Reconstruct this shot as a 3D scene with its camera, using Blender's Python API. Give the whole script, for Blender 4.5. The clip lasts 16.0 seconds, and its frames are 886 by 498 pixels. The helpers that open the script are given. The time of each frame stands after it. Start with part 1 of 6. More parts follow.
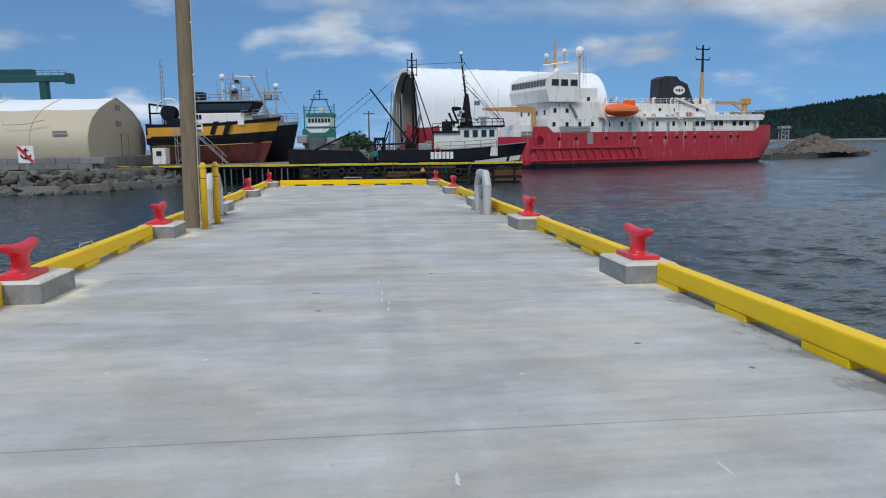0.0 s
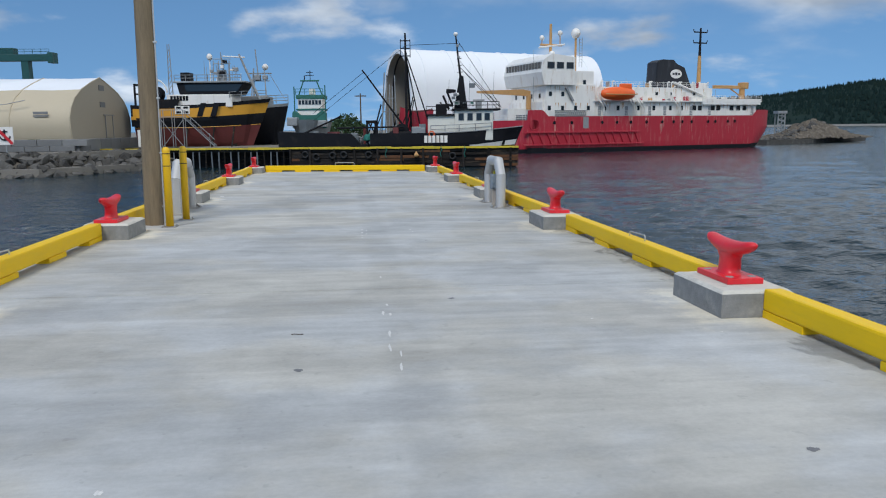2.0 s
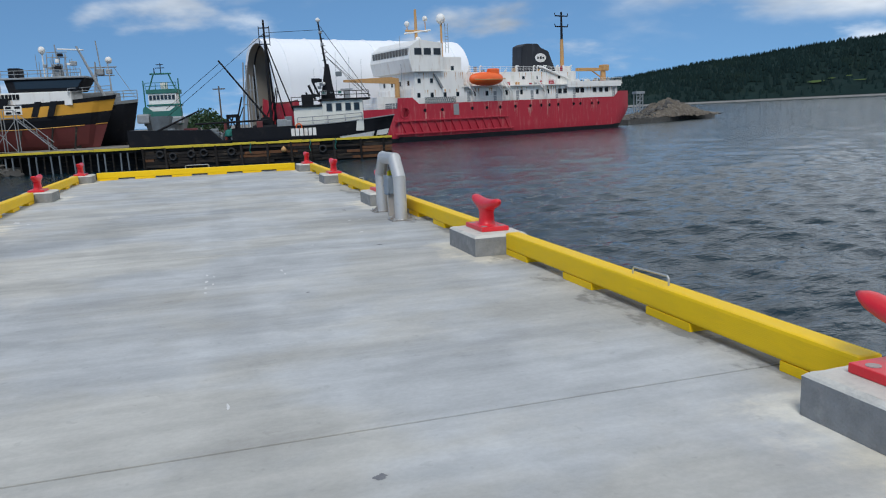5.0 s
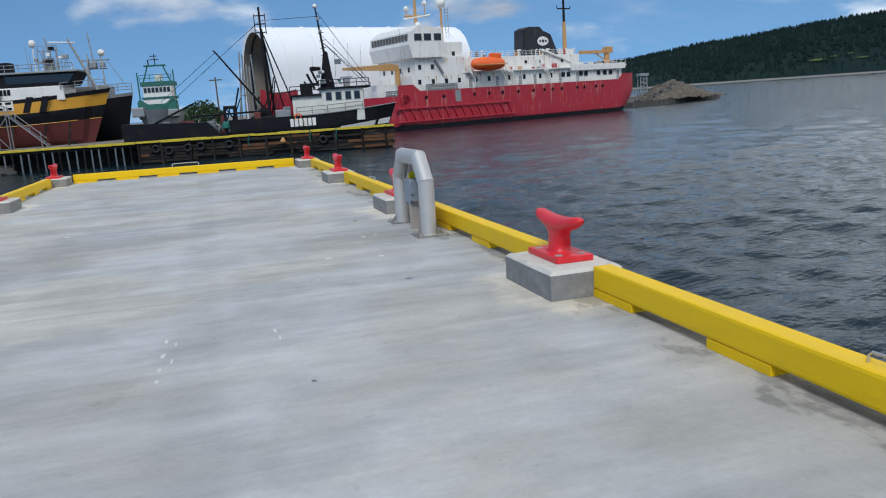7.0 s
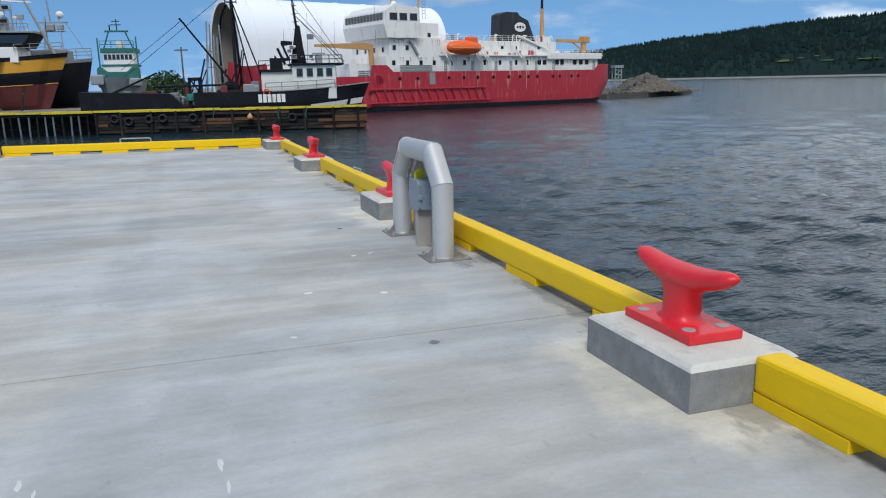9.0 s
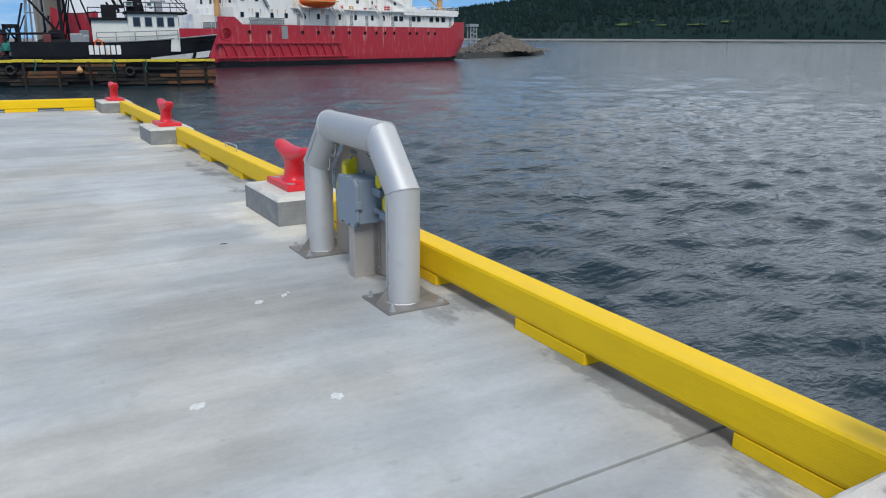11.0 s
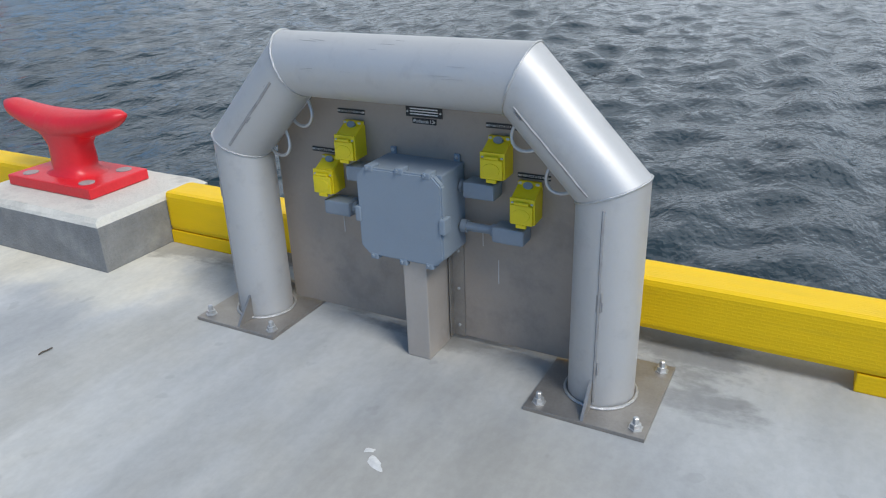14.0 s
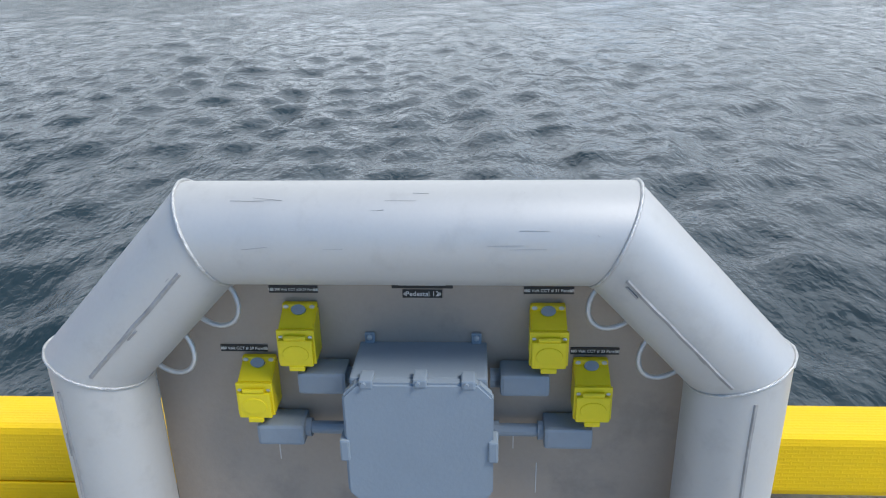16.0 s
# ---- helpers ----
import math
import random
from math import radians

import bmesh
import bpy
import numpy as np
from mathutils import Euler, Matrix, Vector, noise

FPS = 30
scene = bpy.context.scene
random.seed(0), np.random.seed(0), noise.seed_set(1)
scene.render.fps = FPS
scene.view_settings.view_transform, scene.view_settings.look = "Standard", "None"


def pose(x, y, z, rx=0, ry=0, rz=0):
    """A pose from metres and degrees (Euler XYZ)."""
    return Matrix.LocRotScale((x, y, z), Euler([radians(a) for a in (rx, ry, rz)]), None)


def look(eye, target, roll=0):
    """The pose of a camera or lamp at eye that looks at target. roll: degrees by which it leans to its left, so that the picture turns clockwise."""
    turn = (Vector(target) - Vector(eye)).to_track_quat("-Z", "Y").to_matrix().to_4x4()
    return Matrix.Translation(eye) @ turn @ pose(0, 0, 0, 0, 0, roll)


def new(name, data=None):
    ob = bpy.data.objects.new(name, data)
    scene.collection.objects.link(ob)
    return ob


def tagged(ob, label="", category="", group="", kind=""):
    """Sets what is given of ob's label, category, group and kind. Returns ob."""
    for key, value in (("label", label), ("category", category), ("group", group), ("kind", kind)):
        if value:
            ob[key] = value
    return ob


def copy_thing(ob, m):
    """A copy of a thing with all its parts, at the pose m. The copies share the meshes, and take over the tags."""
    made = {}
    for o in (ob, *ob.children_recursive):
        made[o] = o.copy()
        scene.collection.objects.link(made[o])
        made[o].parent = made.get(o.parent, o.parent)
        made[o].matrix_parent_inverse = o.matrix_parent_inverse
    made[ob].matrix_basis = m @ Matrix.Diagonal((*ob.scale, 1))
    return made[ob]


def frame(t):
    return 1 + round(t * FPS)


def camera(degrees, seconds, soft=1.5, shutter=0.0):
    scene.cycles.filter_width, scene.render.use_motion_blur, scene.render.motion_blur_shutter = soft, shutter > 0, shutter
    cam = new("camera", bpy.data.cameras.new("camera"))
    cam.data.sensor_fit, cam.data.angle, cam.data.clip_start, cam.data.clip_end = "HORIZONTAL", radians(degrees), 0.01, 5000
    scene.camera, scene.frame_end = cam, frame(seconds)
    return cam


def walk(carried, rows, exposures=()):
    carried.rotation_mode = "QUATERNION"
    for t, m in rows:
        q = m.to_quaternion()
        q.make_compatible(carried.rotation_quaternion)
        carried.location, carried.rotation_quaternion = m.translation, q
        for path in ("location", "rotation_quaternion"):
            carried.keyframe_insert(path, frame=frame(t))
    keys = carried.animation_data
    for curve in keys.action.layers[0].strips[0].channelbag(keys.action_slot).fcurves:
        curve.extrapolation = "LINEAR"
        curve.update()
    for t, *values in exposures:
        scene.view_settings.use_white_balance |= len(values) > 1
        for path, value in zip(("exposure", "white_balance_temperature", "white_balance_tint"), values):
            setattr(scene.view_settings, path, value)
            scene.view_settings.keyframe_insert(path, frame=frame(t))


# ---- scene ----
cam = camera(61.5, 16.0, soft=1.1)
# the pier's deck falls gently to the east and to its head
DECK = Matrix.Rotation(radians(0.627), 4, Vector((-0.384, 0.923, 0)))
PATH = [
    (0, (0.247, 1.263, 1.557), (0.472, 3.231, 1.278), -0.9),
    (0.5, (0.258, 1.87, 1.557), (0.477, 3.84, 1.288), -1.2),
    (1, (0.186, 2.454, 1.554), (0.334, 4.431, 1.292), -0.3),
    (1.5, (0.182, 3.027, 1.547), (0.34, 5.001, 1.265), -0.9),
    (2, (0.204, 3.643, 1.542), (0.451, 5.602, 1.22), -0.6),
    (2.5, (0.252, 4.293, 1.56), (0.771, 6.195, 1.228), -0.0),
    (3, (0.353, 4.966, 1.542), (1.018, 6.818, 1.186), -0.5),
    (3.5, (0.43, 5.61, 1.534), (1.164, 7.432, 1.157), -0.1),
    (4, (0.533, 6.213, 1.522), (1.247, 8.051, 1.188), -1.6),
    (4.5, (0.543, 6.811, 1.51), (1.18, 8.678, 1.181), -2.0),
    (5, (0.567, 7.452, 1.508), (1.136, 9.335, 1.15), -2.7),
    (7.5, (0.965, 10.624, 1.518), (1.526, 12.503, 1.123), -4.0),
    (8, (1.028, 11.222, 1.496), (1.59, 13.1, 1.098), -2.9),
    (10.5, (1.335, 14.461, 1.429), (2.211, 16.18, 0.901), 0.1),
    (11, (1.409, 15.081, 1.399), (2.387, 16.738, 0.853), 0.2),
    (11.5, (1.387, 15.694, 1.38), (2.462, 17.286, 0.825), 0.8),
    (12, (1.379, 16.309, 1.376), (2.577, 17.803, 0.789), 0.0),
    (12.5, (1.385, 16.882, 1.336), (2.685, 18.261, 0.699), -1.5),
    (13, (1.349, 17.418, 1.309), (2.742, 18.614, 0.515), -2.2),
    (13.5, (1.409, 17.897, 1.273), (2.842, 18.971, 0.381), -3.5),
    (14, (1.448, 18.301, 1.254), (3.043, 19.175, 0.422), -2.1),
    (14.2, (1.486, 18.473, 1.298), (3.165, 19.209, 0.498), -1.2),
    (14.5, (1.568, 18.667, 1.288), (3.352, 19.239, 0.588), -1.2),
    (15, (1.760, 18.952, 1.338), (3.617, 19.366, 0.710), -1.6),
    (15.5, (1.902, 19.2, 1.34), (3.778, 19.414, 0.679), -0.8),
    (16, (2.017, 19.323, 1.336), (3.864, 19.42, 0.575), -0.8),
]
walk(cam, [(t, look(eye, target, roll)) for t, eye, target, roll in PATH], [(0, -0.09), (3, -0.1), (8, -0.04), (10.5, 0.13), (13, 0.11), (14.2, 0.2), (14.6, 0.32), (16, 0.5)])

# ---- light ----
SUN_EL, SUN_AZ = 52, 205
world = bpy.data.worlds.new("world")
scene.world = world
world.use_nodes = True
wn, wl = world.node_tree.nodes, world.node_tree.links
wn.clear()
w_out = wn.new("ShaderNodeOutputWorld")
w_bg = wn.new("ShaderNodeBackground")
w_bg.inputs["Strength"].default_value = 0.085
w_sky = wn.new("ShaderNodeTexSky")
w_sky.sky_type = "NISHITA"
w_sky.sun_disc = False
w_sky.sun_elevation = radians(SUN_EL)
w_sky.sun_rotation = radians(SUN_AZ)
w_sky.dust_density = 0.1
w_sky.ozone_density = 1.0
w_tc = wn.new("ShaderNodeTexCoord")
w_sep = wn.new("ShaderNodeSeparateXYZ")
wl.new(w_tc.outputs["Generated"], w_sep.inputs[0])
# the clear air reads deep blue down to the horizon
w_up = wn.new("ShaderNodeVectorMath")
w_up.operation = "MULTIPLY_ADD"
w_up.inputs[1].default_value = (1, 1, 0.75)
w_up.inputs[2].default_value = (0, 0, 0.22)
wl.new(w_tc.outputs["Generated"], w_up.inputs[0])
wl.new(w_up.outputs[0], w_sky.inputs["Vector"])


def w_math(op, a, b=None, c=None):
    n = wn.new("ShaderNodeMath")
    n.operation = op
    for i, v in enumerate((a, b, c)):
        if v is None:
            continue
        if isinstance(v, (int, float)):
            n.inputs[i].default_value = v
        else:
            wl.new(v, n.inputs[i])
    return n.outputs[0]


w_h = w_math("ADD", w_math("MAXIMUM", w_sep.outputs[2], 0.0), 0.30)
w_comb = wn.new("ShaderNodeCombineXYZ")
wl.new(w_math("DIVIDE", w_sep.outputs[0], w_h), w_comb.inputs[0])
wl.new(w_math("DIVIDE", w_sep.outputs[1], w_h), w_comb.inputs[1])


def w_noise(scale, detail, rough, off):
    n = wn.new("ShaderNodeTexNoise")
    mp = wn.new("ShaderNodeMapping")
    mp.inputs["Location"].default_value = off
    wl.new(w_comb.outputs[0], mp.inputs[0])
    wl.new(mp.outputs[0], n.inputs["Vector"])
    n.inputs["Scale"].default_value = scale
    n.inputs["Detail"].default_value = detail
    n.inputs["Roughness"].default_value = rough
    return n.outputs["Fac"]


w_big = w_noise(0.9, 7, 0.52, (5.3, 2.2, 0))
w_cover = w_math("ADD", w_big, w_math("MULTIPLY", w_sep.outputs[0], 0.5))
w_cover = w_math("ADD", w_cover, w_math("MULTIPLY", w_math("MINIMUM", w_sep.outputs[2], 0.17), 3.0))
w_ramp = wn.new("ShaderNodeMapRange")
w_ramp.interpolation_type = "SMOOTHSTEP"
w_ramp.inputs[1].default_value = 0.98
w_ramp.inputs[2].default_value = 1.17
wl.new(w_cover, w_ramp.inputs[0])
w_tone = wn.new("ShaderNodeMapRange")
w_tone.inputs[1].default_value = 0.35
w_tone.inputs[2].default_value = 0.7
w_tone.inputs[3].default_value = 0.45
w_tone.inputs[4].default_value = 1.4
wl.new(w_noise(1.3, 5, 0.6, (8.0, 4.0, 0)), w_tone.inputs[0])
w_cloud = wn.new("ShaderNodeVectorMath")
w_cloud.operation = "SCALE"
w_cloud.inputs[0].default_value = (8.2, 9.1, 10.2)
# the cloud cover is thinner and brighter to the east
w_east = w_math("POWER", w_math("MAXIMUM", w_sep.outputs[0], 0.0), 3.0)
wl.new(w_math("MULTIPLY_ADD", w_east, 0.6, w_tone.outputs[0]), w_cloud.inputs[3])
w_mix = wn.new("ShaderNodeMix")
w_mix.data_type = "RGBA"
# small broken puffs besides the broad cover
w_puff = wn.new("ShaderNodeMapRange")
w_puff.interpolation_type = "SMOOTHSTEP"
w_puff.inputs[1].default_value = 0.54
w_puff.inputs[2].default_value = 0.70
w_puff.inputs[4].default_value = 0.85
wl.new(w_noise(2.1, 7, 0.5, (4.4, 3.2, 0)), w_puff.inputs[0])
wl.new(w_math("MAXIMUM", w_ramp.outputs[0], w_puff.outputs[0]), w_mix.inputs["Factor"])
w_blue = wn.new("ShaderNodeVectorMath")
w_blue.operation = "MULTIPLY"
w_blue.inputs[1].default_value = (0.98, 1.36, 1.58)
wl.new(w_sky.outputs[0], w_blue.inputs[0])
wl.new(w_blue.outputs[0], w_mix.inputs[6])
wl.new(w_cloud.outputs[0], w_mix.inputs[7])
wl.new(w_mix.outputs[2], w_bg.inputs["Color"])
wl.new(w_bg.outputs[0], w_out.inputs[0])

sun_data = bpy.data.lights.new("sun", "SUN")
sun_data.energy = 2.3
sun_data.angle = radians(20)
sun_data.color = (0.985, 0.97, 0.93)
sun = new("sun", sun_data)
sun_dir = Vector((math.sin(radians(SUN_AZ)) * math.cos(radians(SUN_EL)), math.cos(radians(SUN_AZ)) * math.cos(radians(SUN_EL)), math.sin(radians(SUN_EL))))
sun.matrix_world = look(tuple(sun_dir * 50), (0, 0, 0))

# ---- materials ----
def mat(name, color, rough=0.6, metal=0.0, var=0.12, scale=6.0, fine=60.0, bump=0.1, stain=None, stain_amt=0.0, stain_scale=1.5, stretch=(1, 1, 1), vary=0.0, spec=0.5, bump_dist=0.01):
    """A surface: base colour with coarse and fine variation, stains of their own shape, and fine relief."""
    m = bpy.data.materials.new(name)
    m.use_nodes = True
    n, l = m.node_tree.nodes, m.node_tree.links
    bsdf = n["Principled BSDF"]
    bsdf.inputs["Metallic"].default_value = metal
    bsdf.inputs["Specular IOR Level"].default_value = spec
    tc = n.new("ShaderNodeTexCoord")
    mp = n.new("ShaderNodeMapping")
    mp.inputs["Scale"].default_value = stretch
    l.new(tc.outputs["Object"], mp.inputs[0])

    def nz(sc, detail=4, ro=0.6):
        t = n.new("ShaderNodeTexNoise")
        t.inputs["Scale"].default_value = sc
        t.inputs["Detail"].default_value = detail
        t.inputs["Roughness"].default_value = ro
        l.new(mp.outputs[0], t.inputs["Vector"])
        return t.outputs["Fac"]

    coarse, small = nz(scale), nz(fine, 3)
    add = n.new("ShaderNodeMath")
    add.operation = "MULTIPLY_ADD"
    l.new(small, add.inputs[0])
    add.inputs[1].default_value = 0.4
    l.new(coarse, add.inputs[2])
    mr = n.new("ShaderNodeMapRange")
    mr.inputs[1].default_value, mr.inputs[2].default_value = 0.35, 1.05
    mr.inputs[3].default_value, mr.inputs[4].default_value = 1 - var, 1 + var
    l.new(add.outputs[0], mr.inputs[0])
    val = mr.outputs[0]
    if vary:
        oi = n.new("ShaderNodeObjectInfo")
        vr = n.new("ShaderNodeMapRange")
        vr.inputs[3].default_value, vr.inputs[4].default_value = 1 - vary, 1 + vary
        l.new(oi.outputs["Random"], vr.inputs[0])
        mu = n.new("ShaderNodeMath")
        mu.operation = "MULTIPLY"
        l.new(val, mu.inputs[0])
        l.new(vr.outputs[0], mu.inputs[1])
        val = mu.outputs[0]
    sc = n.new("ShaderNodeVectorMath")
    sc.operation = "SCALE"
    sc.inputs[0].default_value = color
    l.new(val, sc.inputs[3])
    col = sc.outputs[0]
    if stain:
        st = n.new("ShaderNodeMapRange")
        st.interpolation_type = "SMOOTHSTEP"
        st.inputs[1].default_value, st.inputs[2].default_value = 0.52, 0.72
        st.inputs[4].default_value = stain_amt
        l.new(nz(stain_scale, 7, 0.65), st.inputs[0])
        mx = n.new("ShaderNodeMix")
        mx.data_type = "RGBA"
        l.new(st.outputs[0], mx.inputs["Factor"])
        l.new(col, mx.inputs[6])
        mx.inputs[7].default_value = (*stain, 1)
        col = mx.outputs[2]
    l.new(col, bsdf.inputs["Base Color"])
    rr = n.new("ShaderNodeMapRange")
    rr.inputs[3].default_value, rr.inputs[4].default_value = max(rough - 0.12, 0.02), min(rough + 0.12, 1)
    l.new(coarse, rr.inputs[0])
    l.new(rr.outputs[0], bsdf.inputs["Roughness"])
    if bump:
        b = n.new("ShaderNodeBump")
        b.inputs["Strength"].default_value = bump
        b.inputs["Distance"].default_value = bump_dist
        l.new(small, b.inputs["Height"])
        l.new(b.outputs[0], bsdf.inputs["Normal"])
    return m


def concrete_deck():
    m = mat("deck_concrete", (0.470, 0.468, 0.446), 0.82, var=0.04, scale=1.2, fine=60, bump=0.18, vary=0.03, spec=0.3)
    n, l = m.node_tree.nodes, m.node_tree.links
    bsdf = n["Principled BSDF"]
    base = bsdf.inputs["Base Color"].links[0].from_socket
    tc = n.new("ShaderNodeTexCoord")

    def band(scale, stretch, lo, hi, dark, light, detail=5):
        mp = n.new("ShaderNodeMapping")
        mp.inputs["Scale"].default_value = stretch
        l.new(tc.outputs["Object"], mp.inputs[0])
        t = n.new("ShaderNodeTexNoise")
        t.inputs["Scale"].default_value = scale
        t.inputs["Detail"].default_value = detail
        t.inputs["Roughness"].default_value = 0.6
        l.new(mp.outputs[0], t.inputs["Vector"])
        r = n.new("ShaderNodeMapRange")
        r.interpolation_type = "SMOOTHSTEP"
        r.inputs[1].default_value, r.inputs[2].default_value = lo, hi
        r.inputs[3].default_value, r.inputs[4].default_value = dark, light
        l.new(t.outputs["Fac"], r.inputs[0])
        return r.outputs[0]

    prod = None
    # trowel bands across the pier, finer sweeps, and broad cloudy patches
    for v in (band(1.0, (0.3, 1.9, 1), 0.38, 0.62, 0.90, 1.05, 3), band(1.0, (0.5, 8, 1), 0.3, 0.7, 0.978, 1.022, 3), band(0.5, (1, 0.8, 1), 0.38, 0.62, 0.91, 1.06, 8), band(4, (0.7, 1.5, 1), 0.36, 0.64, 0.95, 1.035, 9), band(26, (1, 1.3, 1), 0.36, 0.64, 0.97, 1.03, 6), band(0.7, (1, 0.8, 1), 0.44, 0.52, 0.94, 1.03, 5), band(2.2, (0.6, 1.6, 1), 0.40, 0.60, 0.975, 1.02, 8), band(1.6, (0.8, 1.6, 1), 0.60, 0.72, 1.0, 0.92, 8), band(1.0, (0.22, 5.0, 1), 0.56, 0.72, 1.0, 1.07, 4), band(9, (1, 1, 1), 0.66, 0.72, 1.0, 0.90, 2)):
        if prod is None:
            prod = v
        else:
            mu = n.new("ShaderNodeMath")
            mu.operation = "MULTIPLY"
            l.new(prod, mu.inputs[0])
            l.new(v, mu.inputs[1])
            prod = mu.outputs[0]
    # worn track along the pier
    sp = n.new("ShaderNodeSeparateXYZ")
    l.new(tc.outputs["Object"], sp.inputs[0])
    wob = n.new("ShaderNodeTexNoise")
    wob.inputs["Scale"].default_value = 1.3
    wob.inputs["Detail"].default_value = 6
    l.new(tc.outputs["Object"], wob.inputs["Vector"])

    def calc(op, a, b):
        q = n.new("ShaderNodeMath")
        q.operation = op
        for i, v in enumerate((a, b)):
            if isinstance(v, (int, float)):
                q.inputs[i].default_value = v
            else:
                l.new(v, q.inputs[i])
        return q.outputs[0]

    off = calc("ABSOLUTE", calc("ADD", calc("SUBTRACT", sp.outputs[0], 0.74), calc("MULTIPLY", wob.outputs["Fac"], 0.25)), 0)
    tr = n.new("ShaderNodeMapRange")
    tr.interpolation_type = "SMOOTHSTEP"
    tr.inputs[1].default_value, tr.inputs[2].default_value = 0.10, 0.26
    tr.inputs[3].default_value, tr.inputs[4].default_value = 0.93, 1.0
    l.new(off, tr.inputs[0])
    prod = calc("MULTIPLY", prod, tr.outputs[0])
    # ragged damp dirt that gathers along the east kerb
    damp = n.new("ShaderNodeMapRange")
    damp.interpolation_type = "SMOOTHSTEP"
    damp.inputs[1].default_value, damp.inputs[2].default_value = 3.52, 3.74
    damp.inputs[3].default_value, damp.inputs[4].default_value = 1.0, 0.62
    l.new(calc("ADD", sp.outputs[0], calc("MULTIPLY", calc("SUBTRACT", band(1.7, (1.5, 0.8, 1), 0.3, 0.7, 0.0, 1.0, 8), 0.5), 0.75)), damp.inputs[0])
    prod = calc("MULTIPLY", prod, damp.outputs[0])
    s = n.new("ShaderNodeVectorMath")
    s.operation = "SCALE"
    # cream mortar washed out round the bollard bases
    side = calc("SUBTRACT", calc("ABSOLUTE", calc("SUBTRACT", sp.outputs[0], 0.14), 0), 3.465)
    wrap = n.new("ShaderNodeMath")
    wrap.operation = "WRAP"
    l.new(calc("SUBTRACT", sp.outputs[1], 9.82), wrap.inputs[0])
    wrap.inputs[1].default_value, wrap.inputs[2].default_value = 2.8875, -2.8875
    gx = calc("MAXIMUM", calc("SUBTRACT", calc("ABSOLUTE", side, 0), 0.30), 0.0)
    gy = calc("MAXIMUM", calc("SUBTRACT", calc("ABSOLUTE", wrap.outputs[0], 0), 0.45), 0.0)
    gap = calc("SQRT", calc("ADD", calc("MULTIPLY", gx, gx), calc("MULTIPLY", gy, gy)), 0)
    wash = n.new("ShaderNodeMapRange")
    wash.interpolation_type = "SMOOTHSTEP"
    wash.inputs[1].default_value, wash.inputs[2].default_value = 0.05, 0.42
    wash.inputs[3].default_value, wash.inputs[4].default_value = 1.0, 0.0
    l.new(calc("ADD", gap, calc("MULTIPLY", calc("SUBTRACT", band(2.3, (1, 1, 1), 0.3, 0.7, 0.0, 1.0, 7), 0.5), 0.32)), wash.inputs[0])
    cream = n.new("ShaderNodeMix")
    cream.data_type = "RGBA"
    l.new(wash.outputs[0], cream.inputs["Factor"])
    l.new(base, cream.inputs[6])
    cream.inputs[7].default_value = (0.70, 0.655, 0.55, 1)
    l.new(cream.outputs[2], s.inputs[0])
    l.new(prod, s.inputs[3])
    # cool cement bloom and warmer bare patches
    tint = n.new("ShaderNodeMix")
    tint.data_type = "RGBA"
    tint.blend_type = "MULTIPLY"
    tint.inputs["Factor"].default_value = 1.0
    hue = n.new("ShaderNodeMix")
    hue.data_type = "RGBA"
    l.new(band(0.45, (0.8, 1.1, 1), 0.42, 0.58, 0.0, 1.0, 6), hue.inputs["Factor"])
    hue.inputs[6].default_value = (0.985, 0.957, 0.91, 1)
    hue.inputs[7].default_value = (0.985, 1.0, 1.03, 1)
    l.new(s.outputs[0], tint.inputs[6])
    l.new(hue.outputs[2], tint.inputs[7])
    l.new(tint.outputs[2], bsdf.inputs["Base Color"])
    return m


def incised_timber(name, color):
    """Painted timber with rows of small incised slits along the grain."""
    m = mat(name, color, 0.5, var=0.07, scale=3, fine=90, bump=0.12, stretch=(6, 1, 6), stain=(0.55, 0.33, 0.02), stain_amt=0.18, stain_scale=4, spec=0.25)
    n, l = m.node_tree.nodes, m.node_tree.links
    bsdf = n["Principled BSDF"]
    tc = n.new("ShaderNodeTexCoord")
    sep = n.new("ShaderNodeSeparateXYZ")
    l.new(tc.outputs["Object"], sep.inputs[0])
    cmb = n.new("ShaderNodeCombineXYZ")
    ad = n.new("ShaderNodeMath")
    l.new(sep.outputs[0], ad.inputs[0])
    l.new(sep.outputs[2], ad.inputs[1])
    l.new(sep.outputs[1], cmb.inputs[0])
    l.new(ad.outputs[0], cmb.inputs[1])
    bt = n.new("ShaderNodeTexBrick")
    bt.inputs["Scale"].default_value = 1.0
    bt.inputs["Brick Width"].default_value = 0.034
    bt.inputs["Row Height"].default_value = 0.012
    bt.inputs["Mortar Size"].default_value = 0.003
    bt.inputs["Mortar Smooth"].default_value = 0.4
    bt.inputs["Color1"].default_value = (0, 0, 0, 1)
    bt.inputs["Color2"].default_value = (0, 0, 0, 1)
    bt.inputs["Mortar"].default_value = (1, 1, 1, 1)
    l.new(cmb.outputs[0], bt.inputs["Vector"])
    old = bsdf.inputs["Normal"].links[0].from_node
    b2 = n.new("ShaderNodeBump")
    b2.inputs["Strength"].default_value = 0.22
    b2.inputs["Distance"].default_value = 0.004
    l.new(bt.outputs["Color"], b2.inputs["Height"])
    l.new(old.outputs[0], b2.inputs["Normal"])
    l.new(b2.outputs[0], bsdf.inputs["Normal"])
    return m


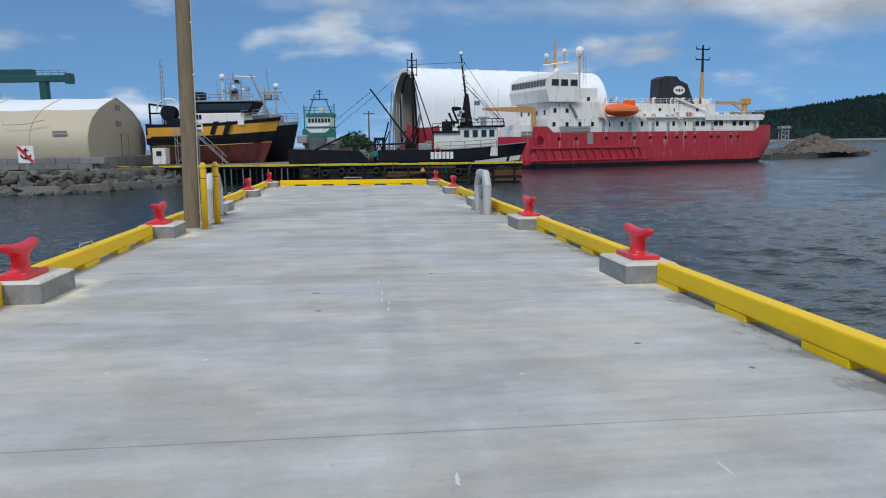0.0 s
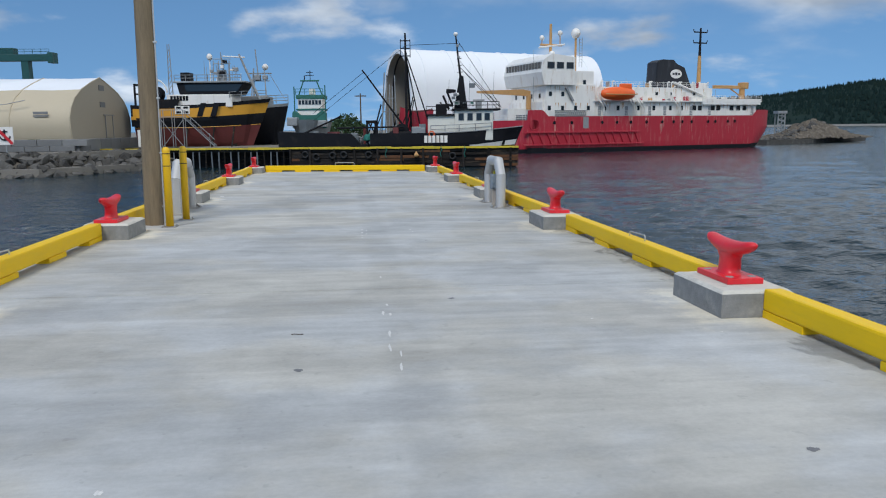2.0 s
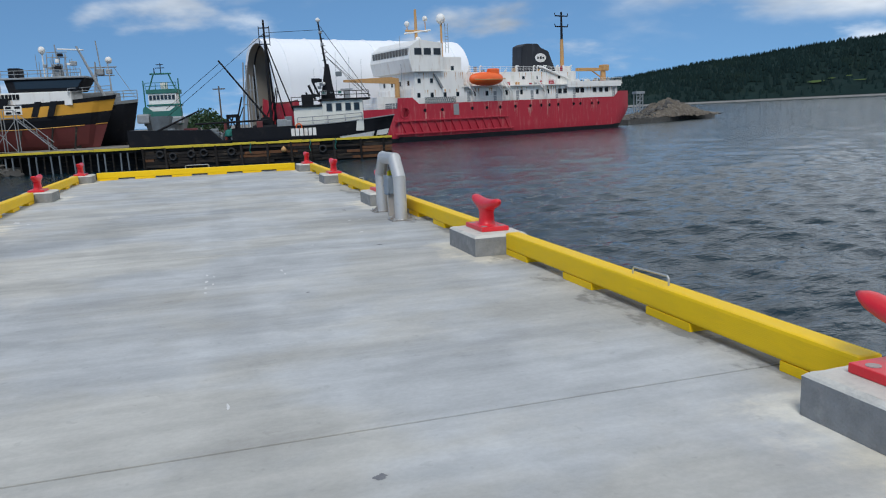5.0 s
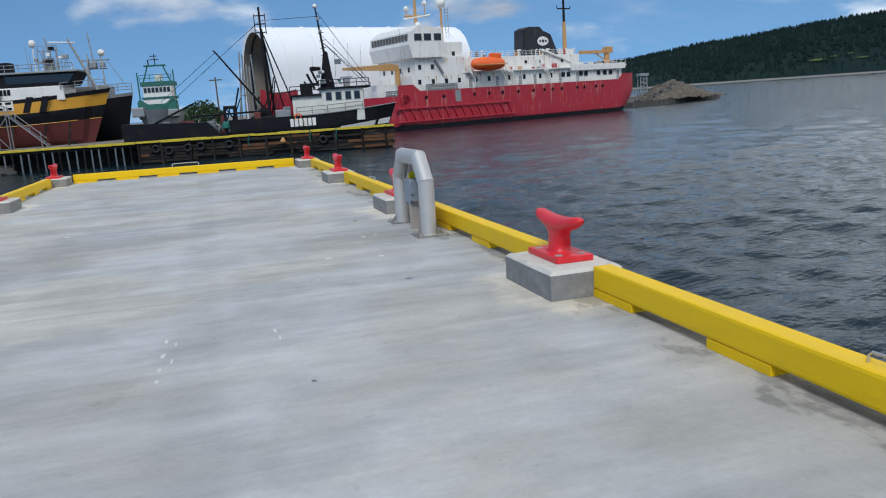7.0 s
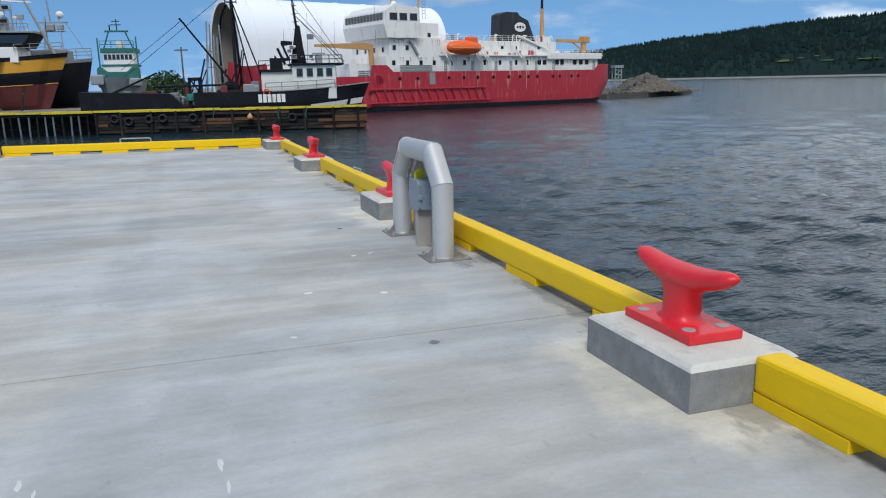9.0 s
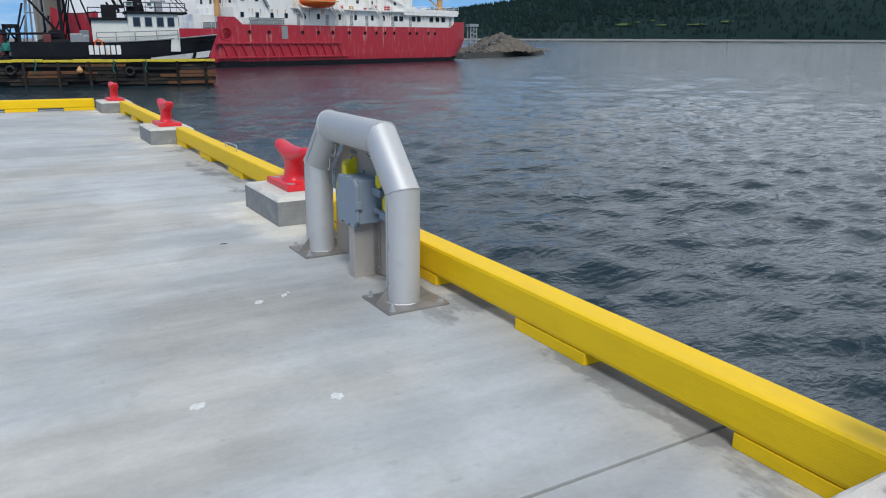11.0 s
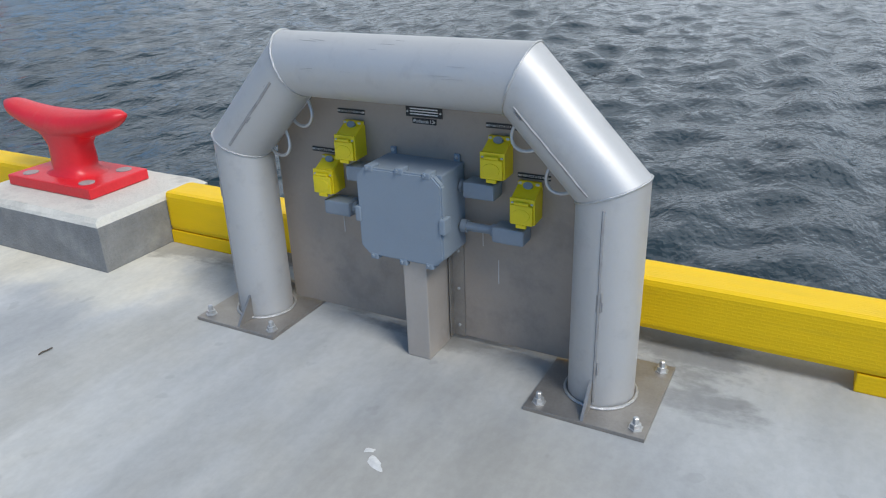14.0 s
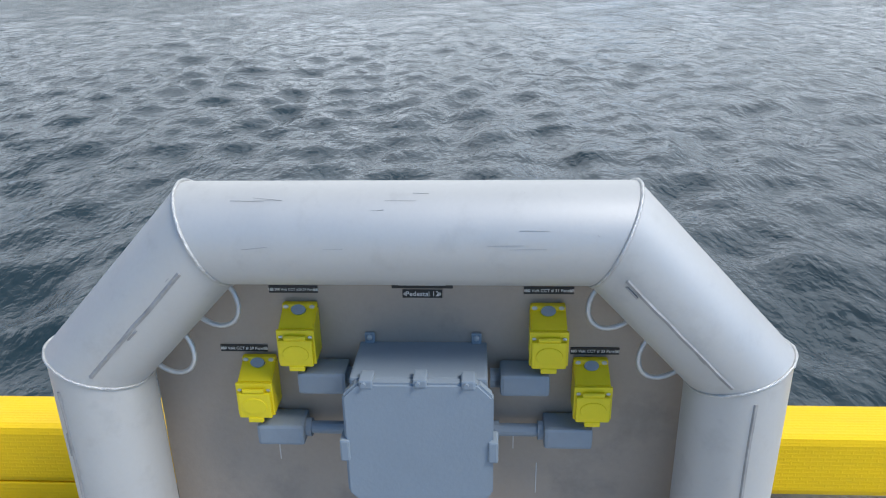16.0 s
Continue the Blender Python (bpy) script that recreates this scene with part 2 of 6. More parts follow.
def sea_water():
    m = bpy.data.materials.new("sea_water")
    m.use_nodes = True
    n, l = m.node_tree.nodes, m.node_tree.links
    bsdf = n["Principled BSDF"]
    bsdf.inputs["Base Color"].default_value = (0.006, 0.022, 0.032, 1)
    bsdf.inputs["Roughness"].default_value = 0.1
    bsdf.inputs["IOR"].default_value = 1.333
    tc = n.new("ShaderNodeTexCoord")
    prev = None
    for sc, stretch, dist, strength in ((0.5, (0.5, 1.0, 1), 0.30, 0.8), (1.3, (0.55, 1.0, 1), 0.17, 0.9), (3.2, (0.6, 1.0, 1), 0.058, 0.9), (9.0, (0.7, 1, 1), 0.016, 0.8)):
        mp = n.new("ShaderNodeMapping")
        mp.inputs["Scale"].default_value = stretch
        mp.inputs["Rotation"].default_value = (0, 0, radians(-20))
        l.new(tc.outputs["Object"], mp.inputs[0])
        t = n.new("ShaderNodeTexNoise")
        t.inputs["Scale"].default_value = sc
        t.inputs["Detail"].default_value = 4
        t.inputs["Roughness"].default_value = 0.55
        t.inputs["Distortion"].default_value = 0.25
        l.new(mp.outputs[0], t.inputs["Vector"])
        b = n.new("ShaderNodeBump")
        b.inputs["Strength"].default_value = strength
        b.inputs["Distance"].default_value = dist
        l.new(t.outputs["Fac"], b.inputs["Height"])
        if prev:
            l.new(prev.outputs[0], b.inputs["Normal"])
        prev = b
    l.new(prev.outputs[0], bsdf.inputs["Normal"])
    return m


M_DECK = concrete_deck()
M_CORE = mat("pier_concrete", (0.3, 0.3, 0.29), 0.85, scale=2)
M_KERB = incised_timber("yellow_timber", (0.90, 0.56, 0.006))
M_YELLOW = mat("yellow_paint", (0.82, 0.48, 0.008), 0.45, var=0.06, scale=8, fine=80, bump=0.05)
M_RED = mat("red_paint", (0.72, 0.02, 0.03), 0.38, var=0.1, scale=9, fine=70, bump=0.12, stain=(0.75, 0.12, 0.1), stain_amt=0.35, stain_scale=7)
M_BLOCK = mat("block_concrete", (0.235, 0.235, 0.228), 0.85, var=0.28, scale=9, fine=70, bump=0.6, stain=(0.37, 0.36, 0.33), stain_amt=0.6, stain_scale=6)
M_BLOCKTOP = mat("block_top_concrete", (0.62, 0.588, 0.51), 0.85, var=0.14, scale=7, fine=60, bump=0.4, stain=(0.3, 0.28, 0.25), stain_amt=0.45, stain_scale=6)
M_BOLT = mat("bolt_plug", (0.42, 0.38, 0.35), 0.6, metal=0.3, var=0.2, scale=30)
M_STEEL = mat("brushed_steel", (0.56, 0.55, 0.53), 0.55, metal=0.5, var=0.05, scale=3, fine=110, bump=0.05, stain=(0.36, 0.35, 0.34), stain_amt=0.22, stain_scale=14, bump_dist=0.003)
M_WELD = mat("weld_steel", (0.62, 0.61, 0.59), 0.4, metal=0.8, var=0.25, scale=60, fine=200, bump=0.5)
M_SEAM = mat("seam_stain", (0.38, 0.37, 0.36), 0.6, metal=0.5, var=0.3, scale=20)
M_PLATE = mat("plate_steel", (0.37, 0.345, 0.315), 0.5, metal=0.75, var=0.2, scale=9, fine=100, bump=0.1, stain=(0.24, 0.22, 0.2), stain_amt=0.5, stain_scale=6)
M_PANEL = mat("panel_steel", (0.40, 0.34, 0.285), 0.6, metal=0.3, var=0.1, scale=3, fine=80, bump=0.06, stain=(0.2, 0.18, 0.16), stain_amt=0.45, stain_scale=3.5)
M_POST = mat("post_steel", (0.50, 0.45, 0.40), 0.5, metal=0.4, var=0.07, scale=4, fine=90, bump=0.05, stain=(0.3, 0.27, 0.24), stain_amt=0.35, stain_scale=6)
M_BOX = mat("grey_enclosure", (0.235, 0.28, 0.325), 0.5, var=0.05, scale=6, fine=120, bump=0.06)
M_CONDUIT = mat("grey_conduit", (0.235, 0.275, 0.315), 0.5, var=0.08, scale=14)
M_OUTLET = mat("yellow_plastic", (0.85, 0.66, 0.01), 0.42, var=0.06, scale=20, fine=150, bump=0.05)
M_BLACK = mat("black_plate", (0.012, 0.012, 0.013), 0.4, var=0.2, scale=30)
M_WHITE = mat("white_letters", (0.8, 0.8, 0.78), 0.6, var=0.05)
M_GALV = mat("galvanised_rod", (0.55, 0.55, 0.54), 0.42, metal=0.7, var=0.15, scale=25)
M_WOODPOLE = mat("weathered_pole", (0.22, 0.165, 0.10), 0.85, var=0.35, scale=3, fine=22, bump=0.6, stretch=(5, 5, 0.5), stain=(0.09, 0.075, 0.05), stain_amt=0.6, stain_scale=2)
M_SCRAPE = mat("pale_scrape", (0.62, 0.612, 0.59), 0.85, var=0.15, scale=20)
M_STREAK = mat("pale_rust_streak", (0.5, 0.22, 0.19), 0.7, var=0.3, scale=2)
M_RUST = mat("rust_timber", (0.13, 0.055, 0.022), 0.9, var=0.5, scale=2, fine=12, bump=0.4, stain=(0.06, 0.04, 0.03), stain_amt=0.8, stain_scale=1.2)
M_RUBBLE = mat("rubble_stone", (0.125, 0.105, 0.082), 0.95, spec=0.2, var=0.5, scale=0.8, fine=3, bump=0.7, stain=(0.3, 0.28, 0.25), stain_amt=0.6, stain_scale=1.6, bump_dist=0.15)
M_CHIP = mat("white_chip", (0.66, 0.65, 0.62), 0.8, var=0.2, scale=30)
M_DARKSPOT = mat("dark_patch", (0.17, 0.17, 0.175), 0.7, var=0.2, scale=20)
M_WATER = sea_water()
M_ROCK = mat("rip_rap_rock", (0.095, 0.09, 0.082), 0.9, spec=0.2, var=0.35, scale=1.2, fine=9, bump=0.6, vary=0.45, stain=(0.24, 0.23, 0.2), stain_amt=0.5, stain_scale=0.8, bump_dist=0.05)
M_LAND = mat("gravel_ground", (0.22, 0.2, 0.17), 0.95, var=0.2, scale=0.3, fine=4, bump=0.3)
M_OLDWOOD = mat("old_wharf_timber", (0.022, 0.019, 0.017), 0.85, var=0.5, scale=1.2, fine=12, bump=0.5, stretch=(0.7, 1, 4), spec=0.2, stain=(0.12, 0.088, 0.056), stain_amt=0.65, stain_scale=0.9, vary=0.5)
M_OLDYELLOW = mat("old_yellow_kerb", (0.62, 0.47, 0.03), 0.7, var=0.2, scale=1.5, stain=(0.2, 0.16, 0.07), stain_amt=0.55, stain_scale=0.9)
M_TYRE = mat("tyre_rubber", (0.012, 0.012, 0.012), 0.7)
M_HULLRED = mat("red_hull_paint", (0.40, 0.015, 0.032), 0.5, var=0.13, scale=0.35, fine=3, bump=0.08, stain=(0.46, 0.17, 0.15), stain_amt=0.6, stain_scale=1.1, stretch=(1.6, 1.6, 0.25), bump_dist=0.05)
M_HULLBLACK = mat("black_hull_paint", (0.007, 0.008, 0.011), 0.65, var=0.35, scale=0.6, fine=4, bump=0.1, stain=(0.04, 0.035, 0.03), stain_amt=0.3, stain_scale=0.8, spec=0.2)
M_SHIPWHITE = mat("ship_white_paint", (0.82, 0.795, 0.74), 0.5, var=0.07, scale=0.4, fine=4, bump=0.05, stain=(0.5, 0.36, 0.24), stain_amt=0.45, stain_scale=0.9, stretch=(1.5, 1.5, 0.3))
M_CREAM = mat("cream_wheelhouse_paint", (0.72, 0.71, 0.63), 0.55, var=0.08, scale=1, stain=(0.45, 0.4, 0.32), stain_amt=0.4, stain_scale=0.8)
M_GLASS = mat("dark_window_glass", (0.012, 0.016, 0.02), 0.08, var=0.1, bump=0)
M_FUNNEL = mat("black_funnel_paint", (0.012, 0.014, 0.02), 0.55, var=0.3, scale=0.5, stain=(0.07, 0.075, 0.085), stain_amt=0.6, stain_scale=0.5, stretch=(2, 2, 0.3))
M_ORANGE = mat("lifeboat_orange", (0.85, 0.13, 0.02), 0.45, var=0.08, scale=1.2)
M_TAN = mat("tan_mast_paint", (0.55, 0.30, 0.11), 0.6, var=0.15, scale=2)
M_OCHRE = mat("ochre_hull_paint", (0.66, 0.32, 0.03), 0.5, var=0.1, scale=0.8)
M_OXIDE = mat("oxide_bottom_paint", (0.14, 0.028, 0.025), 0.65, var=0.2, scale=0.8)
M_GREEN = mat("green_boat_paint", (0.025, 0.14, 0.11), 0.55, var=0.15, scale=1)
M_GREYBOAT = mat("grey_boat_paint", (0.15, 0.17, 0.18), 0.6, var=0.3, scale=0.8)
M_DARKSTEEL = mat("dark_rigging_steel", (0.011, 0.011, 0.013), 0.7, spec=0.2, var=0.3, scale=2)
M_GREYSTEEL = mat("grey_rigging_steel", (0.3, 0.31, 0.31), 0.55, metal=0.3, var=0.2, scale=3)
M_NET = mat("green_net", (0.02, 0.16, 0.13), 0.9, var=0.3, scale=6, bump=0.6)
M_FABRICWHITE = mat("white_tent_fabric", (0.84, 0.85, 0.86), 0.6, var=0.03, scale=0.15, fine=2, bump=0.05)
M_FABRICTAN = mat("tan_tent_fabric", (0.52, 0.44, 0.31), 0.65, var=0.05, scale=0.3, fine=3, bump=0.06)
# the tan fabric again, darkened: the end wall's shade is in the colour
M_FABRICTANSHADE = mat("tan_tent_fabric_shaded", (0.42, 0.36, 0.27), 0.65, var=0.05, scale=0.3, fine=3, bump=0.06)
# inner face of the white shed; its interior shade is put into this colour
M_INSIDESHADE = mat("tent_inside_shade", (0.26, 0.23, 0.19), 0.8, var=0.15, scale=0.2)
M_BLOCKWALL = mat("grey_block_wall", (0.2, 0.2, 0.195), 0.9, var=0.15, scale=0.6, vary=0.12)
M_CRANEGREEN = mat("dark_green_crane", (0.01, 0.07, 0.065), 0.5, var=0.15, scale=0.6)
M_SIGNRED = mat("sign_red", (0.6, 0.02, 0.03), 0.5)
M_LEAF = mat("leaf_green", (0.03, 0.065, 0.022), 0.7, var=0.4, scale=1.2, vary=0.2)
M_BARK = mat("bark", (0.1, 0.08, 0.06), 0.9)
M_FOREST = mat("far_forest", (0.0125, 0.026, 0.024), 1.0, spec=0.05, var=0.35, scale=0.02, fine=0.25, bump=0.0, stain=(0.02, 0.034, 0.024), stain_amt=0.5, stain_scale=0.008)
M_FIELD = mat("far_field", (0.07, 0.105, 0.035), 0.95, spec=0.05, var=0.3, scale=0.02)
M_SHORE = mat("far_shore_stone", (0.2, 0.19, 0.175), 0.9, var=0.3, scale=0.05)

# ---- builders ----
def obj(name, bm, material, parent=None, label="", smooth=False):
    me = bpy.data.meshes.new(name)
    bm.to_mesh(me)
    bm.free()
    me.materials.append(material)
    if smooth:
        me.shade_smooth()
    ob = new(name, me)
    if parent:
        ob.parent = parent
    return tagged(ob, label)


def part(name, bm, material, parent, label="", smooth=False):
    return obj(name, bm, material, parent, label, smooth)


def thing(name, m, label, category, group="", kind=""):
    ob = new(name)
    ob.empty_display_size = 0.2
    ob.matrix_basis = m
    return tagged(ob, label, category, group, kind)


def box(lo, hi, bevel=0.0, bm=None):
    own = bm is None
    b = bmesh.new()
    bmesh.ops.create_cube(b, size=1)
    for v in b.verts:
        v.co = Vector([lo[i] + (v.co[i] + 0.5) * (hi[i] - lo[i]) for i in range(3)])
    if bevel:
        bmesh.ops.bevel(b, geom=b.edges[:], offset=bevel, segments=2, affect="EDGES", profile=0.6)
    return b if own else join(bm, b)


def join(bm, b):
    me = bpy.data.meshes.new("tmp")
    b.to_mesh(me)
    b.free()
    bm.from_mesh(me)
    bpy.data.meshes.remove(me)
    return bm


def boxes(items, bevel=0.0):
    bm = bmesh.new()
    for lo, hi in items:
        box(lo, hi, bevel, bm)
    return bm


def rod(p, q, r, r2=None, seg=10, bm=None):
    """A round bar from p to q."""
    p, q = Vector(p), Vector(q)
    own = bm is None
    b = bmesh.new()
    bmesh.ops.create_cone(b, cap_ends=True, segments=seg, radius1=r, radius2=r if r2 is None else r2, depth=(q - p).length)
    m = Matrix.Translation((p + q) / 2) @ (q - p).to_track_quat("Z", "Y").to_matrix().to_4x4()
    bmesh.ops.transform(b, matrix=m, verts=b.verts)
    return b if own else join(bm, b)


def rods(items, seg=6):
    bm = bmesh.new()
    for p, q, r in items:
        rod(p, q, r, None, seg, bm)
    return bm


def tube(points, r, seg=10, closed=False):
    """A bent round bar through the points."""
    bm = bmesh.new()
    pts = [Vector(p) for p in points]
    rings = []
    up = None
    for i, p in enumerate(pts):
        a = pts[max(i - 1, 0)]
        c = pts[min(i + 1, len(pts) - 1)]
        d = (c - a).normalized()
        if up is None:
            up = d.orthogonal().normalized()
        up = (up - d * up.dot(d)).normalized()
        side = d.cross(up)
        rings.append([bm.verts.new(p + (up * math.cos(k * 2 * math.pi / seg) + side * math.sin(k * 2 * math.pi / seg)) * r) for k in range(seg)])
    for a, b in zip(rings, rings[1:]):
        for k in range(seg):
            bm.faces.new((a[k], a[(k + 1) % seg], b[(k + 1) % seg], b[k]))
    bm.faces.new(rings[0][::-1])
    bm.faces.new(rings[-1])
    return bm


def prism(poly, axis, lo, hi, bevel=0.0):
    """A flat outline (two coordinates) pushed along an axis from lo to hi."""
    bm = bmesh.new()

    def at(a, b, h):
        c = [a, b]
        c.insert(axis, h)
        return bm.verts.new(c)

    low = [at(a, b, lo) for a, b in poly]
    top = [at(a, b, hi) for a, b in poly]
    bm.faces.new(low[::-1])
    bm.faces.new(top)
    k = len(poly)
    for i in range(k):
        bm.faces.new((low[i], low[(i + 1) % k], top[(i + 1) % k], top[i]))
    bmesh.ops.recalc_face_normals(bm, faces=bm.faces)
    if bevel:
        bmesh.ops.bevel(bm, geom=bm.edges[:], offset=bevel, segments=2, affect="EDGES")
    return bm


def grid_mesh(rows):
    """A skin through rows of points."""
    bm = bmesh.new()
    vs = [[bm.verts.new(p) for p in r] for r in rows]
    for a, b in zip(vs, vs[1:]):
        for i in range(len(a) - 1):
            bm.faces.new((a[i], a[i + 1], b[i + 1], b[i]))
    bmesh.ops.recalc_face_normals(bm, faces=bm.faces)
    return bm


def revolve(profile, seg=16):
    """A turned shape about z from (radius, height) pairs."""
    bm = bmesh.new()
    rings = [[bm.verts.new((r * math.cos(2 * math.pi * k / seg), r * math.sin(2 * math.pi * k / seg), z)) for k in range(seg)] for r, z in profile]
    for a, b in zip(rings, rings[1:]):
        for k in range(seg):
            bm.faces.new((a[k], a[(k + 1) % seg], b[(k + 1) % seg], b[k]))
    bm.faces.new(rings[0][::-1])
    bm.faces.new(rings[-1])
    bmesh.ops.recalc_face_normals(bm, faces=bm.faces)
    return bm


def moved(bm, m):
    bmesh.ops.transform(bm, matrix=m, verts=bm.verts)
    return bm


def on_deck(x, y, z=0.0, turn=0.0):
    return DECK @ pose(x, y, z, 0, 0, turn)

# ---- sea ----
SEA = -3.5


def sea():
    k, a, cx, cy, num = 6.2, 14.0, 22.0, 26.0, 760
    u = np.linspace(-1, 1, num)
    off = a * np.sinh(k * u)
    step = a * k * np.cosh(k * u) * 2 / num
    gx, gy = np.meshgrid(off + cx, off + cy, indexing="ij")
    cell = np.maximum(*np.meshgrid(step, step, indexing="ij"))
    z = np.zeros_like(gx)
    rng = np.random.RandomState(4)
    for i in range(54):
        wave = 0.5 * 1.08 ** i
        turn = radians(70) + rng.normal(0, 0.55)
        kx, ky = math.cos(turn) * 2 * math.pi / wave, math.sin(turn) * 2 * math.pi / wave
        amp = 0.016 * wave ** 0.6 * rng.uniform(0.6, 1.3)
        if wave > 1.7:
            amp *= (1.7 / wave) ** 1.15
        fade = np.clip((wave / cell - 2.5) / 3, 0, 1)
        ph = kx * gx + ky * gy + rng.uniform(0, 6.28)
        s = 0.5 + 0.5 * np.sin(ph)
        z += amp * fade * (2 * s ** 1.5 - 0.85)
    verts = np.stack([gx, gy, z + SEA], -1).reshape(-1, 3)
    idx = np.arange(num * num).reshape(num, num)
    faces = np.stack([idx[:-1, :-1], idx[1:, :-1], idx[1:, 1:], idx[:-1, 1:]], -1).reshape(-1, 4)
    me = bpy.data.meshes.new("water")
    me.from_pydata(verts.tolist(), [], faces.tolist())
    me.materials.append(M_WATER)
    me.shade_smooth()
    return tagged(new("water", me), "dark blue-grey choppy harbour water", "water", kind="structure")


sea()

# ---- pier ----
MID = 0.14          # the pier's middle line
KERB_X = 3.65       # inner face of the east kerb
KERB_W, KERB_LO, KERB_TOP = 0.165, 0.066, 0.252
EDGE = 3.95         # deck edge
HEAD = 33.95
JOINTS = [-12.2, -6.4, -0.6, 5.215, 10.995, 16.83, 22.6, 28.35, HEAD]

pier = thing("pier", DECK.copy(), "pale grey broom-finished concrete pier deck with dark joints", "pier", kind="structure")
W0, W1 = 2 * MID - EDGE, EDGE
part("pier_core", box((W0 + 0.05, JOINTS[0], -5.5), (W1 - 0.05, HEAD - 0.05, -0.25)), M_CORE, pier)


def end_spans(a, b, n=4, length=0.56):
    gap = ((b - a) - n * length) / (n - 1)
    return [(a + i * (length + gap), a + i * (length + gap) + length) for i in range(n)]


def handle(parent, y, x, z, length=0.5, height=0.07):
    pts = [(x, y, z - 0.03), (x, y, z + height - 0.02), (x, y + 0.02, z + height), (x, y + length - 0.02, z + height * 0.8), (x, y + length, z + height * 0.8 - 0.02), (x, y + length, z - 0.03)]
    part("grab_rail", tube(pts, 0.008, 8), M_GALV, parent, "thin galvanised grab rail")


def kerb(a, b, side, rail=None):
    """A kerb timber of the length from a to b along the pier, on four low blocks."""
    x0 = KERB_X if side > 0 else 2 * MID - KERB_X - KERB_W
    root = thing("timber_kerb", on_deck(x0, a), "yellow painted incised timber kerb on low spacer blocks", "kerb", "pier kerbs")
    part("beam", box((0, 0.004, KERB_LO), (KERB_W, b - a - 0.004, KERB_TOP), 0.022), M_KERB, root)
    for p, q in end_spans(0.004, b - a - 0.004):
        part("spacer_block", box((0.004, p, 0.0), (KERB_W - 0.004, q, KERB_LO - 0.002), 0.004), M_KERB, root)
    if rail is not None:
        handle(root, rail - a, KERB_W / 2, KERB_TOP)
    return root


BLOCK_L, BLOCK_W, BLOCK_H = 0.94, 0.64, 0.235


def bollard_block():
    """Cast concrete base with a chamfered pale top, local x towards the water."""
    root = thing("bollard_base", Matrix(), "grey cast concrete bollard base with a pale chipped top", "concrete block", "bollard bases")
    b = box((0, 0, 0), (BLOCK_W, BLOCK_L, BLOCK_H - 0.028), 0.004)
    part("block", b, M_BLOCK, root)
    bm = bmesh.new()
    rng = random.Random(5)
    nx, ny = 9, 13
    rows = []
    for lvl, ins in ((0.0, 0.0), (0.014, 0.012), (0.028, 0.03)):
        ring = []
        for i in range(nx):
            ring.append((ins + (BLOCK_W - 2 * ins) * i / (nx - 1), ins))
        for j in range(1, ny):
            ring.append((BLOCK_W - ins, ins + (BLOCK_L - 2 * ins) * j / (ny - 1)))
        for i in range(1, nx):
            ring.append((BLOCK_W - ins - (BLOCK_W - 2 * ins) * i / (nx - 1), BLOCK_L - ins))
        for j in range(1, ny - 1):
            ring.append((ins, BLOCK_L - ins - (BLOCK_L - 2 * ins) * j / (ny - 1)))
        rows.append([bm.verts.new((x + rng.uniform(-1, 1) * 0.005 * (lvl > 0), y + rng.uniform(-1, 1) * 0.006 * (lvl > 0), BLOCK_H - 0.028 + lvl - rng.random() * 0.004 * (lvl > 0))) for x, y in ring])
    for a, b2 in zip(rows, rows[1:]):
        k = len(a)
        for i in range(k):
            bm.faces.new((a[i], a[(i + 1) % k], b2[(i + 1) % k], b2[i]))
    bm.faces.new(rows[-1])
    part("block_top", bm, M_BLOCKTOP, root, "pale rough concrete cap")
    return root


def bollard():
    """Cast iron double-horn bollard; the horns lie along y."""
    root = thing("mooring_bollard", Matrix(), "bright red painted cast iron mooring bollard with two horns", "bollard", "mooring bollards")
    part("base_plate", box((-0.168, -0.29, 0), (0.168, 0.29, 0.052), 0.008), M_RED, root)
    # stem and horns as one casting
    secs = []
    for z, hx, hy, oy in ((0.05, 0.105, 0.165, 0), (0.075, 0.09, 0.095, 0), (0.12, 0.08, 0.118, 0), (0.19, 0.075, 0.115, 0), (0.235, 0.08, 0.15, 0), (0.27, 0.084, 0.21, 0)):
        secs.append([(hx * math.copysign(abs(math.cos(t)) ** 0.75, math.cos(t)), hy * math.copysign(abs(math.sin(t)) ** 0.75, math.sin(t)) + oy, z) for t in [2 * math.pi * k / 20 for k in range(21)]])
    part("stem", grid_mesh(secs), M_RED, root, smooth=True)
    rows = []
    n = 22
    for i in range(n + 1):
        s = -1 + 2 * i / n
        y = 0.40 * s
        zc = 0.285 + 0.075 * abs(s) ** 1.8
        ht = 0.072 * (1 - 0.50 * abs(s) ** 1.4)
        wd = 0.094 * (1 - 0.42 * abs(s) ** 1.6)
        if i in (0, n):
            ht, wd, y = ht * 0.35, wd * 0.35, 0.412 * s
        elif i in (1, n - 1):
            ht, wd, y = ht * 0.85, wd * 0.85, 0.40 * s
        rows.append([(wd * math.cos(t), y + 0.35 * abs(s) * math.copysign(ht, s) * math.sin(t) * -0.5, zc + ht * math.sin(t)) for t in [2 * math.pi * k / 16 for k in range(17)]])
    horn = grid_mesh(rows)
    bmesh.ops.remove_doubles(horn, verts=horn.verts[:], dist=0.0001)
    bmesh.ops.holes_fill(horn, edges=horn.edges[:], sides=0)
    bmesh.ops.recalc_face_normals(horn, faces=horn.faces[:])
    part("horn", horn, M_RED, root, smooth=True)
    for x in (-0.105, 0.105):
        for y in (-0.2, 0.2):
            part("bolt_plug", moved(revolve(((0.036, 0.0), (0.036, 0.0035), (0.02, 0.005))), Matrix.Translation((x, y, 0.052))), M_BOLT, root, "grey sealed bolt recess")
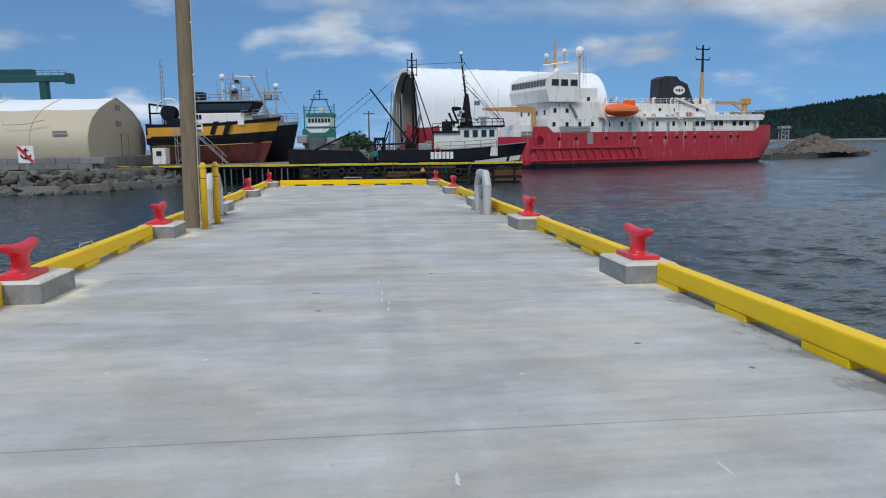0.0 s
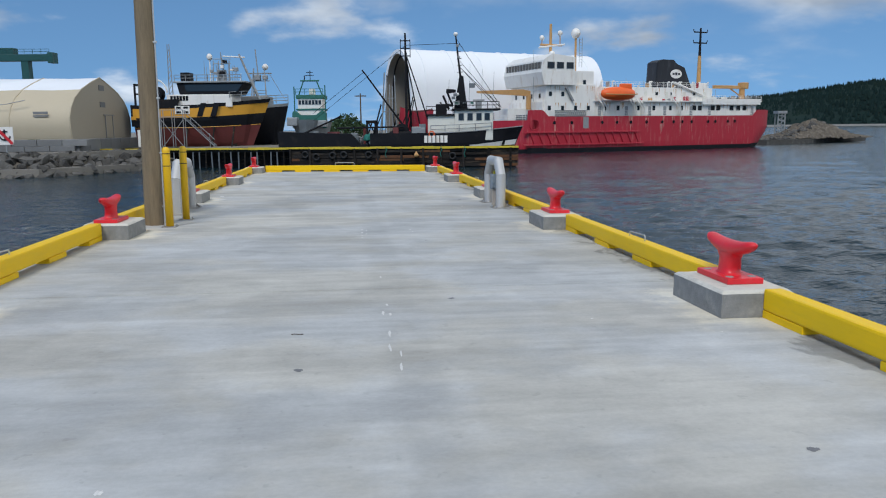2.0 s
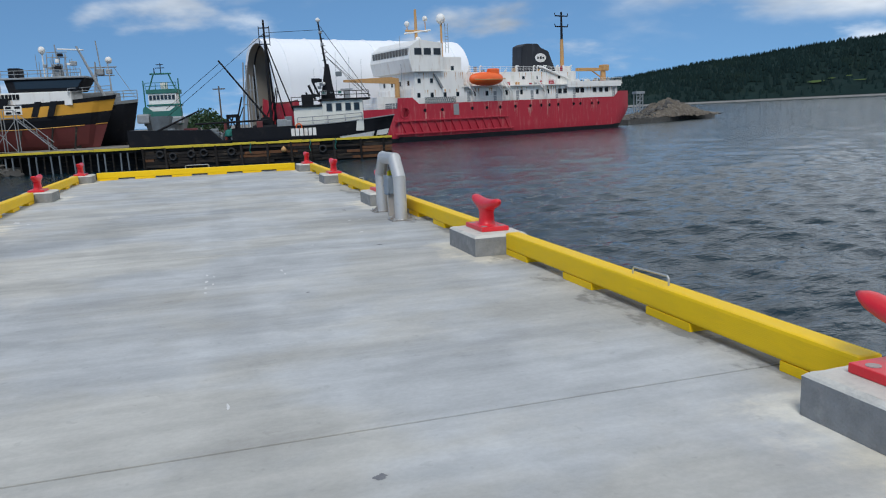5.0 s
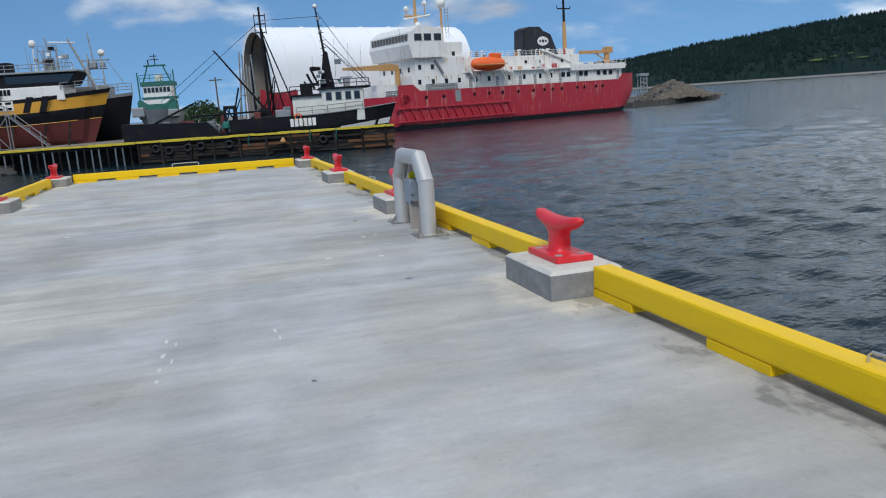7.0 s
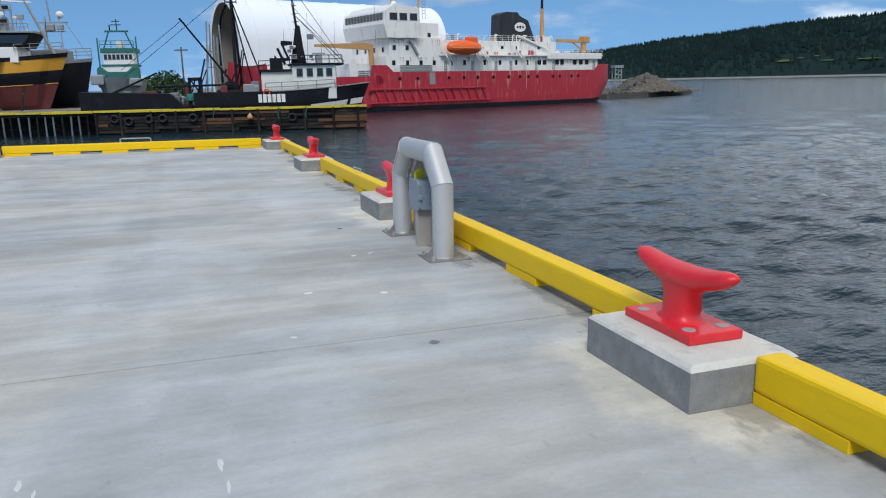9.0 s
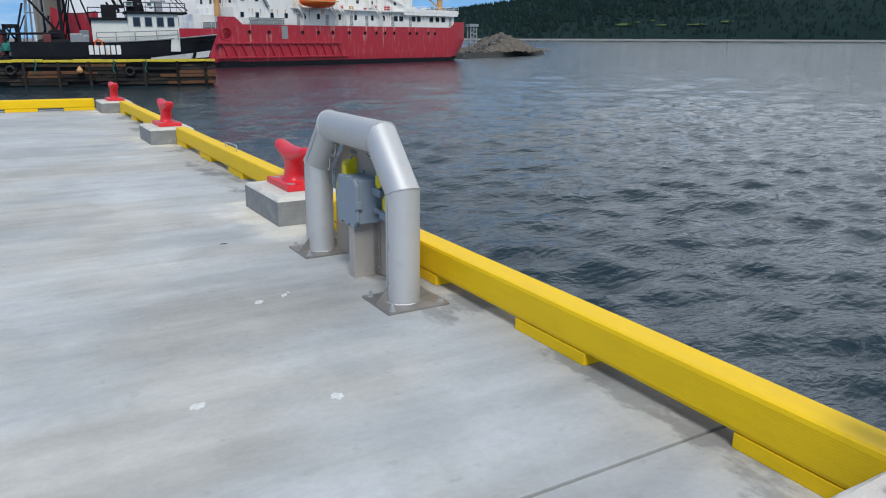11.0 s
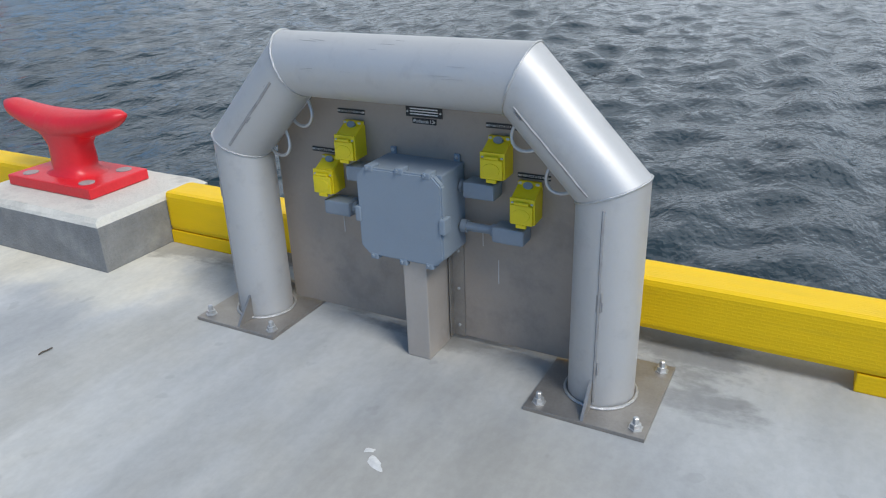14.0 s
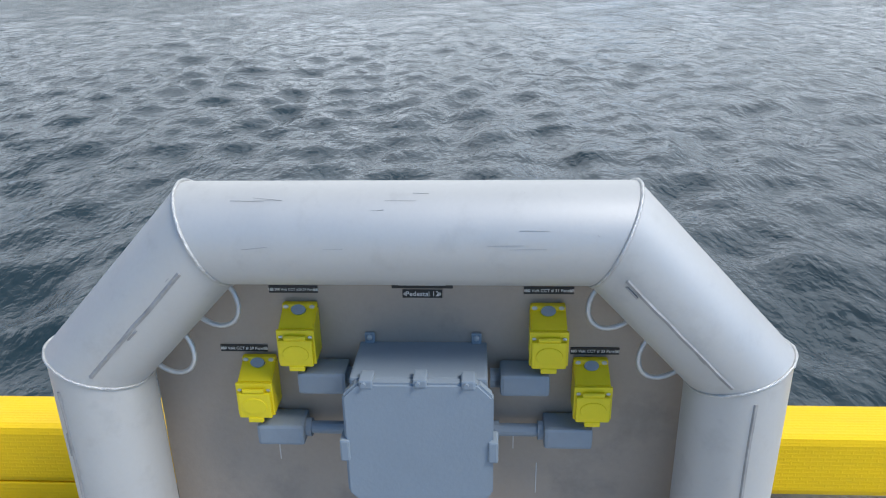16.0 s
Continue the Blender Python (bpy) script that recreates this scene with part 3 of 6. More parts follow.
    return root


RIGHT_Y = [9.4, 15.2, 20.95, 26.76, 32.5]
LEFT_Y = [9.19, 14.92, 20.6, 26.35, 32.5]
base0, boll0 = bollard_block(), bollard()
first = True
for side, ys in ((1, RIGHT_Y), (-1, LEFT_Y)):
    for y in ys:
        x_in = 3.285 if side > 0 else 2 * MID - 3.285
        if side > 0:
            mb = on_deck(x_in, y)
        else:
            mb = on_deck(x_in, y + BLOCK_L, 0, 180)
        xb = x_in + 0.345 * side
        my = on_deck(xb, y + 0.54 if side > 0 else y + 0.4, BLOCK_H, 0 if side > 0 else 180)
        if first:
            base0.matrix_basis, boll0.matrix_basis = mb, my
            first = False
        else:
            copy_thing(base0, mb)
            copy_thing(boll0, my)
    for i, (a, b) in enumerate(zip([ys[0] - 5.77 + BLOCK_L] + [y + BLOCK_L for y in ys[:-1]], ys)):
        rail = None
        if side > 0 and i in (1, 3):
            rail = (None, 12.15, None, 23.75)[i]
        if side < 0 and i in (1, 3):
            rail = (None, 11.6, None, 23.3)[i]
        kerb(a, b, side, rail)

# kerb across the pier head
head = thing("timber_kerb", on_deck(2 * MID - 3.285 + 0.02, HEAD - 0.32) @ pose(0, 0, 0, 0, 0, -90), "yellow painted timber kerb across the pier head", "kerb", "pier kerbs")
HL = 2 * (3.285 - MID) - 0.04
part("beam", box((0, 0, KERB_LO), (KERB_W, HL, KERB_TOP), 0.022), M_KERB, head)
for p, q in end_spans(0.0, HL, 6, 0.62):
    part("spacer_block", box((0.004, p, 0), (KERB_W - 0.004, q, KERB_LO - 0.002), 0.004), M_KERB, head)
part("grab_rail", tube([(0.09, 2.7, 0.23), (0.09, 2.7, 0.33), (0.09, 2.74, 0.35), (0.09, 3.4, 0.35), (0.09, 3.44, 0.33), (0.09, 3.44, 0.23)], 0.014, 8), M_GALV, head, "thin galvanised grab rail")


# ---- power pedestals ----
def mitred_pipe(points, r, seg=28):
    """Straight pipe pieces in the y-z plane that meet in mitres; returns one mesh a piece."""
    pts = [Vector(p) for p in points]
    rings = []
    for i, p in enumerate(pts):
        d1 = (p - pts[i - 1]).normalized() if i else (pts[1] - p).normalized()
        d2 = (pts[i + 1] - p).normalized() if i + 1 < len(pts) else d1
        bis = (d1 + d2).normalized()
        side = Vector((1, 0, 0))
        up = d1.cross(side)
        nrm = bis
        ring = []
        for k in range(seg):
            t = 2 * math.pi * k / seg
            o = side * math.cos(t) * r + up * math.sin(t) * r
            ring.append(p + o - d1 * (o.dot(nrm) / d1.dot(nrm)))
        rings.append(ring)
    out = []
    for a, b in zip(rings, rings[1:]):
        bm = bmesh.new()
        steps = 6
        vs = [[bm.verts.new(p.lerp(q, s / steps)) for p, q in zip(a, b)] for s in range(steps + 1)]
        for u, v in zip(vs, vs[1:]):
            for k in range(seg):
                bm.faces.new((u[k], u[(k + 1) % seg], v[(k + 1) % seg], v[k]))
        bmesh.ops.recalc_face_normals(bm, faces=bm.faces)
        out.append(bm)
    return out, rings


FACE = Matrix(((0, 0, -1, 0), (-1, 0, 0, 0), (0, 1, 0, 0), (0, 0, 0, 1)))


def lettering(text, size, m, parent, bold=0.0):
    cu = bpy.data.curves.new("lettering", "FONT")
    cu.body = text
    cu.size = size
    cu.align_x, cu.align_y = "CENTER", "CENTER"
    cu.extrude = 0.0004
    cu.offset = bold
    tmp = bpy.data.objects.new("tmp", cu)
    scene.collection.objects.link(tmp)
    bpy.context.view_layer.update()
    me = bpy.data.meshes.new_from_object(tmp.evaluated_get(bpy.context.evaluated_depsgraph_get()))
    bpy.data.objects.remove(tmp)
    me.name = "lettering"
    me.transform(m)
    me.materials.clear()
    me.materials.append(M_WHITE)
    ob = new("lettering", me)
    ob.parent = parent
    return ob


def label_plate(parent, y, z, w, h, text, size, face):
    pl = part("label_plate", box((face - 0.003, y - w / 2, z - h / 2), (face, y + w / 2, z + h / 2)), M_BLACK, parent, "small black engraved label")
    for s in (-1, 1):
        part("screw", moved(revolve(((0.004, 0), (0.003, 0.002)), 8), Matrix.Translation((face - 0.003, y + s * (w / 2 - 0.006), z)) @ pose(0, 0, 0, 0, -90, 0)), M_GALV, pl)
    if text:
        lettering(text, size, Matrix.Translation((face - 0.0034, y, z)) @ FACE, pl)
    return pl


def outlet(parent, y, z, face):
    """A cast outlet box with a sloping flip cover, front towards -x; y, z is the middle of its cover."""
    w, h = 0.072, 0.115
    c = Vector((face, y, z))
    sc = Matrix.Translation(c) @ Matrix.Diagonal((0.68, 1.04, 0.75, 1)) @ Matrix.Translation(-c)

    def piece(name, bm, material, parent, label=""):
        return part(name, moved(bm, sc), material, parent, label)

    ob = piece("outlet_box", prism([(face, z + 0.085), (face - 0.02, z + 0.092), (face - 0.095, z + 0.056), (face - 0.095, z - h / 2), (face, z - h / 2 + 0.005)], 1, y - w / 2, y + w / 2, 0.003), M_OUTLET, parent, "bright yellow outlet box with a flip cover")
    fx = face - 0.095
    bm = box((fx - 0.012, y - w / 2 - 0.003, z - 0.05), (fx, y + w / 2 + 0.003, z + 0.056), 0.003)
    box((fx - 0.026, y - w / 2 + 0.001, z - 0.052), (fx - 0.012, y + w / 2 - 0.001, z + 0.03), 0.005, bm)
    box((fx - 0.028, y - 0.016, z - 0.066), (fx - 0.014, y + 0.016, z - 0.05), 0.003, bm)
    rod((fx - 0.02, y - 0.022, z + 0.036), (fx - 0.02, y + 0.022, z + 0.036), 0.007, None, 10, bm)
    cov = piece("flip_cover", bm, M_OUTLET, ob)
    piece("cover_disc", moved(revolve(((0.027, 0), (0.026, 0.0025), (0.02, 0.003)), 20), Matrix.Translation((fx - 0.026, y, z - 0.012)) @ pose(0, 0, 0, 0, -90, 0)), M_OUTLET, ob)
    bm = box((face - 0.03, y - 0.036, z + 0.085), (face - 0.006, y + 0.036, z + 0.104), 0.006)
    piece("top_flange", bm, M_OUTLET, ob)
    for s in (-1, 1):
        piece("screw", moved(revolve(((0.006, 0), (0.006, 0.003), (0.003, 0.005)), 8), Matrix.Translation((face - 0.03, y + s * 0.027, z + 0.096)) @ pose(0, 0, 0, 0, -90, 0)), M_GALV, ob)
        piece("screw", moved(revolve(((0.0045, 0), (0.0045, 0.003), (0.002, 0.004)), 8), Matrix.Translation((fx - 0.012, y + s * 0.03, z + 0.036)) @ pose(0, 0, 0, 0, -90, 0)), M_GALV, ob)
    piece("hub", rod((face - 0.02, y, z + 0.075), (face - 0.045, y, z + 0.094), 0.015, None, 14), M_CONDUIT, ob)
    return ob


def pedestal(m, label):
    """Local origin on the deck under the arch's middle; x towards the water, y along the pier."""
    root = thing("power_pedestal", m, label, "power pedestal", "power pedestals")
    R, LEG, EL, TOPY, TOPZ = 0.100, 0.655, 0.66, 0.388, 0.94
    pts = [(0, -LEG, 0.01), (0, -LEG, EL), (0, -TOPY, TOPZ), (0, TOPY, TOPZ), (0, LEG, EL), (0, LEG, 0.01)]
    pieces, rings = mitred_pipe(pts, R)
    for bm, nm in zip(pieces, ("pipe_leg", "pipe_shoulder", "pipe_top", "pipe_shoulder", "pipe_leg")):
        part(nm, bm, M_STEEL, root, smooth=True)
    rng = random.Random(8)
    for ring in rings[1:-1]:
        c = sum(ring, Vector()) / len(ring)
        loop = []
        for k in range(len(ring) * 2 + 1):
            p = ring[(k // 2) % len(ring)] if k % 2 == 0 else (ring[(k // 2) % len(ring)] + ring[(k // 2 + 1) % len(ring)]) / 2
            loop.append(p + (p - c).normalized() * (0.0005 + rng.random() * 0.0018))
        part("weld_bead", tube(loop, 0.0033, 6), M_WELD, root, "bright uneven weld bead", smooth=True)
    # dull length seams on the front of the pipes
    for s, leg_b, top_b in ((1, 0.5, -0.12), (-1, 0.05, -0.3)):
        run = Vector((0, s * (TOPY - LEG), TOPZ - EL)).normalized()
        for p, q, out, b in ((Vector((0, s * LEG, 0.03)), Vector((0, s * LEG, EL - 0.03)), Vector((0, s, 0)), leg_b), (Vector((0, s * LEG, EL)) + run * 0.03, Vector((0, s * TOPY, TOPZ)) - run * 0.05, Vector((0, s * run.z, abs(run.y))), top_b)):
            o = (Vector((-math.sqrt(1 - b * b), 0, 0)) + out * b) * (R - 0.002)
            part("seam", tube([p.lerp(q, i / 8) + o + out * 0.0012 * rng.uniform(-1, 1) for i in range(9)], 0.0052, 6), M_SEAM, root, "dull pipe seam")
            for i in range(5):
                f = rng.uniform(0.05, 0.9)
                o2 = o + out * rng.uniform(-0.012, 0.012)
                part("scuff", tube([p.lerp(q, f) + o2, p.lerp(q, min(f + rng.uniform(0.02, 0.12), 0.97)) + o2], rng.uniform(0.0025, 0.0042), 5), M_SEAM, root)
    for y, z, h in ((0.33, 0.40, 0.07), (-0.27, 0.33, 0.085), (-0.215, 0.42, 0.05)):
        part("drip", box((0.1035, y, z - h), (0.105, y + 0.0022, z)), M_SCRAPE, root, "thin white drip mark")
    for i in range(12):
        yy, t = rng.uniform(-0.36, 0.36), rng.choice((rng.uniform(1.9, 2.6), rng.uniform(2.75, 3.1)))
        p = Vector((R * math.cos(t), yy, TOPZ + R * math.sin(t)))
        part("scuff", tube([p, p + Vector((0, rng.uniform(0.004, 0.07), rng.uniform(-0.006, 0.006)))], rng.uniform(0.0003, 0.0007), 5), M_SEAM, root)
    for s in (-1, 1):
        y = s * LEG
        pl = part("base_plate", box((-0.185, y - 0.18, 0), (0.215, y + 0.18, 0.013), 0.002), M_PLATE, root, "stained steel base plate")
        for bx in (-0.145, 0.175):
            for by in (-0.145, 0.145):
                bm = revolve(((0.022, 0), (0.022, 0.003), (0.016, 0.003), (0.016, 0.016), (0.0095, 0.017), (0.0095, 0.034), (0.006, 0.037)), 6)
                part("anchor_bolt", moved(bm, Matrix.Translation((bx, y + by, 0.013))), M_GALV, pl)
        part("weld_ring", tube([(0.108 * math.cos(t), y + 0.108 * math.sin(t), 0.016) for t in [2 * math.pi * k / 28 for k in range(29)]], 0.005, 6), M_WELD, pl)
        part("gusset", prism([(-0.1, 0.013), (-0.18, 0.013), (-0.175, 0.02), (-0.1, 0.105)], 1, y - 0.012 - 0.01 * s, y - 0.003 - 0.01 * s), M_PLATE, pl)
        part("gusset", prism([(0.1, 0.013), (0.18, 0.013), (0.1, 0.1)], 1, y - 0.004, y + 0.005), M_PLATE, pl)
    F = 0.105
    # back panel cut to the arch
    part("back_panel", prism([(-LEG + 0.06, 0.02), (LEG - 0.06, 0.02), (LEG - 0.06, EL - 0.03), (TOPY - 0.04, TOPZ - 0.06), (-TOPY + 0.04, TOPZ - 0.06), (-LEG + 0.06, EL - 0.03)], 0, F, F + 0.006), M_PANEL, root, "dull bronze-toned stainless back panel")
    part("angle_strip", boxes([((F - 0.006, -0.145, 0.02), (F - 0.001, -0.10, 0.40)), ((F - 0.03, -0.104, 0.02), (F - 0.001, -0.10, 0.40))]), M_PLATE, root)
    for z in (0.06, 0.2, 0.34):
        part("screw", moved(revolve(((0.006, 0), (0.006, 0.003), (0.003, 0.005)), 8), Matrix.Translation((F - 0.006, -0.125, z)) @ pose(0, 0, 0, 0, -90, 0)), M_GALV, root)
    part("post", box((-0.062, -0.094, 0.0), (F - 0.008, -0.008, 0.37), 0.004), M_POST, root, "square stainless post under the enclosure")
    # enclosure
    bx0, bx1, b_lo, b_hi, by0, by1 = -0.049, F, 0.357, 0.652, -0.165, 0.137
    bm = box((bx0, by0 + 0.012, b_lo + 0.012), (bx1, by1 - 0.012, b_hi - 0.004), 0.006)
    enc = part("enclosure", bm, M_BOX, root, "blue-grey electrical enclosure with clipped corners")
    c = 0.03
    outline = [(by0 + c, b_lo), (by1 - c, b_lo), (by1, b_lo + c), (by1, b_hi - c), (by1 - c, b_hi), (by0 + c, b_hi), (by0, b_hi - c), (by0, b_lo + c)]
    part("lid", prism(outline, 0, bx0 - 0.028, bx0 - 0.002, 0.005), M_BOX, enc)
    for yy, zz in ((by0 + 0.05, b_hi), (-0.02, b_hi + 0.003), (by1 - 0.05, b_hi), (by0 + 0.05, b_lo), (-0.02, b_lo - 0.003), (by1 - 0.05, b_lo)):
        bm = box((bx0 - 0.03, yy - 0.014, zz - 0.012), (bx0 + 0.012, yy + 0.014, zz + 0.008), 0.004)
        rod((bx0 - 0.036, yy + 0.004, zz), (bx0 - 0.026, yy + 0.004, zz), 0.005, None, 8, bm)
        part("latch", bm, M_BOX, enc)
    for yy in (by0, by1):
        part("latch", box((bx0 - 0.033, yy - 0.01, 0.47), (bx0 + 0.01, yy + 0.01, 0.52), 0.004), M_BOX, enc)
    for yy in (by0 + 0.035, by1 - 0.035):
        part("mounting_ear", boxes([((F - 0.010, yy - 0.011, b_hi - 0.02), (F - 0.002, yy + 0.011, b_hi + 0.020))], 0.003), M_BOX, enc)
        part("screw", moved(revolve(((0.006, 0), (0.006, 0.004), (0.003, 0.006)), 8), Matrix.Translation((F - 0.010, yy, b_hi + 0.010)) @ pose(0, 0, 0, 0, -90, 0)), M_GALV, enc)
    # outlets, conduit bodies and conduits
    for y, z, cz in ((0.248, 0.668, 0.582), (0.350, 0.538, 0.449), (-0.280, 0.668, 0.582), (-0.377, 0.538, 0.449)):
        s = 1 if y > 0 else -1
        outlet(root, y, z, F)
        e = 0.13 if s > 0 else -0.16
        bm = box((F - 0.075, min(y + s * 0.005, y - s * 0.1), cz - 0.026), (F - 0.006, max(y + s * 0.005, y - s * 0.1), cz + 0.026), 0.008)
        part("conduit_body", bm, M_CONDUIT, root)
        rod_bm = rod((F - 0.04, y - s * 0.09, cz), (F - 0.04, e, cz), 0.0145, None, 14)
        rod((F - 0.04, e + s * 0.02, cz), (F - 0.04, e, cz), 0.021, None, 14, rod_bm)
        rod((F - 0.04, y - s * 0.095, cz), (F - 0.04, y - s * 0.112, cz), 0.021, None, 14, rod_bm)
        part("conduit", rod_bm, M_CONDUIT, root, smooth=False)
    # engraved labels
    label_plate(root, 0.262, 0.772, 0.105, 0.016, "120/208 Volt CCT #25,27 Panel B", 0.0078, F)
    label_plate(root, 0.385, 0.628, 0.105, 0.016, "120 Volt CCT # 29 Panel B", 0.0095, F)
    label_plate(root, -0.282, 0.772, 0.105, 0.016, "120 Volt CCT # 31 Panel B", 0.0095, F)
    label_plate(root, -0.386, 0.628, 0.105, 0.016, "120 Volt CCT # 33 Panel B", 0.0095, F)
    label_plate(root, -0.015, 0.763, 0.085, 0.018, "Pedestal 12", 0.0155, F)
    big = label_plate(root, -0.015, 0.792, 0.13, 0.032, "", 0.01, F)
    for i in range(3):
        part("text_bar", box((F - 0.0038, -0.065, 0.783 + i * 0.0085), (F - 0.003, 0.035, 0.7866 + i * 0.0085)), M_WHITE, big)
    # cable hooks
    for s in (-1, 1):
        mid = Vector((0, s * (LEG + TOPY) / 2, (EL + TOPZ) / 2))
        d = Vector((0, s * (TOPY - LEG), TOPZ - EL)).normalized()
        inward = Vector((0, -s * abs(d.z), -abs(d.y)))
        for k in (-0.085, 0.07):
            c0 = mid + d * k + inward * (R + 0.0) + Vector((0.02, 0, 0))
            pts = []
            for i in range(15):
                t = math.pi * i / 14
                pts.append(c0 + d * (-0.05 * math.cos(t)) + inward * (0.068 * math.sin(t) - 0.015) + Vector((-0.012 * math.sin(t), 0, 0)))
            part("cable_hook", tube(pts, 0.0055, 8), M_GALV, root, "pale bent-rod cable hook", smooth=True)
    return root


pedestal(on_deck(3.33, 19.455), "stainless steel power pedestal arch with grey enclosure and yellow outlets")
ped_w = pedestal(on_deck(2 * MID - 3.335, 19.0, 0, 180), "stainless steel power pedestal arch behind two yellow posts")

# ---- pole and yellow posts ----
pole = thing("utility_pole", on_deck(-3.08, 16.75) @ pose(0, 0, 0, 0, 0.35, 0), "tall weathered round timber utility pole", "pole")
bm = bmesh.new()
rows = []
for i in range(25):
    z = -0.02 + i * 0.4
    rows.append([((0.158 - 0.0042 * z + 0.004 * noise.noise((k * 0.8, z * 0.6, 3))) * math.cos(2 * math.pi * k / 28), (0.158 - 0.0042 * z + 0.004 * noise.noise((k * 0.8, z * 0.6, 9))) * math.sin(2 * math.pi * k / 28), z) for k in range(29)])
part("shaft", grid_mesh(rows), M_WOODPOLE, pole, smooth=True)
part("conduit", rod((0.168, -0.03, 0.0), (0.132, -0.03, 9.3), 0.014, None, 10), M_GALV, pole, "thin grey conduit up the pole")
for z in (0.3, 1.2, 2.1, 3.0, 4.0):
    part("clip", box((0.12, -0.055, z), (0.19, -0.005, z + 0.03), 0.004), M_GALV, pole)

post0 = thing("yellow_post", on_deck(-2.76, 16.42), "yellow steel guard post with dark bands", "guard post", "yellow guard posts")
part("sleeve", revolve(((0.062, 0.012), (0.062, 1.25), (0.056, 1.285), (0.035, 1.31), (0.0, 1.318)), 24), M_YELLOW, post0, smooth=True)
for z in (1.0, 1.2):
    part("band", moved(revolve(((0.0632, 0), (0.0632, 0.014)), 24), Matrix.Translation((0, 0, z))), M_BLACK, post0, "thin dark band")
part("foot_plate", box((-0.12, -0.12, 0), (0.12, 0.12, 0.012), 0.002), M_PLATE, post0)
for x in (-0.09, 0.09):
    for y in (-0.09, 0.09):
        part("anchor_bolt", moved(revolve(((0.013, 0), (0.013, 0.014), (0.007, 0.015), (0.007, 0.03)), 6), Matrix.Translation((x, y, 0.012))), M_GALV, post0)
copy_thing(post0, on_deck(-2.71, 17.46))

# ---- marks on the deck ----
rng = random.Random(3)


def blot(name, x, y, r, material, label, category, long=1.0, turn=0.0):
    bm = bmesh.new()
    n = 26
    ring = []
    seed = rng.uniform(0, 90)
    r *= 0.62
    for k in range(n):
        t = 2 * math.pi * k / n
        q = r * (0.9 + 0.45 * noise.noise((math.cos(t) * 1.6, math.sin(t) * 1.6, seed)) + rng.uniform(-0.07, 0.07))
        ring.append(bm.verts.new((q * math.cos(t) * long, q * math.sin(t), 0.0)))
    top = bm.verts.new((0, 0, 0.0022))
    for k in range(n):
        bm.faces.new((ring[k], ring[(k + 1) % n], top))
    ob = obj(name, bm, material)
    ob.matrix_basis = on_deck(x, y, 0.0012, turn)
    tagged(ob, label, category, "deck marks")


for x, y, r, lg in ((2.454, 6.87, 0.05, 1.2), (3.01, 6.12, 0.045, 1.1), (-0.16, 8.46, 0.055, 1.0), (1.14, 10.47, 0.05, 1.1), (2.5, 16.62, 0.06, 1.2), (1.3, 14.3, 0.03, 1)):
    blot("deck_patch", x, y, r, M_DARKSPOT, "small dark grey patch on the concrete deck", "patch", lg, rng.uniform(0, 90))
for x, y, r, lg in ((1.96, 18.04, 0.05, 1.2), (2.51, 17.84, 0.05, 1.2), (2.58, 19.2, 0.045, 1.4), (2.75, 19.25, 0.028, 2.4), (2.79, 19.29, 0.02, 1.5), (1.70, 17.03, 0.03, 1.3), (-0.92, 6.85, 0.035, 1.3), (1.35, 6.2, 0.02, 1), (0.2, 4.4, 0.022, 1.4), (2.21, 9.55, 0.022, 1.2), (3.09, 9.01, 0.016, 1.1), (-1.28, 21.92, 0.05, 2.0), (-1.12, 22.0, 0.03, 1.6), (-2.86, 22.3, 0.09, 2.2), (-2.76, 21.5, 0.08, 2.6), (-2.6, 21.9, 0.06, 1.8), (-1.31, 22.2, 0.03, 1.5), (-1.55, 6.6, 0.02, 1.6)):
    blot("deck_fleck", x, y, r, M_CHIP, "small white fleck on the concrete deck", "fleck", lg, rng.uniform(0, 180))
for x, y, r, lg in ((0.47, 9.97, 0.02, 7), (0.53, 9.92, 0.018, 6), (0.49, 9.3, 0.018, 9), (0.47, 8.9, 0.016, 10), (0.52, 8.45, 0.018, 8), (0.54, 8.75, 0.014, 9), (0.52, 10.28, 0.018, 4), (0.386, 14.72, 0.024, 2), (0.39, 14.95, 0.024, 3), (0.395, 15.25, 0.026, 4), (0.40, 15.6, 0.024, 3.5), (0.46, 15.1, 0.014, 6), (0.47, 15.5, 0.014, 6), (1.17, 15.5, 0.02, 5), (1.19, 15.3, 0.014, 6), (0.68, 4.6, 0.02, 6), (2.0, 4.55, 0.016, 8), (0.52, 11.6, 0.016, 5)):
    blot("deck_scrape", x, y, r, M_SCRAPE, "pale scraped line on the concrete deck", "scrape", lg, 90 + rng.uniform(-4, 4))
for x, y, k in ((-0.23, 9.35, 0.7), (2.74, 20.61, 0.4)):
    twig = obj("twig", tube([(-0.06 * k, 0, 0.004), (-0.02 * k, 0.008 * k, 0.006), (0.03 * k, 0.0, 0.006), (0.07 * k, 0.014 * k, 0.004)], 0.003, 5), M_BARK)
    twig.matrix_basis = on_deck(x, y, 0.0, rng.uniform(-20, 30))
    tagged(twig, "thin dark twig lying on the concrete deck", "twig", "deck marks")

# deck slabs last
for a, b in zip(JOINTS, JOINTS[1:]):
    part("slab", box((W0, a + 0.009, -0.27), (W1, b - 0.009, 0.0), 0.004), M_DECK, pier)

# ---- the far side of the harbour ----
HARBOUR = pose(0.2, 1.2, 0, 0, 0, -6.6)
GROUND = -0.95


def across(x, y, z=0.0, turn=0.0):
    return HARBOUR @ pose(x, y, z, 0, 0, turn)


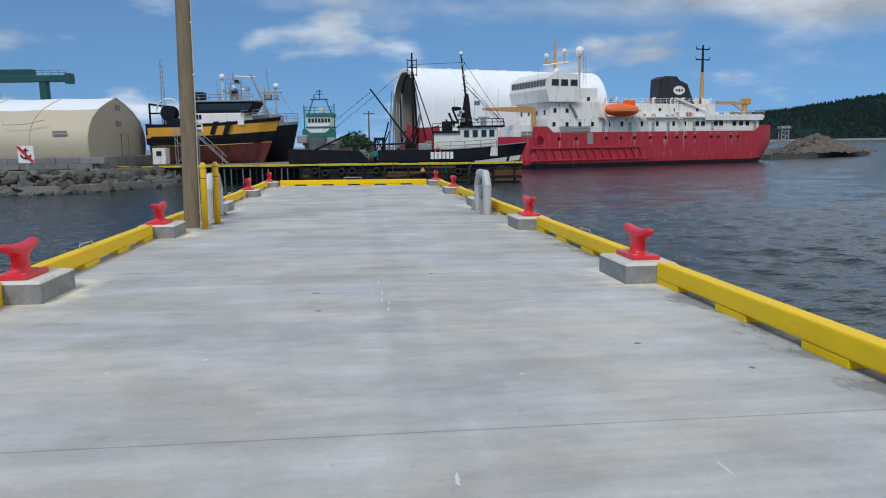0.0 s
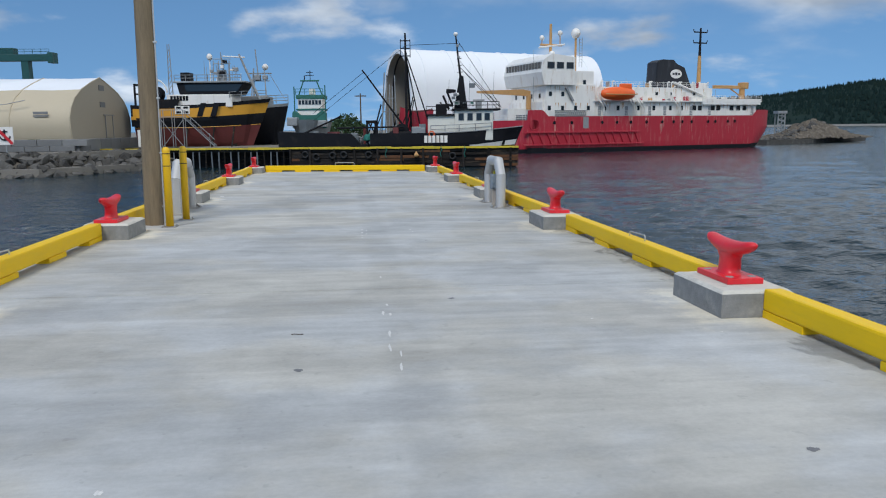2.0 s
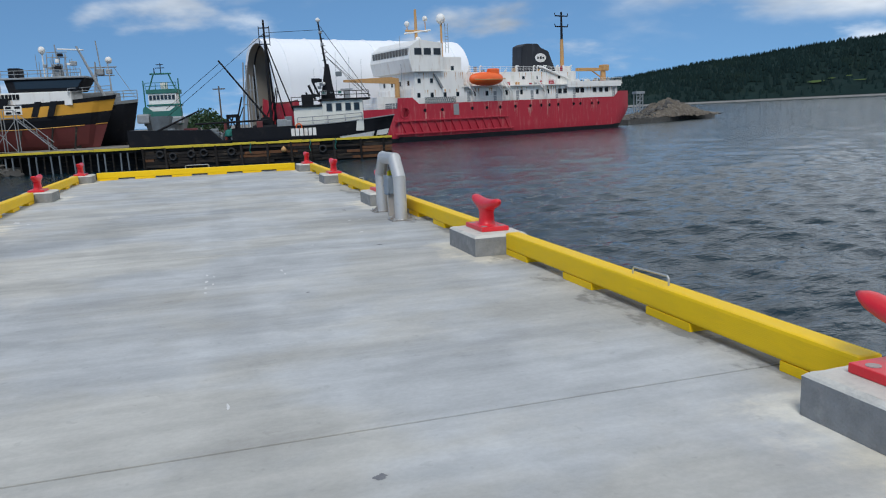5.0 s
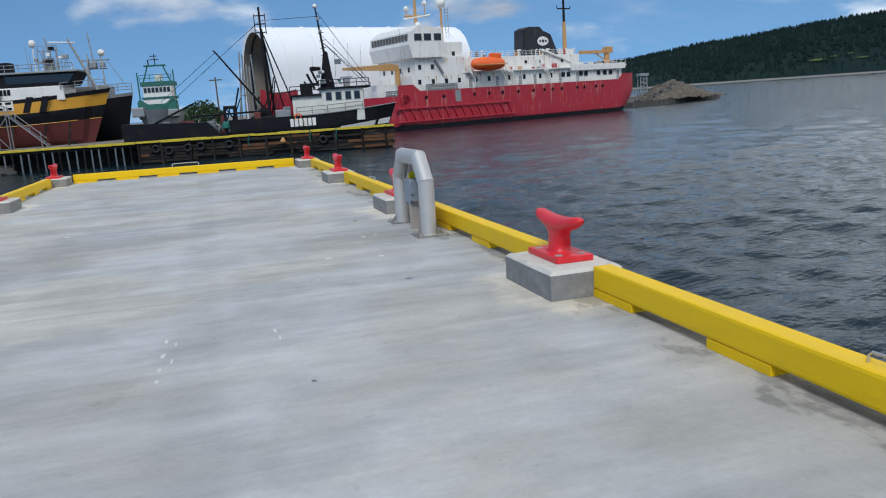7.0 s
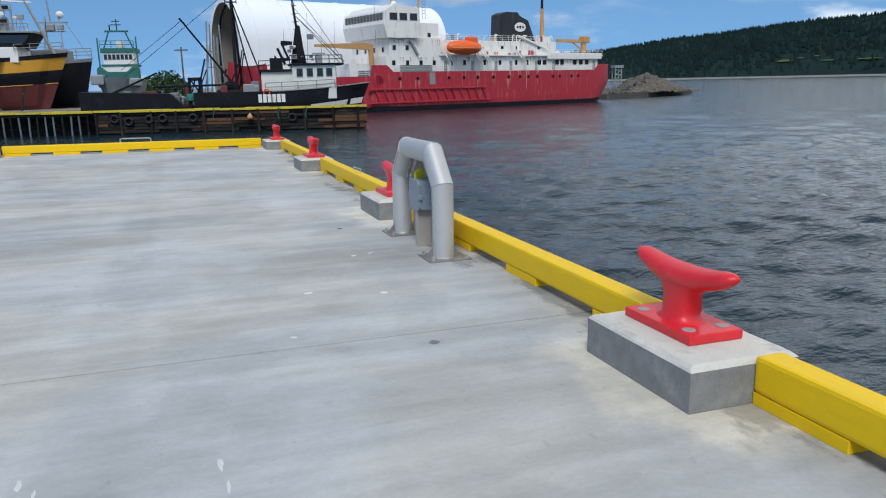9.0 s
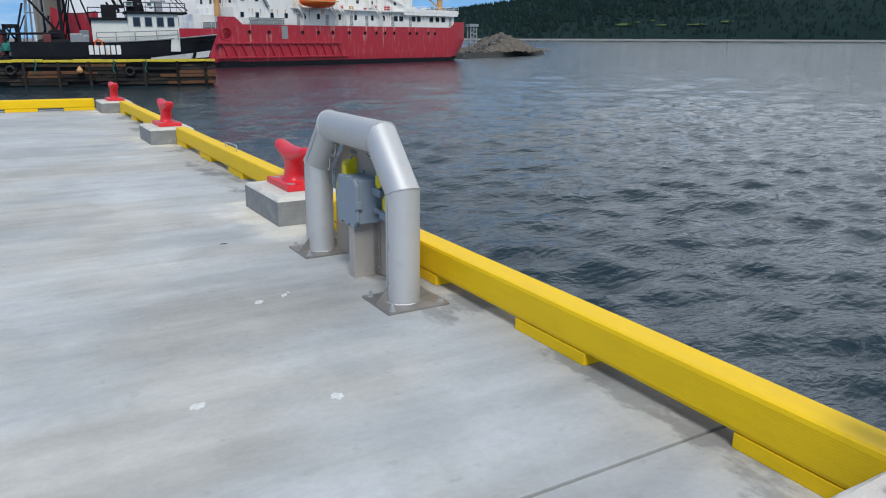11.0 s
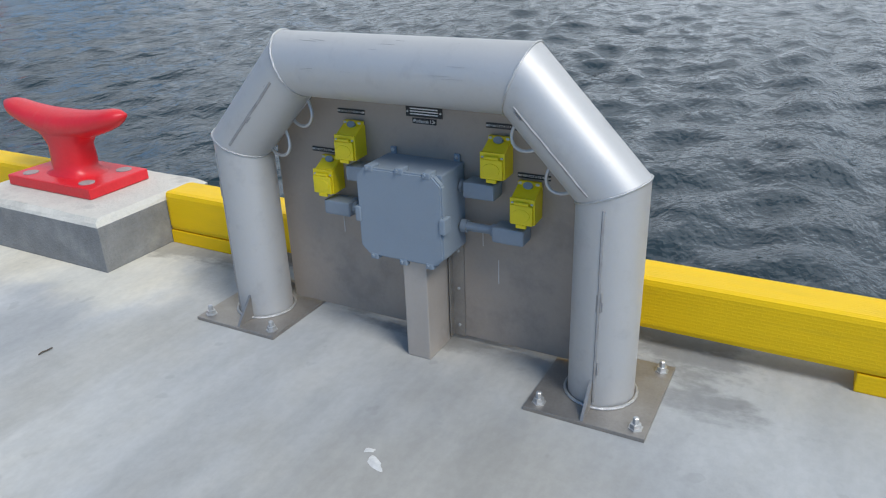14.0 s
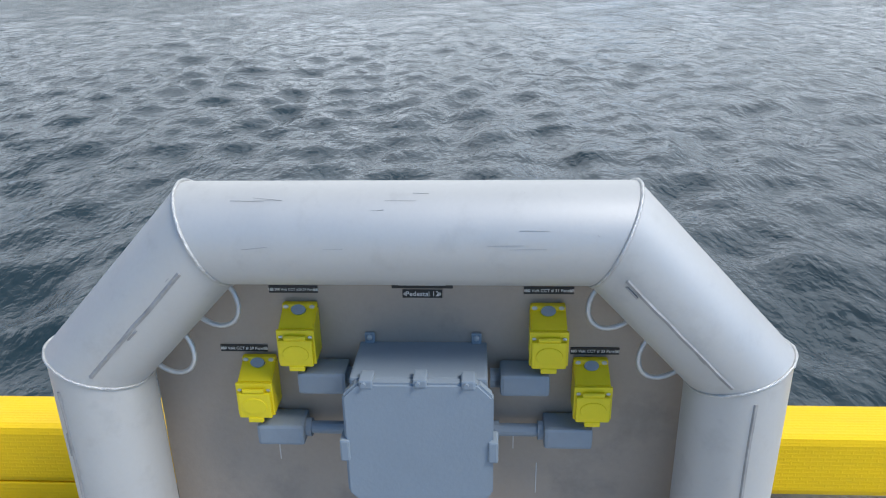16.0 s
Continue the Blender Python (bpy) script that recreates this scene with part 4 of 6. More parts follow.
def hull(root, length, beam, bands, top, rise, rake, flat=0.55, stern=0.85, keel=0.0, pw=2.2):
    """Bands of planking from keel to sheer, bow towards +x; the stern stands at x = 0, the middle line at y = 0."""
    n = 28

    def skin(f, t):
        hb = beam / 2 * (1 - max(0.0, (t - flat) / (1 - flat)) ** pw) * (stern + (1 - stern) * min(1.0, t / 0.12))
        hb *= 0.45 + 0.55 * min(1.0, f * 1.6) ** 0.6 if t < 0.9 else 0.3 + 0.7 * f
        z = keel + f * (top + rise * max(0.0, (t - 0.35) / 0.65) ** 2 - keel)
        x = length * t + rake * (f - 0.4) * max(0.0, t) ** 5
        return x, max(hb, 0.04), z

    for name, f0, f1, material in bands:
        rows = []
        for j in range(7):
            f = f0 + (f1 - f0) * j / 6
            row = [(x, -hb, z) for x, hb, z in (skin(f, i / n) for i in range(n + 1))]
            row += [(x, hb, z) for x, hb, z in (skin(f, i / n) for i in range(n, -1, -1))]
            row.append(row[0])
            rows.append(row)
        part(name, grid_mesh(rows), material, root, smooth=False)
    deck = []
    for s in (-1, 1):
        deck.append([(x, s * (hb - 0.02), z - 0.55) for x, hb, z in (skin(1.0, i / n) for i in range(n + 1))])
    part("deck", grid_mesh(deck), M_GREYBOAT, root)
    return skin


def bar_parts(name, items, material, root, label=""):
    for p, q, r in items:
        part(name, rod(p, q, r, None, 7), material, root, label)


def rail(root, pts, h=1.0, r=0.03, material=None, mids=2):
    bm = bmesh.new()
    for a, b in zip(pts, pts[1:]):
        a, b = Vector(a), Vector(b)
        for k in range(mids):
            o = Vector((0, 0, h * (k + 1) / mids))
            rod(a + o, b + o, r, None, 5, bm)
        num = max(1, int((b - a).length / 1.5))
        for i in range(num + 1):
            p = a.lerp(b, i / num)
            rod(p, p + Vector((0, 0, h)), r, None, 5, bm)
    part("railing", bm, material or M_GREYSTEEL, root)


def windows(root, spots, w, h, axis=1, depth=0.06):
    """Dark panes on a wall; spots are the middles; axis 1: wall faces -y, axis 0: wall faces x."""
    for x, y, z in spots:
        if axis == 1:
            fr = part("window", box((x - w / 2 - 0.06, y - depth, z - h / 2 - 0.06), (x + w / 2 + 0.06, y + 0.02, z + h / 2 + 0.06)), M_GREYSTEEL, root)
            part("pane", box((x - w / 2, y - depth - 0.02, z - h / 2), (x + w / 2, y, z + h / 2)), M_GLASS, fr)
        else:
            fr = part("window", box((x - depth, y - w / 2 - 0.06, z - h / 2 - 0.06), (x + depth, y + w / 2 + 0.06, z + h / 2 + 0.06)), M_GREYSTEEL, root)
            part("pane", box((x - depth - 0.02, y - w / 2, z - h / 2), (x + depth + 0.02, y + w / 2, z + h / 2)), M_GLASS, fr)


def ball(c, r, squash=1.0, seg=12):
    bm = bmesh.new()
    bmesh.ops.create_uvsphere(bm, u_segments=seg, v_segments=8, radius=r)
    return moved(bm, Matrix.Translation(c) @ Matrix.Diagonal((1, 1, squash, 1)))


# -- land --
def land():
    edge = [(-400, 60), (-90, 80), (-58, 92), (-48, 95), (-40, 105), (-24, 110.5), (8, 112), (10, 150), (22, 172), (80, 196), (95, 240), (95, 900), (-400, 900)]
    bm = prism(edge, 2, -6, GROUND)
    ob = obj("ground", bm, M_LAND)
    ob.matrix_basis = HARBOUR
    return tagged(ob, "grey-brown gravel yard behind the old wharf", "ground", kind="structure")


land()


def rock_mesh(seed, size=1.0, material=None):
    bm = bmesh.new()
    bmesh.ops.create_icosphere(bm, subdivisions=1, radius=0.5 * size)
    r = random.Random(seed)
    off = Vector((r.random() * 50, r.random() * 50, r.random() * 50))
    for v in bm.verts:
        v.co *= 1 + 0.7 * noise.noise(v.co * 2.4 / size + off)
        v.co.z *= 0.72
    me = bpy.data.meshes.new("rock")
    bm.to_mesh(me)
    bm.free()
    me.materials.append(material or M_ROCK)
    return me


ROCKS = [rock_mesh(i) for i in range(7)]
riprap = thing("rip_rap", HARBOUR.copy(), "grey boulder rip-rap along the shore", "boulders", kind="structure")
rr = random.Random(11)
line = [(-66, 79.5), (-50.4, 84.6), (-44.6, 86), (-40.7, 91.6), (-36.7, 99.8), (-34, 104)]
seglen = [math.dist(a, b) for a, b in zip(line, line[1:])]
count = 0
for (a, b), ln in zip(zip(line, line[1:]), seglen):
    for lvl in range(5):
        num = int(ln / 1.05)
        for k in range(num):
            f = (k + rr.random() * 0.8) / num
            nrm = Vector((-(b[1] - a[1]), b[0] - a[0])).normalized()
            x, y = a[0] + (b[0] - a[0]) * f, a[1] + (b[1] - a[1]) * f
            o = 0.2 + lvl * 1.15 + rr.uniform(-0.3, 0.3)
            ob = new("boulder", ROCKS[rr.randrange(7)])
            ob.parent = riprap
            sz = rr.uniform(0.9, 1.9)
            ob.matrix_basis = Matrix.LocRotScale((x + nrm.x * o, y + nrm.y * o, -3.55 + lvl * 0.56 + rr.uniform(-0.1, 0.15)), Euler((rr.uniform(-0.4, 0.4), rr.uniform(-0.4, 0.4), rr.uniform(0, 6))), (sz * rr.uniform(0.8, 1.4), sz, sz))
            count += 1
shelf = obj("shore_slope", prism([(-95, 74), (-66, 80.2), (-50.4, 85.3), (-44.6, 86.7), (-40.9, 92), (-37.1, 100), (-34.3, 106), (-34, 114), (-95, 114)], 2, -6, -2.6), M_LAND)
shelf.matrix_basis = HARBOUR
tagged(shelf, "dark gravel slope under the boulders", "ground", kind="structure")
bank = obj("shore_bank", prism([(-95, 80), (-66, 86), (-52, 91), (-45.5, 92.5), (-42.3, 97), (-38.8, 104), (-36, 114), (-95, 114)], 2, -6, -0.95), M_LAND)
bank.matrix_basis = HARBOUR
tagged(bank, "gravel bank behind the boulders", "ground", kind="structure")

# -- old timber wharf --
WH_TURN = math.degrees(math.atan2(103.6 - 98.2, -35 - 10.46))
wharf = thing("old_wharf", HARBOUR @ pose(10.5, 98.2, 0, 0, 0, WH_TURN - 180) @ pose(0, 0, 0), "old dark timber wharf with a worn yellow kerb and hanging tyres", "wharf", kind="structure")
# local x runs from the far end (negative) to the seaward end (0)
part("wharf_deck", box((-62, 0.35, -1.45), (0, 2.9, -1.08)), M_OLDWOOD, wharf)
part("wharf_core", box((-30, 0.6, -5.5), (-0.3, 2.8, -1.4)), M_OLDWOOD, wharf)
r2 = random.Random(21)
for i in range(23):
    a = -i * 2.75
    part("kerb_timber", box((a - 2.72 - r2.uniform(0, 0.1), 0.02, -1.1 + r2.uniform(-0.04, 0.02)), (a - 0.02, 0.36, -0.84 + r2.uniform(-0.05, 0.03)), 0.03), M_OLDYELLOW, wharf)
for lv in range(6):
    x = 0.0
    z = -1.42 - lv * 0.36
    while x > -30:
        ln = r2.uniform(2.5, 6.5)
        if r2.random() < 0.9:
            part("face_timber", box((max(x - ln, -30.2), 0.18 + r2.uniform(-0.06, 0.1), z - 0.16), (x - 0.04, 0.6, z + 0.16 + r2.uniform(-0.02, 0.01)), 0.02), M_RUST if r2.random() < 0.16 else M_OLDWOOD, wharf)
        x -= ln
for i in range(11):
    x = -1.0 - i * 2.9 + r2.uniform(-0.4, 0.4)
    part("fender_pile", rod((x, 0.1, -5.2), (x + r2.uniform(-0.1, 0.1), 0.1, -1.05), 0.16, 0.15, 10), M_OLDWOOD, wharf)
for i in range(26):
    x = -31.0 - i * 0.9
    part("pile", rod((x, 0.3 + r2.uniform(-0.1, 0.1), -5.2), (x + r2.uniform(-0.1, 0.1), 0.35, -1.4), 0.1, None, 8), M_GREYBOAT if i % 3 else M_OLDWOOD, wharf)
part("wharf_wall", box((-62, 2.4, -5.5), (-30, 2.8, -1.44)), M_OLDWOOD, wharf)
for x in (-19.5, -22.8, -24.3, -26.5, -28.0, -8.5):
    tyre = [(0.38 * math.cos(t), 0, 0.38 * math.sin(t)) for t in [2 * math.pi * k / 18 for k in range(19)]]
    ob = part("tyre_fender", moved(tube(tyre, 0.13, 8), Matrix.Translation((x, -0.02, -1.85 + r2.uniform(-0.3, 0.1)))), M_TYRE, wharf, "black tyre hung on the wharf face", smooth=True)
part("float", moved(revolve(((0.05, -0.35), (0.3, -0.2), (0.32, 0.05), (0.12, 0.3), (0.04, 0.42)), 12), Matrix.Translation((-13.2, -0.1, -1.9))), M_TAN, wharf, "orange float hanging from a rope", smooth=True)
for x in (-10.0, -6.9, -17.2):
    part("rope", tube([(x, 0.0, -0.85), (x + 0.1, -0.08, -1.3), (x - 0.1, -0.05, -1.8), (x + 0.05, -0.05, -2.2)], 0.05, 6), M_NET, wharf, "faded green rope tail")


# -- red ship --
def red_ship():
    root = thing("ship", across(16.78, 147.3, SEA, 22.5), "large red-hulled ship with a white superstructure, moored and rust-streaked", "ship")
    W = 14.6

    def plan(s):
        """Offset of the near side from the keel line's parallel at station s."""
        if s < 2:
            return 7.3 * ((2 - s) / 6.5) ** 1.7
        if s > 58:
            return 1.5 * ((s - 58) / 6.0) ** 2
        return 0.0

    def sheer(s):
        if s < 1.2:
            return 6.3
        if s < 4.4:
            return 8.25
        if s < 5.8:
            return 8.25 - (s - 4.4) * 0.85
        if s < 58:
            return 7.05
        return min(8.3, 7.05 + (s - 58) * 0.85)

    stations = [-4.5, -4, -3, -2, -1, 0, 1.1, 1.25, 2, 3, 4.4, 5.1, 5.8] + [8 + 3 * i for i in range(16)] + [56.5, 58, 58.6, 59.4, 60.2, 61, 62, 63, 64.2]

    def band(name, f0, f1, material):
        rows = []
        for j in range(7):
            f = f0 + (f1 - f0) * j / 6
            row = []
            for s in stations:
                z = sheer(s) * f
                inw = 0.5 * max(0, 0.3 - f) ** 1.2
                stern_cut = max(0.0, s - 57) * max(0.0, 0.5 - f) * 0.9
                row.append((s - stern_cut, min(plan(s) + inw, 7.29), z - 0.05))
            full = row + [(x, W - y, z) for x, y, z in row[::-1]]
            full.append(full[0])
            rows.append(full)
        part(name, grid_mesh(rows), material, root)

    band("boot_top", -0.1, 0.12, M_HULLBLACK)
    band("hull_plating", 0.12, 1.0, M_HULLRED)
    part("main_deck", grid_mesh([[(s, plan(s) + 0.1, sheer(s) - 0.9 if s < 6 or s > 57.5 else 6.95) for s in stations], [(s, W - plan(s) - 0.1, sheer(s) - 0.9 if s < 6 or s > 56 else 6.95) for s in stations]]), M_GREYBOAT, root)
    # rubbing rails with slanting ribs
    part("fender_rail", boxes([((0.2, -0.28, 3.75), (27.2, 0.1, 4.05)), ((0.2, -0.28, 1.35), (28.6, 0.1, 1.65))], 0.04), M_HULLRED, root)
    for i in range(14):
        s = 1.5 + i * 1.9
        part("fender_rib", prism([(s, 3.8), (s + 0.22, 3.8), (s + 1.22, 1.6), (s + 1.0, 1.6)], 1, -0.24, 0.05), M_HULLRED, root)
    for s in (7, 11, 18.2, 21.8, 25.2, 29.2, 33.2, 36.2, 38.5, 41, 45.5, 47.5, 51, 53):
        ring = part("porthole", moved(revolve(((0.42, 0), (0.42, 0.07), (0.34, 0.07)), 16), Matrix.Translation((s, -0.02, 5.75)) @ pose(0, 0, 0, 90, 0, 0)), M_HULLRED, root)
        part("pane", moved(revolve(((0.33, 0), (0.33, 0.08)), 16), Matrix.Translation((s, -0.02, 5.75)) @ pose(0, 0, 0, 90, 0, 0)), M_GLASS, ring)
    rs = random.Random(12)
    for i in range(48):
        s, z = rs.choice((7, 11, 18.2, 21.8, 25.2, 29.2, 33.2, 36.2, 38.5, 41, 45.5, 47.5, 51, 53)) + rs.uniform(-0.5, 0.5), rs.choice((5.4, 7.0, 7.0, 6.6))
        ln, w = rs.uniform(0.8, 2.6), rs.uniform(0.05, 0.14)
        part("rust_streak", prism([(s - w, z), (s + w, z), (s + w * 0.4, z - ln * 0.6), (s, z - ln), (s - w * 0.5, z - ln * 0.5)], 1, -0.03, 0.02), M_STREAK, root)
    part("side_door", box((13.7, -0.05, 4.6), (15.0, 0.1, 6.8), 0.02), M_GREYSTEEL, root, "grey steel side door")
    part("anchor_recess", moved(revolve(((1.15, 0), (1.15, 0.1), (0.95, 0.1), (0.9, 0.02)), 20), Matrix.Translation((2.6, 0.02, 5.4)) @ pose(0, 0, 0, 90, 0, 0)), M_HULLRED, root)
    part("stern_port", box((60.4, 1.2, 6.0), (62.4, 1.9, 7.1)), M_HULLBLACK, root)
    # deckhouse tiers
    part("lower_deckhouse", box((4.6, 0.7, 6.9), (59.8, W - 0.7, 9.9), 0.05), M_SHIPWHITE, root)
    part("boat_deck", box((16.0, 0.1, 9.9), (60.8, W - 0.1, 10.15)), M_SHIPWHITE, root)
    part("aft_deckhouse", box((44.0, 0.12, 9.35), (60.4, 0.3, 10.6)), M_SHIPWHITE, root)
    part("upper_deckhouse", box((17.5, 1.8, 10.1), (48.0, W - 1.8, 12.9), 0.05), M_SHIPWHITE, root)
    part("bridge_tower", box((5.2, 0.25, 6.9), (16.6, W - 0.25, 13.2), 0.05), M_SHIPWHITE, root)
    part("bridge_house", box((9.8, 0.6, 13.2), (16.4, W - 0.6, 15.8), 0.05), M_SHIPWHITE, root)
    part("bridge", prism([(4.4, 13.0), (11.3, 13.0), (11.3, 18.3), (6.2, 18.9), (4.3, 17.7), (3.8, 15.4)], 1, -0.5, W + 0.5), M_SHIPWHITE, root)
    windows(root, [(5.8, -0.5, 16.7), (7.9, -0.5, 16.7), (10.1, -0.5, 16.7)], 1.5, 1.15)
    windows(root, [(4.08, 0.6 + i * 1.18, 16.7) for i in range(12)], 0.82, 1.15, axis=0, depth=0.2)
    windows(root, [(6 + i * 3.0, 0.25, 8.6) for i in range(4)] + [(6.2, 0.25, 11.3), (9.0, 0.25, 11.3), (14.2, 0.6, 13.6)], 0.6, 0.8)
    windows(root, [(5.2, 2.5 + i * 3.2, z) for i in range(4) for z in (8.6, 11.0)], 0.6, 0.8, axis=0)
    windows(root, [(19.5, 0.7, 8.6), (22.5, 0.7, 8.6), (27.5, 0.7, 8.6), (31.5, 0.7, 8.6), (35.8, 0.7, 8.6), (38.8, 0.7, 8.6)], 0.6, 0.95)
    windows(root, [(42.2, 0.7, 8.6), (43.7, 0.7, 8.6), (47.3, 0.7, 8.6), (48.8, 0.7, 8.6), (52.6, 0.7, 8.6), (54.5, 0.7, 8.6), (56.3, 0.7, 8.6)], 1.0, 1.0)
    windows(root, [(27.5, 1.8, 11.6), (33, 1.8, 11.6), (37, 1.8, 11.6), (43, 1.8, 11.6)], 0.6, 0.6)
    for a, b, y, z in ((16.4, 60.6, 0.15, 10.15), (6.0, 58.0, 0.1, 7.05), (18, 47, 1.9, 12.9)):
        rail(root, [(a, y, z), (b, y, z)], 1.05, 0.03, M_SHIPWHITE, 3)
    part("gangway_rail", rods([((7.2, 0.05, z), (14.4, 0.05, z), 0.07) for z in (6.95, 8.1)] + [((7.2 + i * 0.45, 0.05, 6.95 + 1.15 * (i % 2)), (7.65 + i * 0.45, 0.05, 8.1 - 1.15 * (i % 2)), 0.05) for i in range(16)] + [((7.65 + i * 0.45, 0.05, 6.95 + 1.15 * (i % 2)), (7.2 + i * 0.45, 0.05, 8.1 - 1.15 * (i % 2)), 0.05) for i in range(16)], 5), M_GREYBOAT, root, "grey lattice gangway stowed along the rail")
    rail(root, [(-3, 5.5, 6.3), (0.5, 1.0, 6.3), (1.0, 0.6, 6.3)], 1.0, 0.04, M_SHIPWHITE, 3)
    part("foredeck_house", box((-0.5, 5.0, 5.4), (4.6, 11.0, 8.6), 0.05), M_SHIPWHITE, root)
    part("stair", prism([(11.0, 9.9), (11.4, 9.9), (9.8, 12.5), (9.4, 12.5)], 1, -0.3, 0.2), M_GREYSTEEL, root)
    # doors, vents and rust runs on the white sides
    for s in (17.6, 24.2, 30.1, 34.0, 41.0, 46.0, 58.2):
        part("deck_door", box((s, 0.64, 7.1), (s + 0.75, 0.72, 9.0), 0.02), M_GREYSTEEL, root)
    for s in (19.0, 29.8, 35.2, 39.9, 45.4):
        part("deck_door", box((s, 1.74, 10.2), (s + 0.75, 1.82, 12.0), 0.02), M_CREAM, root)
    for i in range(80):
        s = rs.uniform(5.6, 59)
        y, z = (0.67, 9.7) if i % 2 or s < 18 or s > 47 else (1.77, 12.7)
        if s < 16.4:
            y, z = 0.22, rs.choice((12.8, 9.6))
        ln, w = rs.uniform(0.5, 2.0), rs.uniform(0.04, 0.11)
        part("rust_run", prism([(s - w, z), (s + w, z), (s + w * 0.3, z - ln * 0.6), (s, z - ln), (s - w * 0.4, z - ln * 0.5)], 1, y, y + 0.05), M_TAN, root, "brown rust run")
    for i in range(26):
        s, y = rs.uniform(17, 58), rs.uniform(0.5, 2.0)
        z = 10.15 if s > 48 or y < 1.7 else 12.9
        part("deck_fitting", box((s, y, z), (s + rs.uniform(0.2, 0.9), y + 0.5, z + rs.uniform(0.3, 1.3)), 0.04), rs.choice([M_SHIPWHITE, M_SHIPWHITE, M_GREYSTEEL, M_TAN, M_HULLRED]), root)
    for i in range(12):
        s = rs.uniform(18, 47)
        part("vent_pipe", tube([(s, 2.2, 12.9), (s, 2.2, 13.9), (s + 0.15, 2.2, 14.1), (s + 0.4, 2.2, 14.1)], 0.13, 8), M_SHIPWHITE, root)
    # funnel
    fun = part("funnel", prism([(35.2, 12.8), (45.2, 12.8), (43.0, 17.4), (40.8, 18.2), (40.0, 19.0), (36.9, 19.0), (35.5, 18.4)], 1, 5.0, 8.4, 0.12), M_FUNNEL, root, "black raked funnel with a white oval badge")
    part("funnel_badge", moved(revolve(((1.55, 0), (1.55, 0.06)), 24), Matrix.Translation((40.6, 4.96, 16.0)) @ Matrix.Diagonal((1, 1, 0.62, 1)) @ pose(0, 0, 0, 90, 0, 0)), M_SHIPWHITE, fun)
    part("badge_mark", boxes([((39.6, 4.84, 15.8), (40.1, 4.9, 16.2)), ((40.35, 4.84, 15.7), (40.85, 4.9, 16.3)), ((41.1, 4.84, 15.8), (41.6, 4.9, 16.2))]), M_FUNNEL, fun)
    # masts
    part("aft_mast", rod((48.7, 7, 12.9), (48.7, 7, 20.2), 0.5, 0.36, 14), M_TAN, root, "tan lower mast")
    bm = rod((48.7, 7, 20.2), (48.7, 7, 26.2), 0.3, 0.2, 12)
    for z in (23.0, 25.0 - 4.4 + 2.2 + 2.5):
        rod((46.9, 7, z), (50.5, 7, z), 0.14, None, 8, bm)
        rod((46.9, 7, z), (46.7, 7, z + 0.6), 0.1, None, 6, bm)
        rod((50.5, 7, z), (50.7, 7, z + 0.6), 0.1, None, 6, bm)
    part("aft_topmast", bm, M_DARKSTEEL, root, "black upper mast with cross bars")
    part("mast_foot", box((47.4, 5.5, 11.0), (50.0, 8.5, 14.2), 0.1), M_SHIPWHITE, root)
    bm = rod((9.6, 6.0, 18.0), (9.6, 6.0, 25.3), 0.34, 0.24, 12)
    rod((7.2, 6, 21.2), (12.2, 6, 21.2), 0.2, None, 8, bm)
    part("foremast", bm, M_TAN, root, "tan foremast with a yard")
    part("yard", rod((6.8, 5.8, 20.6), (12.8, 5.8, 21.4), 0.17, None, 8), M_SHIPWHITE, root)
    for c, r in (((7.6, 6, 22.5), 0.5), ((11.8, 6, 23.6), 0.5), ((9.6, 5.4, 19.4), 0.6), ((15.2, 5.5, 23.6), 0.95)):
        part("radome", ball(c, r, 1.1), M_SHIPWHITE, root, "white radome", smooth=True)
    for c in ((7.6, 6, 21.2), (11.8, 6, 21.4)):
        part("bracket", rod(c, (c[0], c[1], c[2] + 1.6), 0.1, None, 6), M_TAN, root)
    bm = rod((15.2, 5.5, 15.6), (15.2, 5.5, 22.9), 0.22, None, 10)
    part("radar_mast", bm, M_TAN, root)
    bm = bmesh.new()
    for i in range(9):
        rod((16.1, 5.5, 18 + i * 0.55), (16.8, 5.5, 18 + i * 0.55), 0.04, None, 5, bm)
    for x in (16.1, 16.8):
        rod((x, 5.5, 17), (x, 5.5, 22.8), 0.05, None, 5, bm)
    part("mast_ladder", bm, M_GREYSTEEL, root)
    part("roof_box", box((11.4, 4.0, 15.8), (12.6, 5.4, 17.2)), M_DARKSTEEL, root)
    # lifeboat on its davits
    boat = part("lifeboat", moved(grid_mesh([[(4.05 * math.sin(u) * (1 if abs(math.cos(v)) < 2 else 1), 1.45 * math.cos(u) * math.cos(v), 1.35 * math.cos(u) ** 0.7 * math.sin(v)) for v in [2 * math.pi * k / 20 for k in range(21)]] for u in [radians(-88 + 176 * i / 16) for i in range(17)]]), Matrix.Translation((21.3, -0.9, 11.4))), M_ORANGE, root, "orange enclosed lifeboat", smooth=True)
    part("lifeboat_cabin", box((21.9, -1.6, 12.2), (24.2, -0.2, 13.4), 0.3), M_ORANGE, boat)
    part("lifeboat_rail", tube([(17.5, -2.2, 11.3), (19, -2.42, 11.2), (21.3, -2.45, 11.2), (23.6, -2.42, 11.2), (25.1, -2.2, 11.3)], 0.1, 6), M_TAN, boat)
